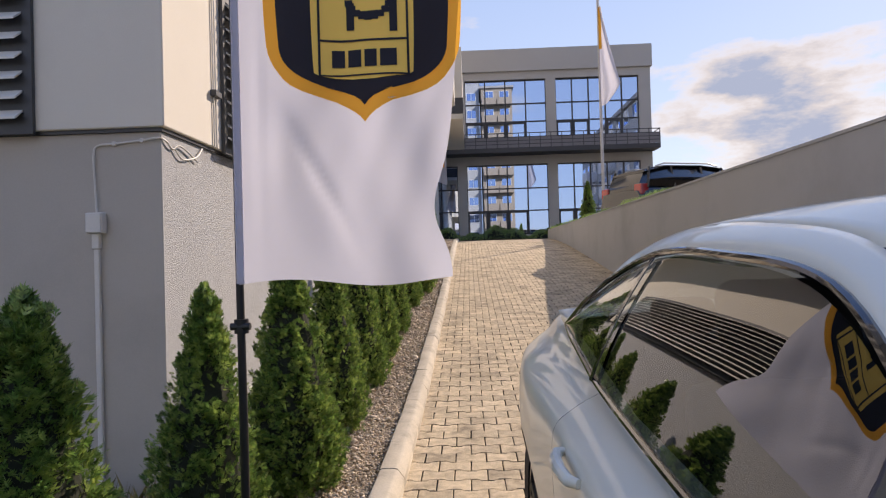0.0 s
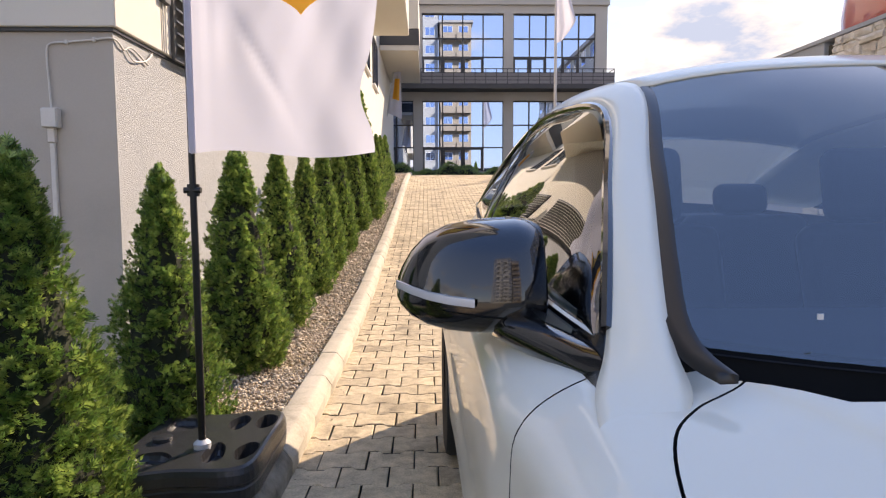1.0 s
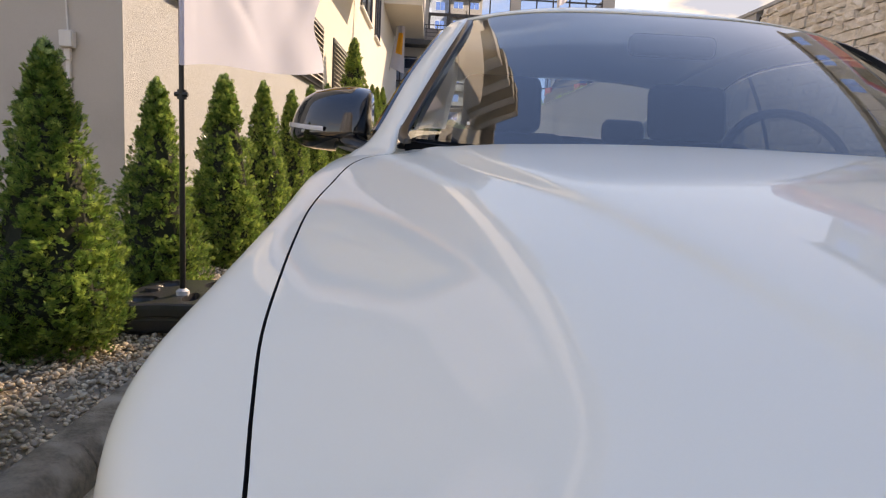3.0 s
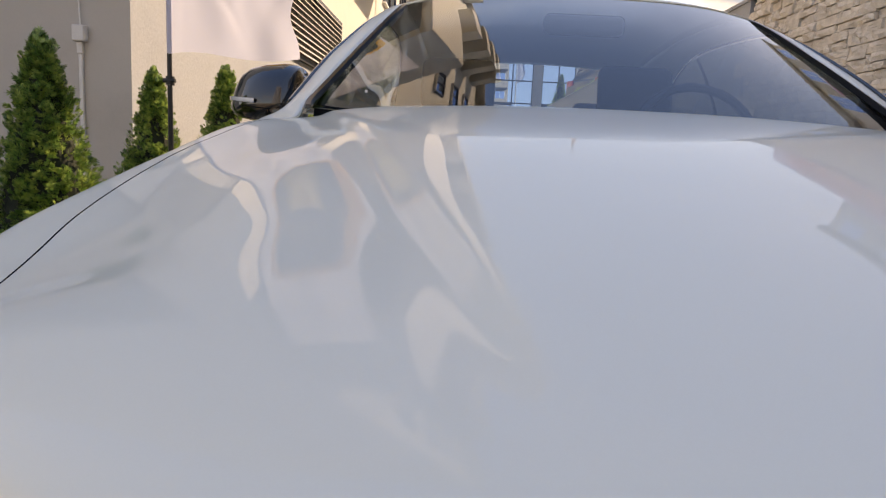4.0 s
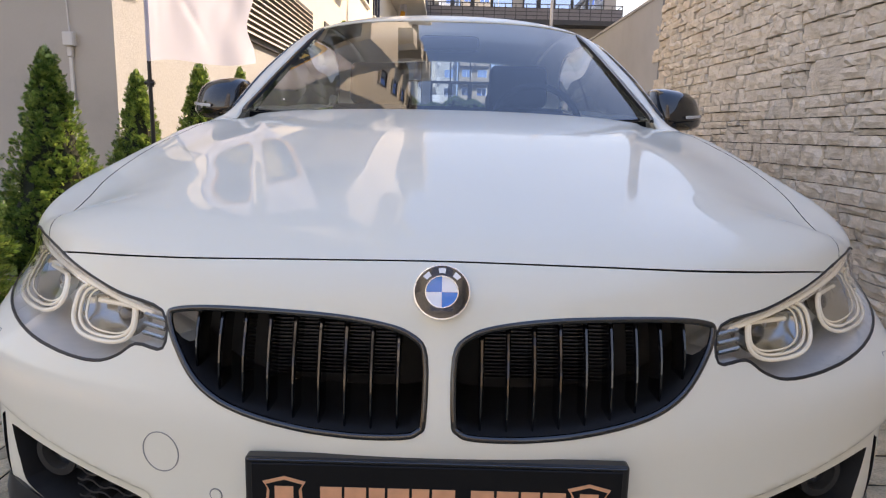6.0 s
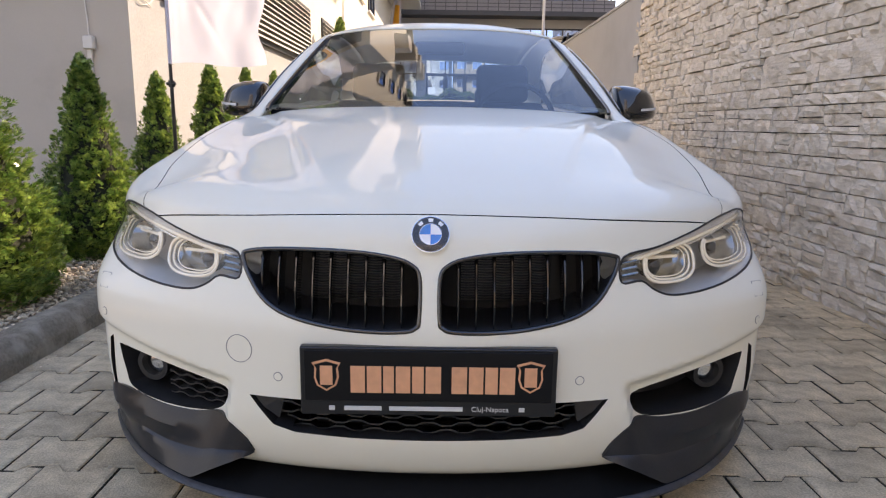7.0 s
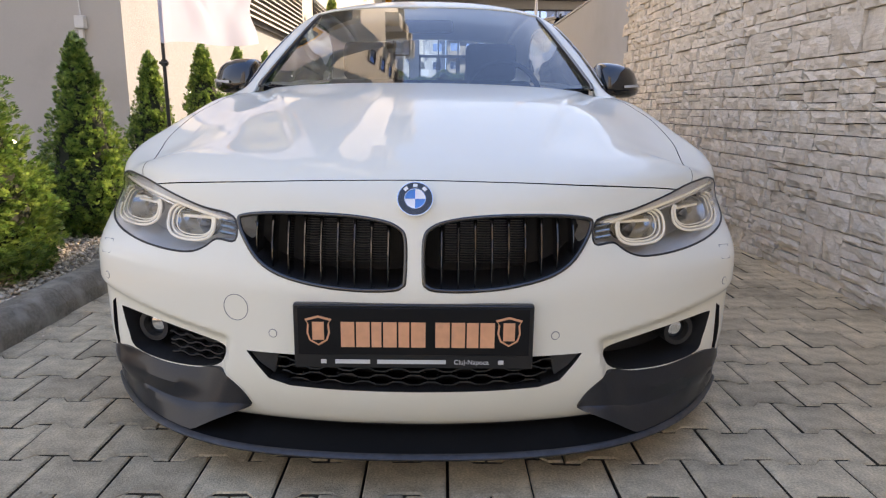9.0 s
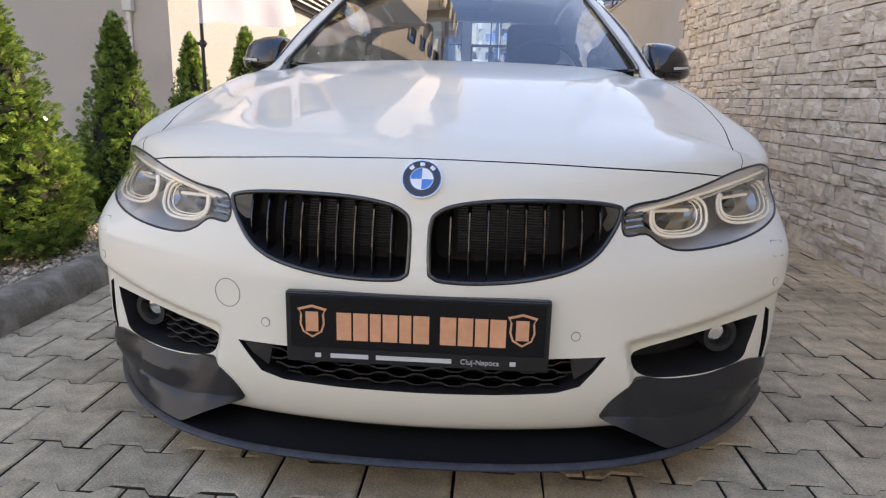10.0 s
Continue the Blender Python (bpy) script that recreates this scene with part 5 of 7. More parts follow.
    part("sail_panel", bm, M_GLOSSBLACK, mir, smooth=True)
    # door handle
    hp = on_side(2.60, 0.875, s)
    hd = new("door_handle")
    hd.parent = car
    bm = bmesh.new()
    add_tube(bm, [hp + Vector((s * o, d, 0.004 * (1 - abs(d) / 0.11))) for d, o in ((-0.11, 0.004), (-0.09, 0.022), (-0.04, 0.030), (0.04, 0.030), (0.09, 0.022), (0.11, 0.004))], [0.010, 0.013, 0.014, 0.014, 0.013, 0.010], 10)
    part("grip", bm, M_PAINT, hd, smooth=True)

# ---- wheels ----
def wheel_at(x, y, s):
    ob = new("wheel")
    ob.parent = car
    m = pose(x, y, 0.335, 0, 90 * s, 0)
    bm = bmesh.new()
    rows = []
    prof = [(0.235, -0.105), (0.29, -0.115), (0.325, -0.108), (0.334, -0.09), (0.336, 0.0), (0.334, 0.09), (0.325, 0.108), (0.29, 0.115), (0.235, 0.105)]
    for k in range(64):
        a = 2 * math.pi * k / 64
        rows.append([bm.verts.new((r * math.cos(a), r * math.sin(a), w)) for r, w in prof])
    rows.append(rows[0])
    grid_faces(bm, rows)
    bmesh.ops.transform(bm, matrix=m, verts=bm.verts)
    part("tyre", bm, M_TYRE, ob, smooth=True)
    bm = disc(0.205, 0.236, -0.10, 0.10, n=48)
    for k in range(5):
        for o in (-9, 9):
            a, b = radians(72 * k + o * 0.3), radians(72 * k + o)
            add_tube(bm, [(0.03 * math.cos(a), 0.03 * math.sin(a), 0.075), (0.21 * math.cos(b), 0.21 * math.sin(b), 0.088)], 0.014, 6)
    bmesh.ops.transform(bm, matrix=m, verts=bm.verts)
    part("rim", bm, M_ALLOY, ob, smooth=True)
    bm = disc(0.0005, 0.17, 0.02, 0.04, n=40)
    bmesh.ops.transform(bm, matrix=m, verts=bm.verts)
    part("brake_disc", bm, M_CHROME, ob)


for y in (0.78, 3.59):
    for s in (1, -1):
        wheel_at(s * 0.778, y, s)

# ---- garden strip ----
def leaf_mat(name, base, tip, rough=0.45):
    """Foliage: light and dark sprays, young yellow-green patches, some light let through."""
    m = mat(name, base, rough, vary=0.35, scale=16, fine=90, per_piece=0.6, tint=tip, spec=0.7)
    n, l = m.node_tree.nodes, m.node_tree.links
    b = n["Principled BSDF"]
    tr, mx = n.new("ShaderNodeBsdfTranslucent"), n.new("ShaderNodeMixShader")
    l.new(b.inputs["Base Color"].links[0].from_socket, tr.inputs["Color"])
    mx.inputs[0].default_value = 0.36
    l.new(b.outputs[0], mx.inputs[1])
    l.new(tr.outputs[0], mx.inputs[2])
    l.new(mx.outputs[0], n["Material Output"].inputs["Surface"])
    return m


def cloth_mat(name, base, through=0.6):
    m = mat(name, base, 0.75, vary=0.03, scale=4, fine=500, spec=0.2)
    n, l = m.node_tree.nodes, m.node_tree.links
    b = n["Principled BSDF"]
    tr, mx = n.new("ShaderNodeBsdfTranslucent"), n.new("ShaderNodeMixShader")
    l.new(b.inputs["Base Color"].links[0].from_socket, tr.inputs["Color"])
    mx.inputs[0].default_value = through
    l.new(b.outputs[0], mx.inputs[1])
    l.new(tr.outputs[0], mx.inputs[2])
    l.new(mx.outputs[0], n["Material Output"].inputs["Surface"])
    return m


M_THUJA = leaf_mat("thuja foliage", (0.105, 0.20, 0.046), (0.42, 0.54, 0.14), 0.32)
# near-black, with the shade deep between the sprays put into the colour
M_THUJASHADE = mat("thuja inner shade", (0.014, 0.018, 0.008), 0.95, vary=0.4, scale=20, fine=90)
M_BARK = mat("thuja bark", (0.11, 0.075, 0.05), 0.95, vary=0.3, scale=20, bump=0.6)
M_DRYGRASS = leaf_mat("dry grass", (0.26, 0.21, 0.10), (0.14, 0.17, 0.06))
M_CLOTH = cloth_mat("white flag cloth", (0.62, 0.625, 0.71), 0.5)
M_FLAGGOLD = cloth_mat("orange flag print", (0.97, 0.48, 0.07), 0.45)
M_FLAGPANEL = cloth_mat("bright orange flag print", (1.0, 0.62, 0.14), 0.0)
M_FLAGDARK = cloth_mat("dark flag print", (0.035, 0.034, 0.045), 0.2)
M_POLE = mat("black pole", (0.012, 0.012, 0.013), 0.35, vary=0.1)
M_TANK = mat("black moulded plastic", (0.030, 0.031, 0.034), 0.30, vary=0.25, scale=9, fine=120, bump=0.15, bump_scale=300)
M_BOXGREY = mat("pale plastic box", (0.62, 0.60, 0.56), 0.5, vary=0.05, scale=9)
M_STEEL = mat("painted steel pole", (0.55, 0.55, 0.56), 0.4, vary=0.05)


def from_lists(name, verts, faces, material, parent=None, label=""):
    me = bpy.data.meshes.new(name)
    me.from_pydata(verts, [], faces)
    me.materials.append(material)
    ob = new(name, me)
    if parent:
        ob.parent = parent
    if label:
        ob["label"] = label
    return ob


def outline_r(h):
    """Radius of a thuja at a height from 0 to 1, for a radius of 1."""
    return max(0.0, min(1.0, 0.72 + 1.9 * h) * (1 - max(0, h - 0.12) ** 1.25 * 1.04)) if h < 0.97 else 0.06


def thuja_meshes(seed, sprays=3300):
    rnd = random.Random(seed)
    lumps = [(rnd.uniform(0, 6.28), rnd.uniform(0.05, 0.9), rnd.uniform(0.05, 0.16)) for _ in range(16)]
    def radius(a, h):
        r = outline_r(h)
        for la, lh, k in lumps:
            da = math.atan2(math.sin(a - la), math.cos(a - la))
            r += k * math.exp(-(da / 0.55) ** 2 - ((h - lh) / 0.09) ** 2) * (1 - h)
        return r * 0.27
    V, F = [], []
    clumps = []
    for i in range(sprays // 16):
        h = 1 - math.sqrt(rnd.random()) * 0.985 if i % 6 else 0.75 + 0.25 * rnd.random()
        a = i * 2.39996 + rnd.uniform(-0.4, 0.4)
        clumps.append((a, h, rnd.choice((rnd.uniform(0.70, 0.9), rnd.uniform(0.92, 1.12)))))
    for a, h, k in clumps:
        out = Vector((math.cos(a), math.sin(a), 0))
        rr = radius(a, h) * k
        tip = Vector((out.x * rr, out.y * rr, h * 1.12))
        lift = 0.9 + 5.0 * max(0, h - 0.8)
        axis = (out + Vector((rnd.gauss(0, 0.2), rnd.gauss(0, 0.2), lift))).normalized()
        face = axis.cross(Vector((rnd.gauss(0, 1), rnd.gauss(0, 1), rnd.gauss(0, 0.4)))).normalized()
        flat = axis.cross(face)
        size = rnd.uniform(0.75, 1.25)
        for q in range(16):
            # sprays of one clump lie roughly in a cup round its axis
            back, spin, wide = rnd.random() ** 1.4, rnd.uniform(0, 6.2832), rnd.random() ** 0.6
            c = tip - axis * (0.060 * back * size) + (face * math.cos(spin) + flat * math.sin(spin) * 0.7) * (0.034 * wide * (0.35 + back) * size) - out * 0.02 * wide
            d = (axis + (face * math.cos(spin) + flat * math.sin(spin)) * 0.55 * wide + Vector((rnd.gauss(0, 0.18), rnd.gauss(0, 0.18), rnd.gauss(0, 0.18)))).normalized()
            side = d.cross(out if rnd.random() < 0.75 else Vector((rnd.gauss(0, 1), rnd.gauss(0, 1), rnd.gauss(0, 1)))).normalized()
            L = rnd.uniform(0.021, 0.037) * size
            w = 0.0028
            for t, ang, ln in ((0.0, 0.0, 1.0), (0.12, 0.7, 0.62), (0.18, -0.7, 0.6), (0.42, 0.62, 0.48), (0.48, -0.62, 0.46)):
                o = c + d * L * t
                e = d * math.cos(ang) + side * math.sin(ang)
                s = (side * math.cos(ang) - d * math.sin(ang)) * w
                n = len(V)
                V += [tuple(o - s * 0.5), tuple(o + e * L * ln * 0.55 - s), tuple(o + e * L * ln), tuple(o + e * L * ln * 0.55 + s)]
                F.append((n, n + 1, n + 2, n + 3))
    crown = bpy.data.meshes.new("crown")
    crown.from_pydata(V, [], F)
    crown.materials.append(M_THUJA)
    # closed dark shell behind the sprays, painted as the crown's inner shade
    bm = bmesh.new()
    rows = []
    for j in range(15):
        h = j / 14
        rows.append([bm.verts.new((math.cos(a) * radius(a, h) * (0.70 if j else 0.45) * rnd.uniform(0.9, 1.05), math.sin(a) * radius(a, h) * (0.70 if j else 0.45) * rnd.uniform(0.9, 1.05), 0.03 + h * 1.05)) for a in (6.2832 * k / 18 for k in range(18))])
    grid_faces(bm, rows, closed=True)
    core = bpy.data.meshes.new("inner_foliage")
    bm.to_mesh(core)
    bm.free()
    core.materials.append(M_THUJASHADE)
    bm = bmesh.new()
    add_tube(bm, [(0, 0, -0.06), (0.004, 0.003, 0.08), (0, 0, 0.3), (-0.005, 0.004, 0.95)], [0.026, 0.022, 0.018, 0.004], 8)
    trunk = bpy.data.meshes.new("trunk")
    bm.to_mesh(trunk)
    bm.free()
    trunk.materials.append(M_BARK)
    return crown, core, trunk


THUJAS = [thuja_meshes(s, n) for s, n in ((3, 19000), (8, 17500), (21, 16000))]
rnd = random.Random(5)


def thuja(x, y, top, wide, k, turn, label):
    z0 = ramp(y) + 0.075
    tall = (top - z0) / 1.14
    e = thing("thuja", label, "shrub", group="thuja row along the house")
    e.matrix_world = Matrix.Translation((x, y, z0)) @ Matrix.Rotation(turn, 4, "Z") @ Matrix.Diagonal((wide / 0.27, wide / 0.27, tall, 1))
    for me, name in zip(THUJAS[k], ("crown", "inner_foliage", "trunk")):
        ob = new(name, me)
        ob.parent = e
    return e


NEAR = "bushy green thuja shrub growing in the gravel"
for i, (x, y, top, wide) in enumerate([(-2.14, 1.58, 1.40, 0.40), (-2.12, 2.66, 1.29, 0.29), (-2.10, 3.62, 1.26, 0.25), (-2.10, 4.75, 1.42, 0.30), (-2.12, 5.9, 1.50, 0.27), (-2.15, 7.2, 1.55, 0.28), (-2.15, 8.3, 1.72, 0.27), (-2.15, 9.6, 1.88, 0.27), (-2.15, 11.6, 2.05, 0.28), (-2.2, 13.0, 3.10, 0.46), (-2.15, 15.0, 2.45, 0.28), (-2.15, 16.5, 2.6, 0.28), (-2.15, 18.0, 2.7, 0.28), (-2.15, 20.0, 2.9, 0.28)]):
    thuja(x, y, top, wide, i % 3, rnd.uniform(0, 6.28), NEAR if i < 4 else "tall dark green thuja beside the house" if top > 3 else "slim green thuja in the row beside the house")

# gravel bed with loose pebbles
bm = bmesh.new()
rows = []
for j in range(120):
    y = -3.0 + 31.0 * j / 119
    rows.append([bm.verts.new((x, y, ramp(y) + 0.06 + rnd.uniform(-0.008, 0.008) + (0.02 if x < -2 else 0))) for x in (([-4.6, -4.0, -3.4, -3.0] if y < 4.55 else [HOUSE_X - 0.004, -2.699, -2.69, -2.68]) + [-2.6, -2.3, -2.0, -1.8, -1.66])])
grid_faces(bm, rows)
gravel_bed = tagged(obj("gravel_bed", bm, M_SOIL), "bed of tan and grey gravel between kerb and house", "gravel", kind="structure")


def pebbles(seed, zones):
    """Loose rounded stones; a zone is x0, x1, y0, y1, how many, size."""
    rs = np.random.RandomState(seed)
    g = (1 + 5 ** 0.5) / 2
    ico = np.array([(-1, g, 0), (1, g, 0), (-1, -g, 0), (1, -g, 0), (0, -1, g), (0, 1, g), (0, -1, -g), (0, 1, -g), (g, 0, -1), (g, 0, 1), (-g, 0, -1), (-g, 0, 1)]) / 1.902
    tri = np.array([(0, 11, 5), (0, 5, 1), (0, 1, 7), (0, 7, 10), (0, 10, 11), (1, 5, 9), (5, 11, 4), (11, 10, 2), (10, 7, 6), (7, 1, 8), (3, 9, 4), (3, 4, 2), (3, 2, 6), (3, 6, 8), (3, 8, 9), (4, 9, 5), (2, 4, 11), (6, 2, 10), (8, 6, 7), (9, 8, 1)])
    V, F, base = [], [], 0
    for x0, x1, y0, y1, n, size in zones:
        x, y = rs.uniform(x0, x1, n), rs.uniform(y0, y1, n)
        z = np.array([ramp(v) for v in y]) + 0.068 + np.where(x < -2, 0.018, 0.0) * np.clip((-2 - x) / 0.2, 0, 1) + rs.uniform(-0.006, 0.014, n)
        s = size * rs.lognormal(0, 0.32, n)
        ax = np.stack([s * rs.uniform(0.8, 1.35, n), s * rs.uniform(0.6, 1.0, n), s * rs.uniform(0.4, 0.75, n)], 1)
        a, b = rs.uniform(0, 6.283, n), rs.normal(0, 0.35, n)
        v = ico[None] * ax[:, None] * rs.uniform(0.85, 1.15, (n, 12, 1))
        v = np.stack([v[..., 0] * np.cos(b)[:, None] + v[..., 2] * np.sin(b)[:, None], v[..., 1], -v[..., 0] * np.sin(b)[:, None] + v[..., 2] * np.cos(b)[:, None]], 2)
        v = np.stack([v[..., 0] * np.cos(a)[:, None] - v[..., 1] * np.sin(a)[:, None] + x[:, None], v[..., 0] * np.sin(a)[:, None] + v[..., 1] * np.cos(a)[:, None] + y[:, None], v[..., 2] + z[:, None]], 2)
        V.append(v.reshape(-1, 3))
        F.append((tri[None] + (np.arange(n) * 12)[:, None, None] + base).reshape(-1, 3))
        base += n * 12
    V, F = np.concatenate(V), np.concatenate(F)
    me = bpy.data.meshes.new("gravel")
    me.vertices.add(len(V))
    me.vertices.foreach_set("co", V.astype(np.float32).ravel())
    me.loops.add(len(F) * 3)
    me.loops.foreach_set("vertex_index", F.astype(np.int32).ravel())
    me.polygons.add(len(F))
    me.polygons.foreach_set("loop_start", np.arange(0, len(F) * 3, 3, dtype=np.int32))
    me.polygons.foreach_set("use_smooth", np.ones(len(F), dtype=bool))
    me.update(calc_edges=True)
    return me


me = pebbles(4, [(-2.66, -1.665, -1.0, 2.0, 8200, 0.0088), (-2.68, -1.665, 2.0, 6.0, 12500, 0.0088), (-2.68, -1.665, 6.0, 11.0, 8200, 0.0115), (-2.68, -1.665, 11.0, 20.0, 5200, 0.017), (-2.68, -1.665, 20.0, 27.0, 2500, 0.02), (-4.2, -2.66, -1.0, 4.5, 9000, 0.0115)])
me.materials.append(M_PEBBLE)
tagged(new("gravel", me), "loose tan, pink and grey river gravel", "gravel", kind="stuff")

# dry grass and weeds at the foot of the house wall
V, F = [], []
for i in range(1500):
    x, y = (rnd.uniform(-4.1, -2.45), 4.52 - abs(rnd.gauss(0, 0.55))) if i % 3 else (rnd.uniform(-3.1, -2.5), rnd.uniform(2.4, 4.5))
    h = rnd.uniform(0.05, 0.17) * (1.5 if i % 11 == 0 else 1)
    a, b = rnd.uniform(0, 6.28), rnd.uniform(0.02, 0.09)
    dx, dy = math.cos(a), math.sin(a)
    k = len(V)
    z = 0.075
    V += [(x - dy * 0.003, y + dx * 0.003, z), (x + dy * 0.003, y - dx * 0.003, z), (x + dx * b * 0.35 + dy * 0.002, y + dy * b * 0.35 - dx * 0.002, z + h * 0.6), (x + dx * b, y + dy * b, z + h)]
    F += [(k, k + 1, k + 2), (k, k + 2, k + 3)]
tagged(from_lists("dry_grass", V, F, M_DRYGRASS), "thin dry grass and weeds along the wall foot", "grass", kind="stuff")

# green weeds behind the first shrubs
M_WEED = leaf_mat("green weeds", (0.20, 0.33, 0.08), (0.34, 0.42, 0.14))
V, F = [], []
for i in range(2600):
    cx, cy = ((-2.78, 2.35), (-2.62, 2.9), (-2.95, 3.3), (-2.7, 1.9))[i % 4]
    x, y = rnd.gauss(cx, 0.14), rnd.gauss(cy, 0.18)
    h = rnd.uniform(0.12, 0.40)
    a, b = rnd.uniform(0, 6.28), rnd.uniform(0.05, 0.20)
    dx, dy, z = math.cos(a), math.sin(a), 0.075
    k = len(V)
    V += [(x - dy * 0.004, y + dx * 0.004, z), (x + dy * 0.004, y - dx * 0.004, z), (x + dx * b * 0.3 + dy * 0.005, y + dy * b * 0.3 - dx * 0.005, z + h * 0.65), (x + dx * b * 0.3 - dy * 0.005, y + dy * b * 0.3 + dx * 0.005, z + h * 0.65), (x + dx * b, y + dy * b, z + h)]
    F += [(k, k + 1, k + 2, k + 3), (k + 3, k + 2, k + 4)]
tagged(from_lists("weeds", V, F, M_WEED), "bright green weeds growing behind the shrubs", "weeds", kind="stuff")

# kerb of rounded concrete lengths
kerb = tagged(new("kerb"), "rounded pale concrete kerb beside the drive", "kerb", kind="structure")
PROFILE = [(0.0, -0.08), (0.0, 0.045), (-0.004, 0.058), (-0.030, 0.096), (-0.042, 0.107), (-0.058, 0.111), (-0.128, 0.111), (-0.142, 0.106), (-0.15, 0.092), (-0.15, -0.02)]
j0 = 1.77 - 0.53 * 8
for i in range(57):
    y0, y1 = j0 + 0.53 * i + 0.0015, j0 + 0.53 * (i + 1) - 0.0015
    bm = bmesh.new()
    dx, dz = rnd.uniform(-0.004, 0.004), rnd.uniform(-0.003, 0.003)
    rows = []
    for y, sh in ((y0, 0.003), (y0 + 0.003, 0), (y1 - 0.003, 0), (y1, 0.003)):
        rows.append([bm.verts.new((KERB_X + dx + px * (1 - sh * 2) - sh * 0.5, y, ramp(y) + dz + pz - (sh if pz > 0 else 0))) for px, pz in PROFILE])
    grid_faces(bm, rows)
    bm.faces.new(rows[0])
    bm.faces.new(rows[-1][::-1])
    # stones up to y 3.2 are dirty and have the car's shade painted in
    part("kerb_stone", bm, M_KERB if y0 > 3.2 else M_DIRTYSHADEKERB, kerb, smooth=True, sharp=30)

# ---- flag with its ballast tank ----
FX, FY, FZ = -1.765, 3.07, 1.262


def cloth(x, z):
    """Depth of the hanging cloth at a place across it."""
    u, v = (x - FX) / 0.6, (z - FZ) / 1.0
    return FY - 0.018 * math.sin(5.2 * u + 1.1 * v) * u - 0.014 * math.sin(11 * u - 2.3 * v + 0.6) * min(1, u * 2) - 0.010 * math.sin(6.5 * u + 7 * v) * u * max(0, 1 - v) + 0.02 * u - 0.006 * math.sin(19 * u + 9 * v + 2 * math.sin(3 * v)) * u * (1 - 0.4 * u) - 0.004 * math.sin(31 * u - 17 * v) * u * math.exp(-((v - 0.45) / 0.3) ** 2) - 0.02 * math.exp(-((u - 0.23) / 0.08) ** 2 - ((v - 0.42) / 0.10) ** 2) - 0.012 * math.exp(-((u - 0.30 - 0.9 * (0.42 - v)) / 0.035) ** 2 - ((v - 0.30) / 0.14) ** 2) - 0.008 * math.exp(-((u - 0.12) / 0.03) ** 2 - ((v - 0.5) / 0.3) ** 2)


def flag_edge(z):
    v = (z - FZ) / 1.0
    return 0.575 + 0.11 * min(1, max(0, v - 0.05)) ** 0.8 + 0.05 * math.exp(-((v - 0.02) / 0.12) ** 2) - 0.03 * math.exp(-((v - 0.22) / 0.12) ** 2)


flag = thing("flag", "white flag with an orange and black shield on black pole", "flag")
bm = bmesh.new()
rows = []
for j in range(111):
    z = FZ + 2.25 * j / 110
    w = flag_edge(z)
    rows.append([bm.verts.new((FX + w * i / 48, cloth(FX + w * i / 48, z), z + (0.012 * math.sin(7 * i / 48) * (1 - j / 8) if j < 8 else 0))) for i in range(49)])
grid_faces(bm, rows)
part("cloth", bm, M_CLOTH, flag, smooth=True, sharp=180)
bm = bmesh.new()
rows = []
for j in range(40):
    z = FZ + 0.004 + 2.24 * j / 39
    rows.append([bm.verts.new((FX + dx, cloth(FX + max(dx, 0), z) + dy, z)) for dx, dy in ((0.0, -0.010), (-0.008, 0.0), (0.0, 0.010), (0.016, 0.006), (0.016, -0.006))])
grid_faces(bm, rows, closed=True)
part("hem", bm, M_CLOTH, flag, smooth=True)
SC, EX = 0.00164, -1.385  # size of one step of the outlines below, middle of the shield


def printed(halves, name, material, lift, x_mid=EX, rows_n=40):
    """A shape printed on the cloth: half width against height above the shield's tip, in steps."""
    f = curve([p[0] for p in halves], [p[1] for p in halves])
    lo, hi = halves[0][0], halves[-1][0]
    bm = bmesh.new()
    rows = []
    for j in range(rows_n + 1):
        s = lo + (hi - lo) * (j / rows_n) ** 1.3
        z, w = 1.73 + s * SC, max(f(s), 0.05) * SC
        rows.append([bm.verts.new((x_mid + w * (i / 12 - 1), cloth(x_mid + w * (i / 12 - 1), z) - lift, z)) for i in range(25)])
    grid_faces(bm, rows)
    return part(name, bm, material, flag, smooth=True, sharp=180)


printed([(0, 0), (15, 14), (28, 35), (40, 60), (50, 95), (65, 128), (90, 152), (120, 168), (150, 173), (330, 178), (470, 176), (520, 120), (540, 0)], "shield_border", M_FLAGGOLD, 0.002)
printed([(30, 0), (45, 15), (55, 40), (62, 65), (75, 100), (95, 130), (120, 146), (150, 150), (330, 155), (450, 150), (500, 90), (510, 0)], "shield_field", M_FLAGDARK, 0.004)
printed([(76, 20), (80, 60), (86, 88), (300, 92), (420, 90)], "panel", M_FLAGPANEL, 0.006)


def bar(x0, x1, s0, s1, name="print_bar", material=None, lift=0.008):
    bm = bmesh.new()
    rows = []
    for j in range(7):
        z = 1.73 + (s0 + (s1 - s0) * j / 6) * SC
        rows.append([bm.verts.new((EX + (x0 + (x1 - x0) * i / 8) * SC, cloth(EX + (x0 + (x1 - x0) * i / 8) * SC, z) - lift, z)) for i in range(9)])
    grid_faces(bm, rows)
    part(name, bm, material or M_FLAGDARK, flag)


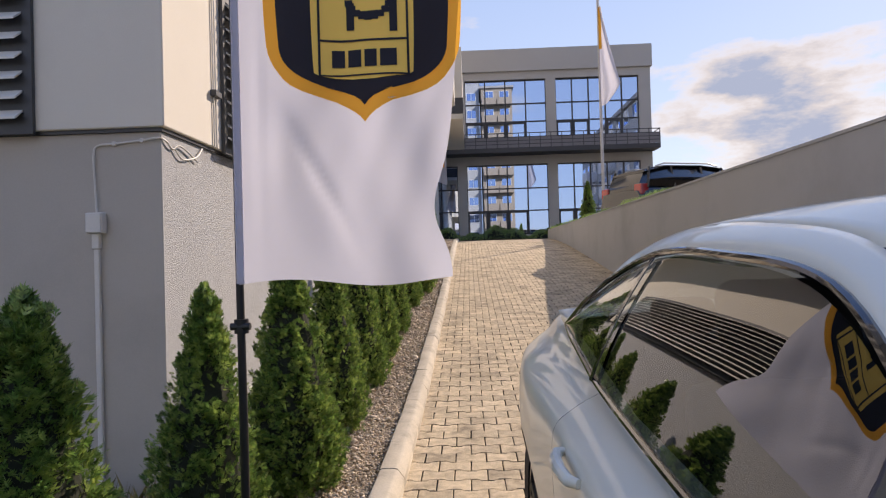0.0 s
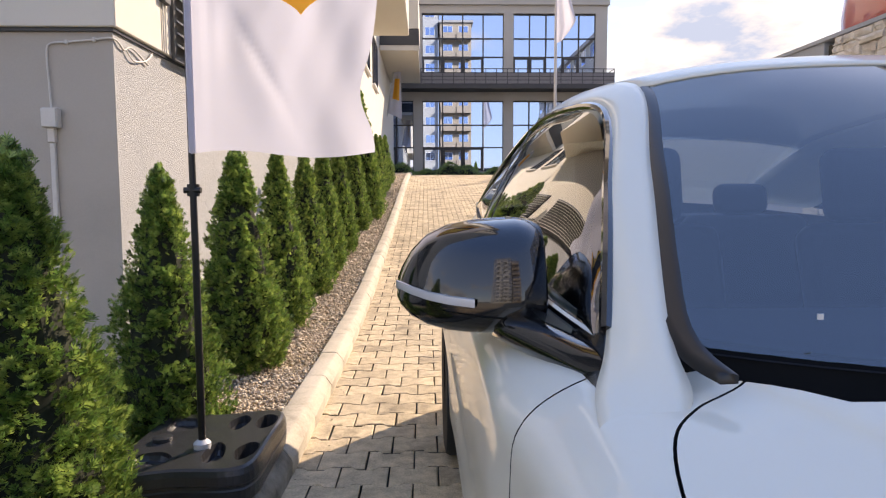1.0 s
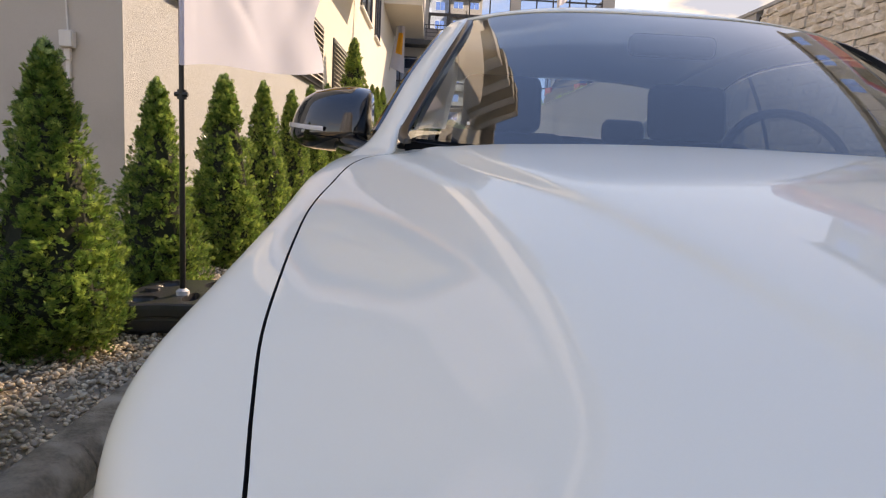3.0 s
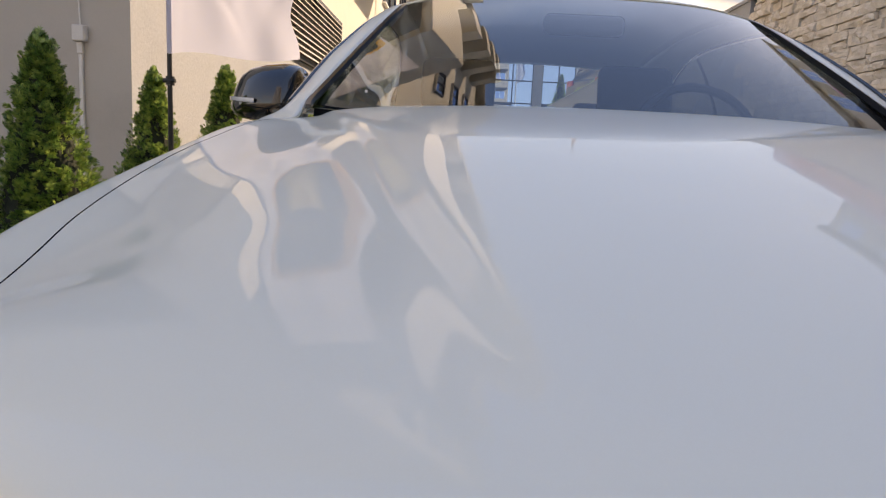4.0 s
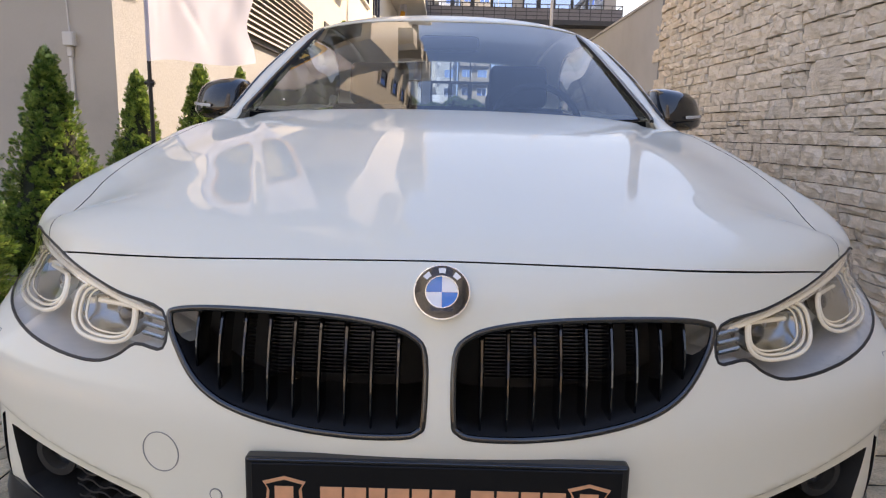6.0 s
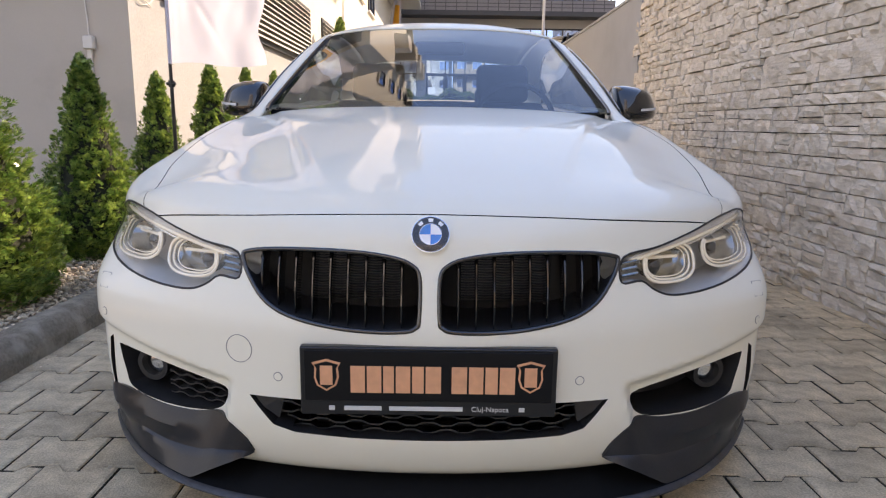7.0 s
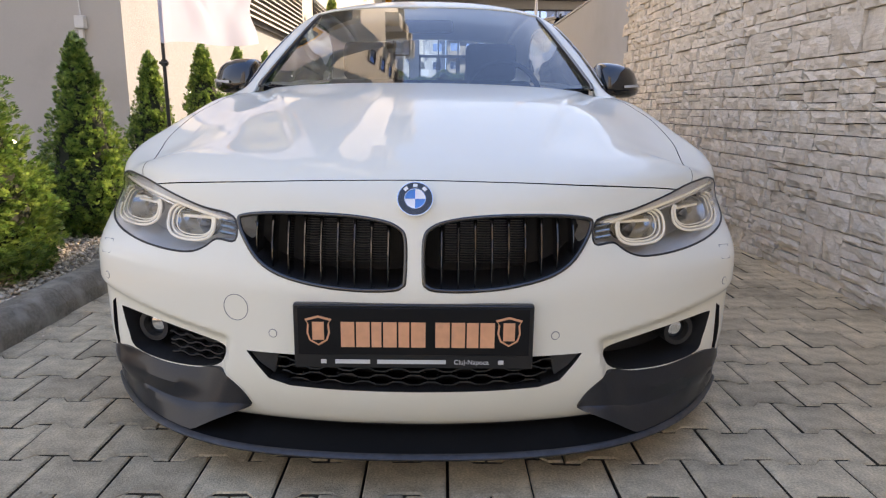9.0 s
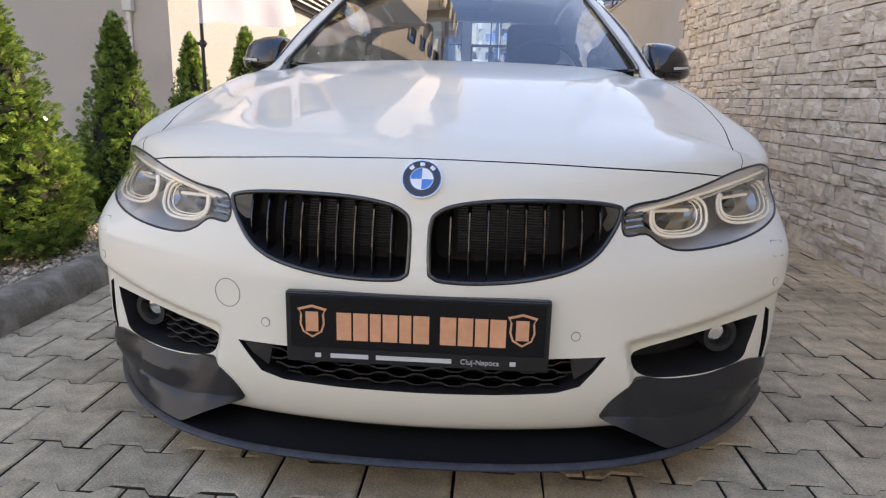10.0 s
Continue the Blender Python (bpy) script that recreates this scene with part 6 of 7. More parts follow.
for q in ((-78, 80, 82, 85), (-78, 80, 144, 148), (-80, -76, 82, 330), (78, 82, 82, 330)):
    bar(*q)
for q in ((-57, -34), (-28, -4), (2, 24), (30, 60)):
    bar(q[0], q[1], 98, 129)
for q in ((-30, -16, 165, 215), (48, 62, 160, 215), (-20, 30, 190, 199)):
    bar(*q)
for k in range(10):
    a0 = 3.5 + 2.6 * k / 9
    bar(12 + 40 * math.cos(a0) - 7, 12 + 40 * math.cos(a0) + 7, 228 + 40 * math.sin(a0) - 6, 228 + 40 * math.sin(a0) + 6)
bm = bmesh.new()
add_tube(bm, [(-1.772, 3.10, 0.23), (-1.772, 3.10, 0.9), (-1.771, 3.09, 1.4), (-1.770, 3.075, 3.6)], [0.0135, 0.0125, 0.011, 0.008], 12)
part("pole", bm, M_POLE, flag, smooth=True)
bm = bmesh.new()
add_tube(bm, [(-1.772, 3.10, 1.118), (-1.772, 3.10, 1.16)], 0.021, 12)
add_tube(bm, [(-1.80, 3.09, 1.139), (-1.742, 3.09, 1.139)], 0.011, 10)
part("clamp", bm, M_POLE, flag, smooth=True)
bm = bmesh.new()
add_tube(bm, [(-1.772, 3.10, 0.215), (-1.772, 3.10, 0.238), (-1.772, 3.10, 0.25)], [0.03, 0.03, 0.016], 14)
part("socket", bm, M_STEEL, flag, "grey metal socket", smooth=True)

tank = thing("ballast_tank", "black moulded plastic flag base lying on gravel and kerb", "flag base")
bm = bmesh.new()
shape = smooth_loop([(-2.055, 2.93, 0), (-2.06, 3.18, 0), (-2.05, 3.44, 0), (-1.98, 3.50, 0), (-1.80, 3.475, 0), (-1.62, 3.50, 0), (-1.545, 3.44, 0), (-1.54, 3.18, 0), (-1.545, 2.94, 0), (-1.62, 2.88, 0), (-1.80, 2.90, 0), (-1.98, 2.88, 0)], 5)
cen = Vector((-1.80, 3.19, 0))
rows = []
for z, k in ((0.085, 0.96), (0.10, 0.99), (0.145, 1.0), (0.15, 0.985), (0.16, 0.985), (0.165, 1.0), (0.195, 0.99), (0.212, 0.965), (0.218, 0.93), (0.218, 0.5), (0.22, 0.1)):
    rows.append([bm.verts.new(cen + (p - cen) * k + Vector((0, 0, z + 0.012 * ((p.x - cen.x) * k / 0.26)))) for p in shape])
grid_faces(bm, rows, closed=True)
bm.faces.new(rows[0][::-1])
bm.faces.new(rows[-1])
tank_shell = obj("shell", bm, M_TANK)


def dish(points, z0, z1, wide=1.0):
    bm = bmesh.new()
    loop = smooth_loop([(x, y, 0) for x, y in points], 4)
    c = sum(loop, Vector()) / len(loop)
    rings = [[bm.verts.new(c + (p - c) * k + Vector((0, 0, z))) for p in loop] for z, k in ((z1, 1.15), (z0 + 0.015, 0.95), (z0, 0.8))]
    grid_faces(bm, rings, closed=True)
    bm.faces.new(rings[0])
    bm.faces.new(rings[-1][::-1])
    return bm


carve(tank_shell, [(dish(p, z, 0.30), M_TANK) for p, z in (
    ([(-1.61, 2.97), (-1.57, 3.02), (-1.57, 3.10), (-1.61, 3.12), (-1.64, 3.05)], 0.13),
    ([(-1.61, 3.27), (-1.57, 3.30), (-1.57, 3.39), (-1.62, 3.42), (-1.64, 3.34)], 0.13),
    ([(-1.72, 2.96), (-1.67, 2.99), (-1.69, 3.10), (-1.73, 3.14), (-1.75, 3.03)], 0.178),
    ([(-1.73, 3.28), (-1.69, 3.27), (-1.67, 3.37), (-1.71, 3.43), (-1.75, 3.36)], 0.178),
    ([(-1.98, 2.98), (-1.90, 2.95), (-1.85, 3.02), (-1.91, 3.08), (-1.99, 3.06)], 0.185),
    ([(-1.98, 3.30), (-1.90, 3.28), (-1.85, 3.36), (-1.91, 3.43), (-1.99, 3.42)], 0.185))])
for p in tank_shell.data.polygons:
    p.use_smooth = False
tank_shell.parent = tank
bm = bmesh.new()
add_tube(bm, [(-1.95, 3.19, 0.208), (-1.95, 3.19, 0.226), (-1.95, 3.19, 0.229)], [0.035, 0.035, 0.028], 16)
part("filler_cap", bm, M_TANK, tank, smooth=True)

# ---- fittings on the house ----
hx = HOUSE_Y - 0.002
jbox = thing("junction_box", "pale plastic junction box on the grey house wall", "junction box")
part("body", box(-3.09, -3.00, hx - 0.05, hx, 1.50, 1.61, 0.008, 2), M_BOXGREY, jbox)
part("lid", box(-3.086, -3.004, hx - 0.058, hx - 0.0505, 1.504, 1.606, 0.003), M_BOXGREY, jbox)
conduit = thing("conduit", "grey cable conduit running down the house wall", "conduit")
bm = bmesh.new()
add_box(bm, -3.064, -3.036, hx - 0.024, hx, 0.10, 1.42, 0.004)
part("duct", bm, M_BOXGREY, conduit)
part("sleeve", box(-3.070, -3.030, hx - 0.032, hx, 1.42, 1.499, 0.004), M_BOXGREY, conduit)
cable = thing("cable", "thin pale cable clipped to the wall and round the corner", "cable")
bm = bmesh.new()
run = smooth_loop([(-3.045, hx - 0.02, 1.61), (-3.055, hx - 0.012, 1.75), (-3.062, hx - 0.008, 1.92), (-3.035, hx - 0.008, 1.965), (-2.95, hx - 0.008, 1.972), (-2.80, hx - 0.008, 1.985), (-2.715, hx - 0.010, 1.995), (-2.688, hx + 0.03, 1.985), (-2.687, hx + 0.10, 1.955), (-2.685, hx + 0.2, 1.985), (-2.685, hx + 0.42, 1.93)], 6, False)
add_tube(bm, run, 0.0055, 8)
part("run", bm, M_BOXGREY, cable, smooth=True)
bm = bmesh.new()
add_tube(bm, smooth_loop([(-2.686, hx + 0.12, 1.965), (-2.684, hx + 0.22, 1.915), (-2.684, hx + 0.40, 1.955), (-2.69, hx + 0.5, 2.02)], 6, False), 0.0045, 8)
part("loose_end", bm, M_BOXGREY, cable, smooth=True)
for p in ((-2.80, 1.985), (-2.95, 1.972)):
    part("clip", box(p[0] - 0.009, p[0] + 0.009, hx - 0.016, hx, p[1] - 0.012, p[1] + 0.012, 0.003), M_BOXGREY, cable)
bm = bmesh.new()
for d, r in ((0.0, 0.006), (0.035, 0.006)):
    add_tube(bm, [(HOUSE_X + 0.044, 5.16 + d, 2.05), (HOUSE_X + 0.044, 5.16 + d, 5.0)], r, 8)
part("riser", bm, M_BOXGREY, cable)
part("bracket", box(HOUSE_X + 0.037, HOUSE_X + 0.075, 5.12, 5.22, 2.36, 2.40, 0.004), M_DARK, cable)

# ---- upper level beside and beyond the wall ----
def parked(name, label, paint, length, width, height, where, turn):
    """A parked car: shaped body, glasshouse with pillars, bumpers, lamps and wheels. Nose towards -y."""
    ob = thing(name, label, "car")
    L, W, H = length, width / 2, height
    def loft(stations):
        """Sections along the length: y, half width low, half width high, z low, z high."""
        bm = bmesh.new()
        rows = []
        for y, wl, wh, z0, z1 in stations:
            r = min(0.10, (z1 - z0) * 0.3)
            half = [(wl * 0.9, z0), (wl, z0 + r), (wl * 1.02, (z0 + z1) / 2), (wh, z1 - r), (wh - r * 0.6, z1 - r * 0.2), (wh * 0.5, z1 + 0.012), (0, z1 + 0.018)]
            rows.append([bm.verts.new((x, y, z)) for x, z in half] + [bm.verts.new((-x, y, z)) for x, z in half[-2::-1]])
        grid_faces(bm, rows, closed=True)
        bm.faces.new(rows[0])
        bm.faces.new(rows[-1][::-1])
        return bm
    belt = H * 0.60
    ybl = [(-0.5, 0.80, 0.70, 0.32, belt * 0.70), (-0.47, 0.92, 0.84, 0.26, belt * 0.76), (-0.36, 0.99, 0.92, 0.22, belt * 0.90), (-0.22, 1.0, 0.93, 0.20, belt), (0.1, 1.0, 0.94, 0.20, belt * 1.02), (0.36, 1.0, 0.93, 0.22, belt * 1.05), (0.46, 0.95, 0.90, 0.26, belt * 1.04), (0.5, 0.86, 0.82, 0.34, belt * 0.98)]
    part("body", loft([(y * L, a * W, b * W, z0, z1) for y, a, b, z0, z1 in ybl]), paint, ob, smooth=True, sharp=40)
    part("glasshouse", loft([(y * L, a * W, b * W, belt * 0.99, z) for y, a, b, z in ((-0.23, 0.86, 0.80, belt * 1.04), (-0.10, 0.87, 0.70, H * 0.95), (0.05, 0.88, 0.70, H * 0.985), (0.30, 0.88, 0.70, H * 0.975), (0.43, 0.85, 0.68, H * 0.90), (0.485, 0.82, 0.74, belt * 1.10))]), M_GLOSSBLACK, ob, smooth=True, sharp=40)
    part("roof", loft([(y * L, 0.70 * W, 0.66 * W, z0, z1) for y, z0, z1 in ((-0.09, H * 0.935, H * 0.965), (0.05, H * 0.965, H * 1.0), (0.30, H * 0.955, H * 0.99), (0.44, H * 0.87, H * 0.905))]), paint, ob, smooth=True, sharp=40)
    for s in (-1, 1):
        for y in (-0.16, 0.07, 0.27, 0.45):
            bm = bmesh.new()
            lean = 0.09 if y < 0 else -0.035 if y > 0.4 else 0.0
            add_tube(bm, [(s * W * 0.885, y * L, belt * 1.03), (s * W * 0.735, (y + lean) * L, H * 0.955)], [0.035, 0.03], 6)
            part("pillar", bm, paint, ob)
        for y, z in ((-0.31, 0.31), (0.30, 0.31)):
            wheel = new("wheel")
            wheel.parent = ob
            bm = bmesh.new()
            bmesh.ops.create_cone(bm, cap_ends=True, segments=28, radius1=0.33, radius2=0.33, depth=0.2)
            bmesh.ops.bevel(bm, geom=[e for e in bm.edges if e.calc_face_angle(0) > 1], offset=0.03, segments=2, affect="EDGES")
            bmesh.ops.transform(bm, matrix=pose(s * (W - 0.07), y * L, 0.33, 0, 90, 0), verts=bm.verts)
            part("tyre", bm, M_TYRE, wheel, smooth=True)
            bm = bmesh.new()
            bmesh.ops.create_cone(bm, cap_ends=True, segments=20, radius1=0.21, radius2=0.19, depth=0.03)
            bmesh.ops.transform(bm, matrix=pose(s * (W + 0.04), y * L, 0.33, 0, 90 * s, 0), verts=bm.verts)
            part("rim", bm, M_ALLOY, wheel)
        part("tail_lamp", box(s * W * 0.74 - 0.14, s * W * 0.74 + 0.16, L * 0.44, L * 0.494, belt * 0.86, belt * 1.14, 0.03, 2), mat("red lamp", (0.45, 0.012, 0.01), 0.2, coat=1.0), ob)
        bm = bmesh.new()
        add_tube(bm, [(s * W * 0.66, -0.06 * L, H * 0.985), (s * W * 0.66, 0.0, H * 1.025), (s * W * 0.66, 0.30 * L, H * 1.02), (s * W * 0.66, 0.36 * L, H * 0.97)], 0.018, 6)
        part("roof_rail", bm, M_STEEL, ob)
        part("headlamp", box(s * W * 0.62 - 0.14, s * W * 0.62 + 0.14, -L * 0.496, -L * 0.45, belt * 0.56, belt * 0.70, 0.02), M_CHROME, ob)
    ob.matrix_world = pose(*where, 0, 0, turn)
    return ob


def delivery_van(paint, length, width, height, where):
    """A tall closed van: body, windscreen, side, rear and door panes, lamps, bumpers and wheels. Nose towards -y."""
    ob = thing("van", "tall red delivery van parked on the upper level", "van")
    L, W = length, width / 2
    stations = [(-0.5, 0.80, 0.70, 0.36, 0.86), (-0.485, 0.92, 0.82, 0.28, 0.98), (-0.42, 0.99, 0.90, 0.22, 1.10), (-0.345, 1.0, 0.91, 0.20, 1.22), (-0.27, 1.0, 0.89, 0.20, 1.72), (-0.21, 1.0, 0.89, 0.20, 2.0), (-0.1, 1.0, 0.90, 0.20, height), (0.3, 1.0, 0.90, 0.20, height), (0.46, 1.0, 0.89, 0.22, height - 0.03), (0.488, 0.97, 0.86, 0.26, height - 0.10), (0.5, 0.90, 0.80, 0.34, height - 0.25)]
    bm = bmesh.new()
    rows = []
    for y, wl, wh, z0, z1 in stations:
        r = min(0.16, (z1 - z0) * 0.28)
        half = [(wl * 0.9, z0), (wl, z0 + r), (wl * 1.01, (z0 + z1) / 2), (wh * 1.03, z1 - r), (wh * 0.96, z1 - r * 0.35), (wh * 0.8, z1 - r * 0.05), (wh * 0.4, z1), (0, z1 + 0.006)]
        rows.append([bm.verts.new((x * W, y * L, z)) for x, z in half] + [bm.verts.new((-x * W, y * L, z)) for x, z in half[-2::-1]])
    grid_faces(bm, rows, closed=True)
    bm.faces.new(rows[0])
    bm.faces.new(rows[-1][::-1])
    part("body", bm, paint, ob, smooth=True, sharp=50)
    bm = bmesh.new()
    grid_faces(bm, [[bm.verts.new((x * W * k, y * L - 0.012, z + 0.012)) for x in (-1, -0.5, 0, 0.5, 1)] for y, z, k in ((-0.33, 1.27, 0.80), (-0.275, 1.66, 0.77), (-0.225, 1.93, 0.72))])
    part("windscreen", bm, M_GLOSSBLACK, ob)
    for s in (-1, 1):
        part("side_window", add_prism(bmesh.new(), [(-0.30 * L, 1.22), (-0.12 * L, 1.24), (-0.12 * L, 1.72), (-0.21 * L, 1.72)], "x", s * W * 0.985 - 0.02, s * W * 0.985 + 0.012), M_GLOSSBLACK, ob)
        part("rear_window", box(s * W * 0.42 - 0.24, s * W * 0.42 + 0.24, L * 0.488, L * 0.5 + 0.008, 1.20, 1.66, 0.01), M_GLOSSBLACK, ob)
        part("tail_lamp", box(s * W * 0.80 - 0.05, s * W * 0.80 + 0.05, L * 0.49, L * 0.5 + 0.01, 0.80, 1.12, 0.01), mat("red lamp", (0.35, 0.01, 0.01), 0.2, coat=1.0), ob)
        part("headlamp", box(s * W * 0.62 - 0.14, s * W * 0.62 + 0.14, -L * 0.5, -L * 0.46, 0.70, 0.86, 0.02), M_CHROME, ob)
        for y in (-0.32, 0.28):
            wheel = new("wheel")
            wheel.parent = ob
            bm = bmesh.new()
            bmesh.ops.create_cone(bm, cap_ends=True, segments=28, radius1=0.33, radius2=0.33, depth=0.2)
            bmesh.ops.transform(bm, matrix=pose(s * (W - 0.06), y * L, 0.33, 0, 90, 0), verts=bm.verts)
            part("tyre", bm, M_TYRE, wheel, smooth=True)
            bm = bmesh.new()
            bmesh.ops.create_cone(bm, cap_ends=True, segments=20, radius1=0.21, radius2=0.19, depth=0.03)
            bmesh.ops.transform(bm, matrix=pose(s * (W + 0.05), y * L, 0.33, 0, 90 * s, 0), verts=bm.verts)
            part("rim", bm, M_ALLOY, wheel)
    for y0, y1 in ((-0.515, -0.47), (0.47, 0.515)):
        part("bumper", box(-W * 0.92, W * 0.92, y0 * L, y1 * L, 0.26, 0.52, 0.04, 2), M_PLASTIC, ob)
    ob.matrix_world = pose(*where)
    return ob


M_RED = mat("red van paint", (0.42, 0.05, 0.05), 0.3, vary=0.05, coat=1.0)
M_BLACKPAINT = mat("black car paint", (0.012, 0.013, 0.016), 0.25, vary=0.05, coat=1.0)
delivery_van(M_RED, 4.6, 1.92, 1.95, (4.46, 5.60, 1.955))
parked("parked_car", "black off-road car parked on the upper level", M_BLACKPAINT, 4.6, 1.92, 1.62, (4.95, 18.9, 1.90), 112)

cypress = thing("cypress", "narrow dark green cypress at the end of the wall", "shrub")
cypress.matrix_world = Matrix.Translation((3.15, 24.3, 1.96)) @ Matrix.Diagonal((1.35, 1.35, 1.7, 1))
for me, name in zip(THUJAS[1], ("crown", "inner_foliage", "trunk")):
    new(name, me).parent = cypress

flagpole = thing("flagpole", "tall pale steel flagpole with a limp white flag", "flagpole")
bm = bmesh.new()
add_tube(bm, [(3.75, 24.5, 1.9), (3.75, 24.5, 11.5)], [0.06, 0.04], 12)
part("pole", bm, M_STEEL, flagpole, smooth=True)
part("foot_plate", box(3.6, 3.9, 24.35, 24.65, 1.95, 1.975, 0.005), M_STEEL, flagpole)
bm = bmesh.new()
rows = []
for j in range(31):
    v = j / 30
    w = 0.12 + 0.75 * (1 - v) ** 1.1 * (0.35 + 0.65 * min(1, v / 0.16))
    rows.append([bm.verts.new((3.73 + (w * i / 16 if v > 0.02 else w * i / 16), 24.45 - 0.10 * math.sin(9 * i / 16 + 3 * v) * (i / 16), 6.55 + 3.6 * v + 0.28 * (1 - v) * (i / 16) ** 2)) for i in range(17)])
grid_faces(bm, rows)
part("flag_cloth", bm, M_CLOTH, flagpole, "white cloth with an orange edge", smooth=True, sharp=180)
bm = bmesh.new()
rows = [[bm.verts.new((3.735 + 0.10 * i / 4, 24.43, 8.6 + 1.5 * j / 8)) for i in range(5)] for j in range(9)]
grid_faces(bm, rows)
part("orange_band", bm, M_FLAGGOLD, flagpole)

wall_flag = thing("wall_flag", "white and orange flag on a slanting pole by the house", "flag")
bm = bmesh.new()
add_tube(bm, [(-2.66, 30.0, 4.6), (-2.3, 29.9, 6.9)], 0.025, 8)
part("pole", bm, M_STEEL, wall_flag)
bm = bmesh.new()
rows = []
for j in range(21):
    v = j / 20
    rows.append([bm.verts.new((-2.62 + 0.33 * v + (0.62 - 0.35 * v) * i / 10, 29.88 + 0.05 * math.sin(8 * i / 10), 4.75 + 1.9 * v - 0.25 * (1 - v) * i / 10)) for i in range(11)])
grid_faces(bm, rows)
part("flag_cloth", bm, M_CLOTH, wall_flag, smooth=True, sharp=180)
bm = bmesh.new()
rows = []
for j in range(9):
    v = 0.35 + 0.45 * j / 8
    rows.append([bm.verts.new((-2.62 + 0.33 * v + (0.62 - 0.35 * v) * i / 10, 29.86 + 0.05 * math.sin(8 * i / 10), 4.75 + 1.9 * v - 0.25 * (1 - v) * i / 10)) for i in range(2, 9)])
grid_faces(bm, rows)
part("emblem", bm, M_FLAGGOLD, wall_flag, "orange emblem")

# juniper hedge before the far building
rs = random.Random(9)
V, F = [], []
for i in range(9000):
    x = rs.uniform(-3.2, 5.4)
    top = 0.62 + 0.22 * math.sin(1.9 * x + 0.4) + 0.12 * math.sin(5.1 * x)
    h = top * (1 - rs.random() ** 1.7)
    y = 36.9 + rs.gauss(0, 0.42) * (1.1 - h / 1.2)
    a, b, L = rs.uniform(0, 6.28), rs.uniform(0.1, 1.1), rs.uniform(0.08, 0.2)
    d = Vector((math.cos(a) * math.cos(b), math.sin(a) * math.cos(b), math.sin(b)))
    s = d.orthogonal().normalized() * 0.02
    p = Vector((x, y, 2.0 + h))
    k = len(V)
    V += [tuple(p - s), tuple(p + d * L), tuple(p + s)]
    F.append((k, k + 1, k + 2))
hedge = thing("hedge", "low dark juniper hedge before the glazed building", "hedge")
from_lists("foliage", V, F, M_THUJA, hedge)
# dark filling under the sprays, the hedge's inner shade as colour
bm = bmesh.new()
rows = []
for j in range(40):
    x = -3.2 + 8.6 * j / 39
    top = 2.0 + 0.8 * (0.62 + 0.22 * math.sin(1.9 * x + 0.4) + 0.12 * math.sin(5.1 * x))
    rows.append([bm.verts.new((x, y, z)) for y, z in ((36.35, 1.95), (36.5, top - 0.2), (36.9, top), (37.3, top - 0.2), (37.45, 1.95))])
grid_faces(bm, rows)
part("inner_foliage", bm, M_THUJASHADE, hedge)

# green fringe on top of the wall
V, F = [], []
for i in range(5200):
    y = rs.uniform(11.0, 27.0)
    x = WALL_X + rs.uniform(0.06, 0.5)
    h = rs.uniform(0.03, 0.11) * (1.0 + 0.6 * math.sin(2.1 * y) * math.sin(0.7 * y))
    a, b = rs.uniform(0, 6.28), rs.uniform(0.02, 0.09)
    k = len(V)
    z = WALL_TOP - 0.25 if x > WALL_X + 0.34 else WALL_TOP + 0.02
    if x > WALL_X + 0.34:
        h += 0.24
    V += [(x - 0.008, y, z), (x + 0.008, y, z), (x + math.cos(a) * b, y + math.sin(a) * b, z + h)]
    F.append((k, k + 1, k + 2))
tagged(from_lists("grass", V, F, M_WEED), "low green fringe along the top of the wall", "grass", kind="stuff")

# drive's end kerb and the road before the far building
tagged(obj("road", box(-14, 30, 28.3, 36.2, 1.90, 1.985), M_ASPHALT), "dark asphalt road before the far building", "road", kind="structure")

# ---- apartment houses behind the viewer, seen in the glazing ----
M_BEIGE = mat("beige plaster", (0.46, 0.38, 0.29), 0.85, vary=0.06, scale=0.5, fine=20)
M_PALEGREY = mat("pale plaster", (0.52, 0.52, 0.50), 0.85, vary=0.06, scale=0.5, fine=20)


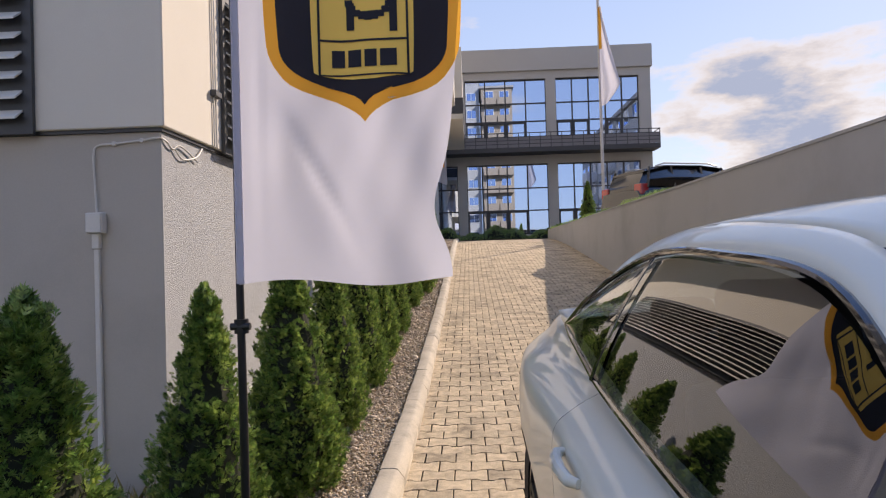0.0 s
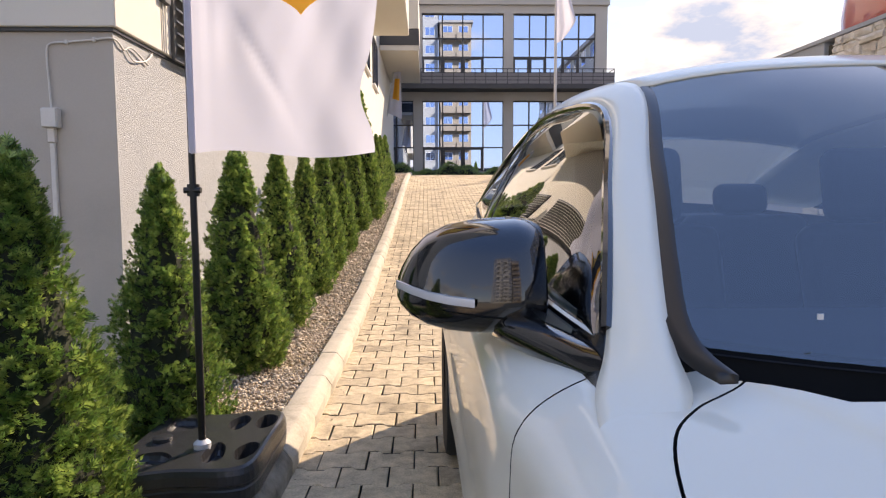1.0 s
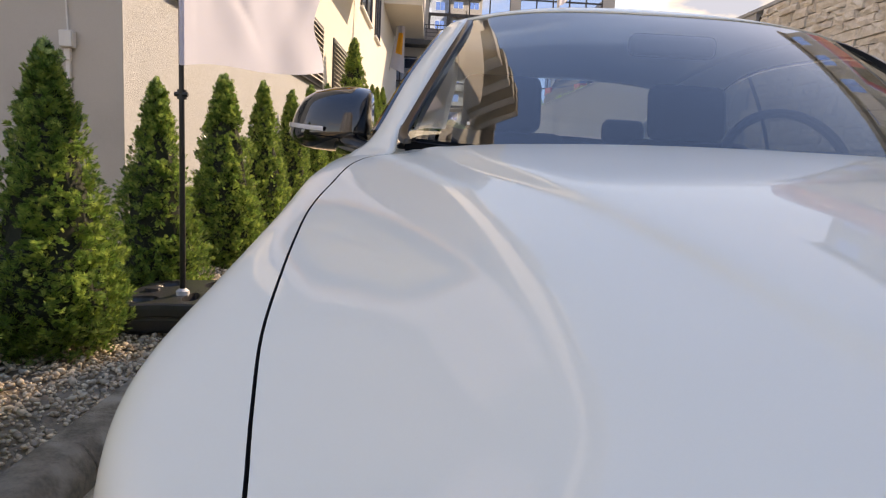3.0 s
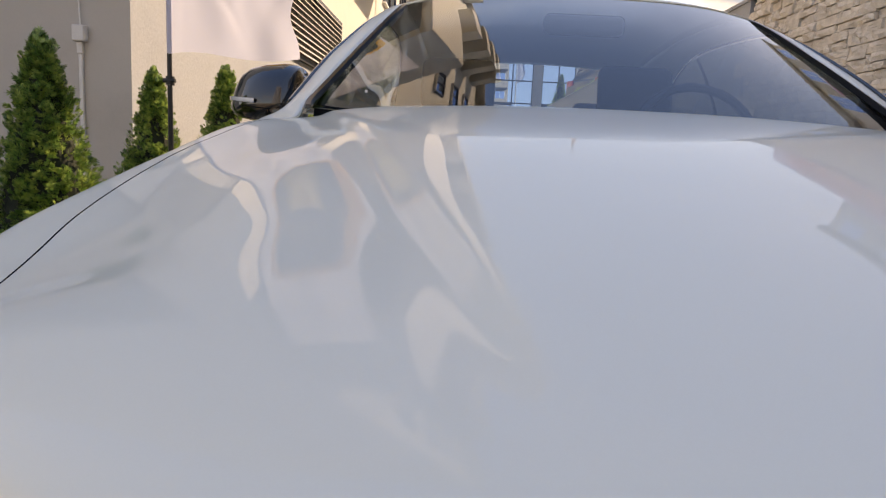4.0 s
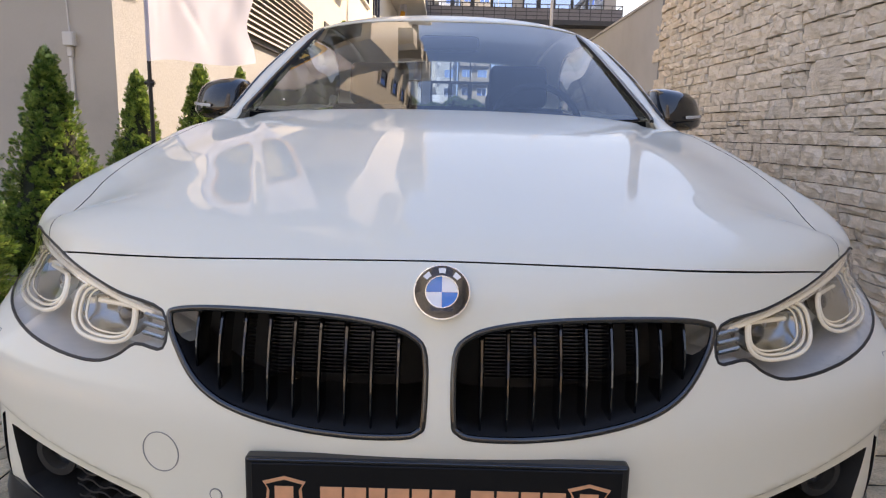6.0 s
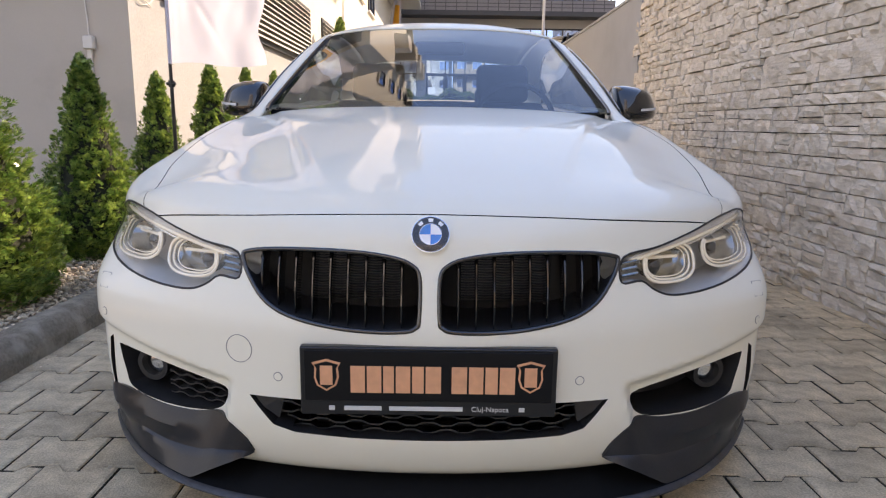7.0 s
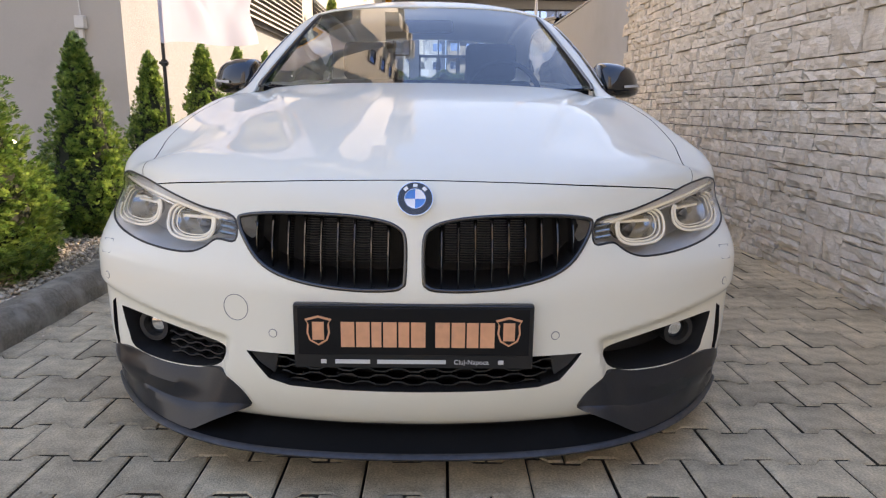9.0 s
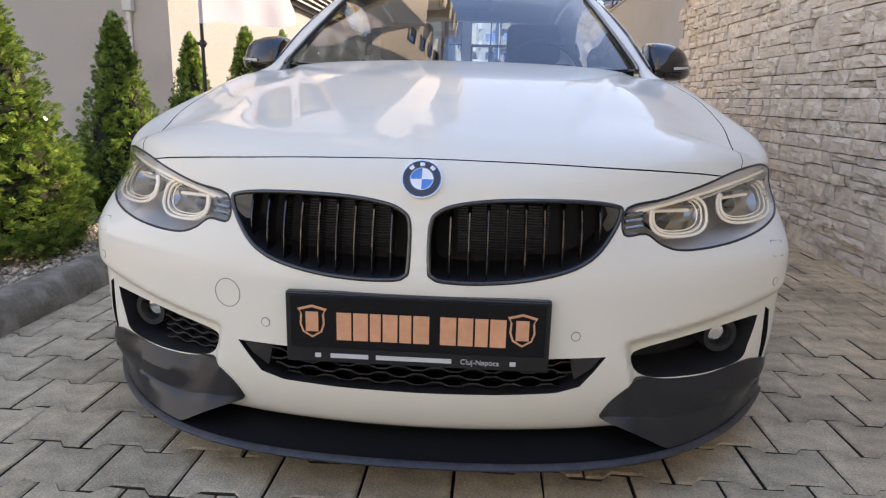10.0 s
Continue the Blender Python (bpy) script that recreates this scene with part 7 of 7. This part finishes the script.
def apartments(label, material, x0, x1, y, h, storeys, cols, balcony_cols):
    ob = thing("apartment_building", label, "building")
    part("wall", box(x0, x1, y - 10, y, -0.2, h), material, ob)
    part("roof", box(x0 - 0.3, x1 + 0.3, y - 10.3, y + 0.3, h + 0.005, h + 0.35), M_FACADE, ob)
    sh, cw = h / storeys, (x1 - x0) / cols
    frame_me = bpy.data.meshes.new("window")
    bm = box(-0.8, 0.8, 0.003, 0.06, 0.0, 1.4)
    bm.to_mesh(frame_me)
    bm.free()
    frame_me.materials.append(M_WHITE)
    pane_me = bpy.data.meshes.new("pane")
    bm = bmesh.new()
    add_box(bm, -0.72, -0.03, 0.062, 0.07, 0.08, 1.32)
    add_box(bm, 0.03, 0.72, 0.062, 0.07, 0.08, 1.32)
    bm.to_mesh(pane_me)
    bm.free()
    pane_me.materials.append(M_BGLASS)
    bal_me = bpy.data.meshes.new("balcony")
    bm = bmesh.new()
    w = cw * 0.46
    add_box(bm, -w, w, 0.004, 1.2, -0.15, 0.0)
    add_box(bm, -w, w, 1.14, 1.2, 0.002, 1.0)
    for s in (-1, 1):
        add_box(bm, s * w - 0.03, s * w + 0.03, 0.004, 1.138, 0.002, 1.0)
    bm.to_mesh(bal_me)
    bm.free()
    bal_me.materials.append(M_WHITE if material is M_PALEGREY else material)
    for k in range(storeys):
        for c in range(cols):
            x = x0 + cw * (c + 0.5)
            win = new("window", frame_me)
            win.parent = ob
            win.location = (x, y, k * sh + 1.0)
            pane = new("pane", pane_me)
            pane.parent = win
            if c in balcony_cols and k:
                b = new("balcony", bal_me)
                b.parent = ob
                b.location = (x, y, k * sh + 0.1)
    return ob


side_block = apartments("pale five-storey apartment house above the retaining wall", M_PALEGREY, -7.0, 21.3, 0, 12.6, 5, 9, (2, 5))
side_block.matrix_world = Matrix.Translation((13.8, 0, 1.95)) @ Matrix.Rotation(radians(90), 4, "Z")
apartments("tall beige apartment house with stacked balconies", M_BEIGE, 1.5, 6.6, -30, 29, 10, 2, (0, 1))
apartments("tall pale grey apartment house with white balconies", M_PALEGREY, -12, 1.2, -31, 32, 11, 5, (1, 3))

# ---- paving blocks ----
BX, BY, WAVE, GAP = 0.20, 0.165, 0.012, 0.0064


def paver_mesh(seed):
    r = random.Random(seed)
    hx, hy = BX / 2 - GAP / 2, BY / 2 - GAP / 2
    lower = [(-hx, -hy - WAVE), (-0.058, -hy - WAVE), (-0.036, -hy + WAVE), (0.036, -hy + WAVE), (0.058, -hy - WAVE), (hx, -hy - WAVE)]
    outline = lower + [(-x, -y) for x, y in lower]
    def ring(inset, z):
        out = []
        for x, y in outline:
            out.append((x - math.copysign(inset, x) * (1 if abs(x) > 0.06 else 0.3) + r.uniform(-0.0008, 0.0008), y - math.copysign(inset, y) + r.uniform(-0.0008, 0.0008), z + r.uniform(-0.0006, 0.0006)))
        return out
    V = ring(0, -0.05) + ring(0.0, -0.004) + ring(0.0045, 0.0)
    F = []
    for a in (0, 12):
        for k in range(12):
            F.append((a + k, a + (k + 1) % 12, a + 12 + (k + 1) % 12, a + 12 + k))
    # top face as three convex parts
    t = 24
    F += [(t, t + 1, t + 10, t + 11), (t + 1, t + 2, t + 9, t + 10), (t + 2, t + 3, t + 8, t + 9), (t + 3, t + 4, t + 7, t + 8), (t + 4, t + 5, t + 6, t + 7)]
    return V, F


SHAPES = [paver_mesh(s) for s in range(6)]
paving = tagged(new("paving"), "worn beige interlocking concrete block paving of the drive", "paving", kind="structure")
data = []
# soil clings to the flanks of the blocks
DIRTY = [1] * 12 + [0] * 17
for k, (V, F) in enumerate(SHAPES):
    me = bpy.data.meshes.new("paver")
    me.from_pydata(V, [], F)
    me.materials.append(M_PAVER)
    me.materials.append(M_JOINT)
    me.polygons.foreach_set("material_index", DIRTY)
    data.append(me)
rp = random.Random(12)
restV, restF = [], []
row0 = -12
for j in range(row0, 166):
    y = j * BY + 0.03
    slope = (ramp(y + 0.05) - ramp(y - 0.05)) / 0.1
    for i in range(-9, 12):
        x = i * BX + (0.10 if j % 2 else 0.0) - 0.02
        if x < KERB_X - 0.06 or x > WALL_X + 0.06:
            continue
        k = rp.randrange(6)
        dz, tx, ty, tw = rp.gauss(0, 0.0012), rp.gauss(0, 0.006), rp.gauss(0, 0.006), rp.gauss(0, 0.006)
        z = ramp(y) + dz
        m = Matrix.Translation((x + rp.gauss(0, 0.0008), y + rp.gauss(0, 0.0008), z)) @ Matrix.Rotation(math.atan(slope) + tx, 4, "X") @ Matrix.Rotation(ty, 4, "Y") @ Matrix.Rotation(tw + (math.pi if rp.random() < 0.5 else 0), 4, "Z")
        if -1.05 < y < 1.65:
            p = new("paver", data[k])
            p.parent = paving
            p.matrix_world = m
        else:
            b = len(restV)
            restV += [tuple(m @ Vector(v)) for v in SHAPES[k][0]]
            restF += [tuple(b + q for q in f) for f in SHAPES[k][1]]
far_pavers = from_lists("far_pavers", restV, restF, M_PAVER, paving)
far_pavers["kind"] = "stuff"
far_pavers.data.materials.append(M_JOINT)
far_pavers.data.polygons.foreach_set("material_index", DIRTY * (len(restF) // 29))

# small stones, leaves and litter on the paving by the kerb
V, F = [], []
for i in range(420):
    y = rp.uniform(-0.8, 9) if i % 3 else rp.uniform(-1, 3)
    x = KERB_X + 0.01 + abs(rp.gauss(0, 0.05)) if i % 4 else rp.uniform(-1.45, 1.9)
    s = rp.uniform(0.002, 0.006)
    k = len(V)
    z = ramp(y)
    V += [(x - s, y, z), (x, y - s * 0.8, z), (x + s, y, z), (x, y + s * 0.9, z), (x + s * 0.2, y, z + s * 0.9)]
    F += [(k, k + 1, k + 4), (k + 1, k + 2, k + 4), (k + 2, k + 3, k + 4), (k + 3, k, k + 4)]
tagged(from_lists("grit", V, F, M_PEBBLE), "grit and tiny pebbles scattered on the paving", "grit", kind="stuff")

# ---- split stone cladding ----
def stone(y0, y1, z0, z1, r):
    """One stone: rough front of eight fields, edges back to the wall."""
    nx = 7 if y1 - y0 > 0.24 else 5
    nz = 4 if z1 - z0 > 0.08 else 3
    proud = r.uniform(0.012, 0.040)
    tilt, lean = r.uniform(-0.008, 0.008), r.uniform(-0.006, 0.006)
    g = 0.0012
    V, F = [], []
    e0, e1 = r.uniform(-0.008, 0.008), r.uniform(-0.008, 0.008)
    for j in range(nz):
        v = j / (nz - 1)
        for i in range(nx):
            u = i / (nx - 1)
            edge = i in (0, nx - 1) or j in (0, nz - 1)
            y = y0 + g + (y1 - y0 - 2 * g) * u + (0 if 0 < i < nx - 1 else (e0 if i == 0 else e1) * (v - 0.5)) + (r.uniform(-0.012, 0.012) if 0 < i < nx - 1 else 0)
            z = z0 + g + (z1 - z0 - 2 * g) * v + (r.uniform(-0.006, 0.006) if 0 < j < nz - 1 else r.uniform(0, 0.003) * (1 if j == 0 else -1))
            d = proud + tilt * (u - 0.5) + lean * (v - 0.5) + r.uniform(-0.008, 0.008) - (r.uniform(0.002, 0.010) if edge else 0)
            V.append((WALL_X + 0.012 - d, y, z))
    for j in range(nz - 1):
        for i in range(nx - 1):
            a = j * nx + i
            F.append((a, a + nx, a + nx + 1, a + 1))
    loop = list(range(nx)) + [j * nx + nx - 1 for j in range(1, nz)] + [(nz - 1) * nx + i for i in range(nx - 2, -1, -1)] + [j * nx for j in range(nz - 2, 0, -1)]
    b = len(V)
    for k in loop:
        V.append((WALL_X + 0.034, V[k][1], V[k][2]))
    n = len(loop)
    for k in range(n):
        F.append((loop[k], loop[(k + 1) % n], b + (k + 1) % n, b + k))
    return V, F


r = random.Random(77)
restV, restF, made = [], [], 0


def lay(y0, y1, z0, z1):
    global made
    V, F = stone(y0, y1, z0, z1, r)
    mid = (y0 + y1) / 2
    if 0.9 < mid < 2.9 and made < 300:
        c = Vector((WALL_X, mid, (z0 + z1) / 2))
        me = bpy.data.meshes.new("stone")
        me.from_pydata([tuple(Vector(v) - c) for v in V], [], F)
        me.materials.append(M_STONE)
        ob = new("stone", me)
        ob.parent = wall_stone
        ob.location = c
        made += 1
    else:
        b = len(restV)
        restV.extend(V)
        restF.extend(tuple(b + q for q in f) for f in F)


z = -0.02
top = WALL_TOP - 0.004
while z < top - 0.02:
    h = min(r.choice((0.085, 0.12, 0.15, 0.17, 0.19)), top - z)
    if top - z - h < 0.07:
        h = top - z
    y = -4.9 + r.uniform(0, 0.2)
    end = 5.70 + r.choice((-0.12, -0.04, 0.0, 0.05, 0.16))
    while y < end - 0.05:
        w = r.uniform(0.16, 0.46)
        w = min(w, end - y) if end - y - w > 0.12 else end - y
        layers = 1 if h < 0.10 or r.random() < 0.18 else 2 if h < 0.14 or r.random() < 0.55 else 3
        cuts_z = [z] + [z + h * (q / layers + r.uniform(-0.10, 0.10)) for q in range(1, layers)] + [z + h]
        for a, b in zip(cuts_z, cuts_z[1:]):
            t = y
            while t < y + w - 0.001:
                t2 = t + r.uniform(0.09, 0.30) if layers > 1 else t + r.uniform(0.12, 0.24)
                if y + w - t2 < 0.07:
                    t2 = y + w
                lay(t, t2, a, b)
                t = t2
        y += w
    z += h
more_stone = from_lists("more_stone", restV, restF, M_STONE, wall_stone)
more_stone["kind"] = "stuff"
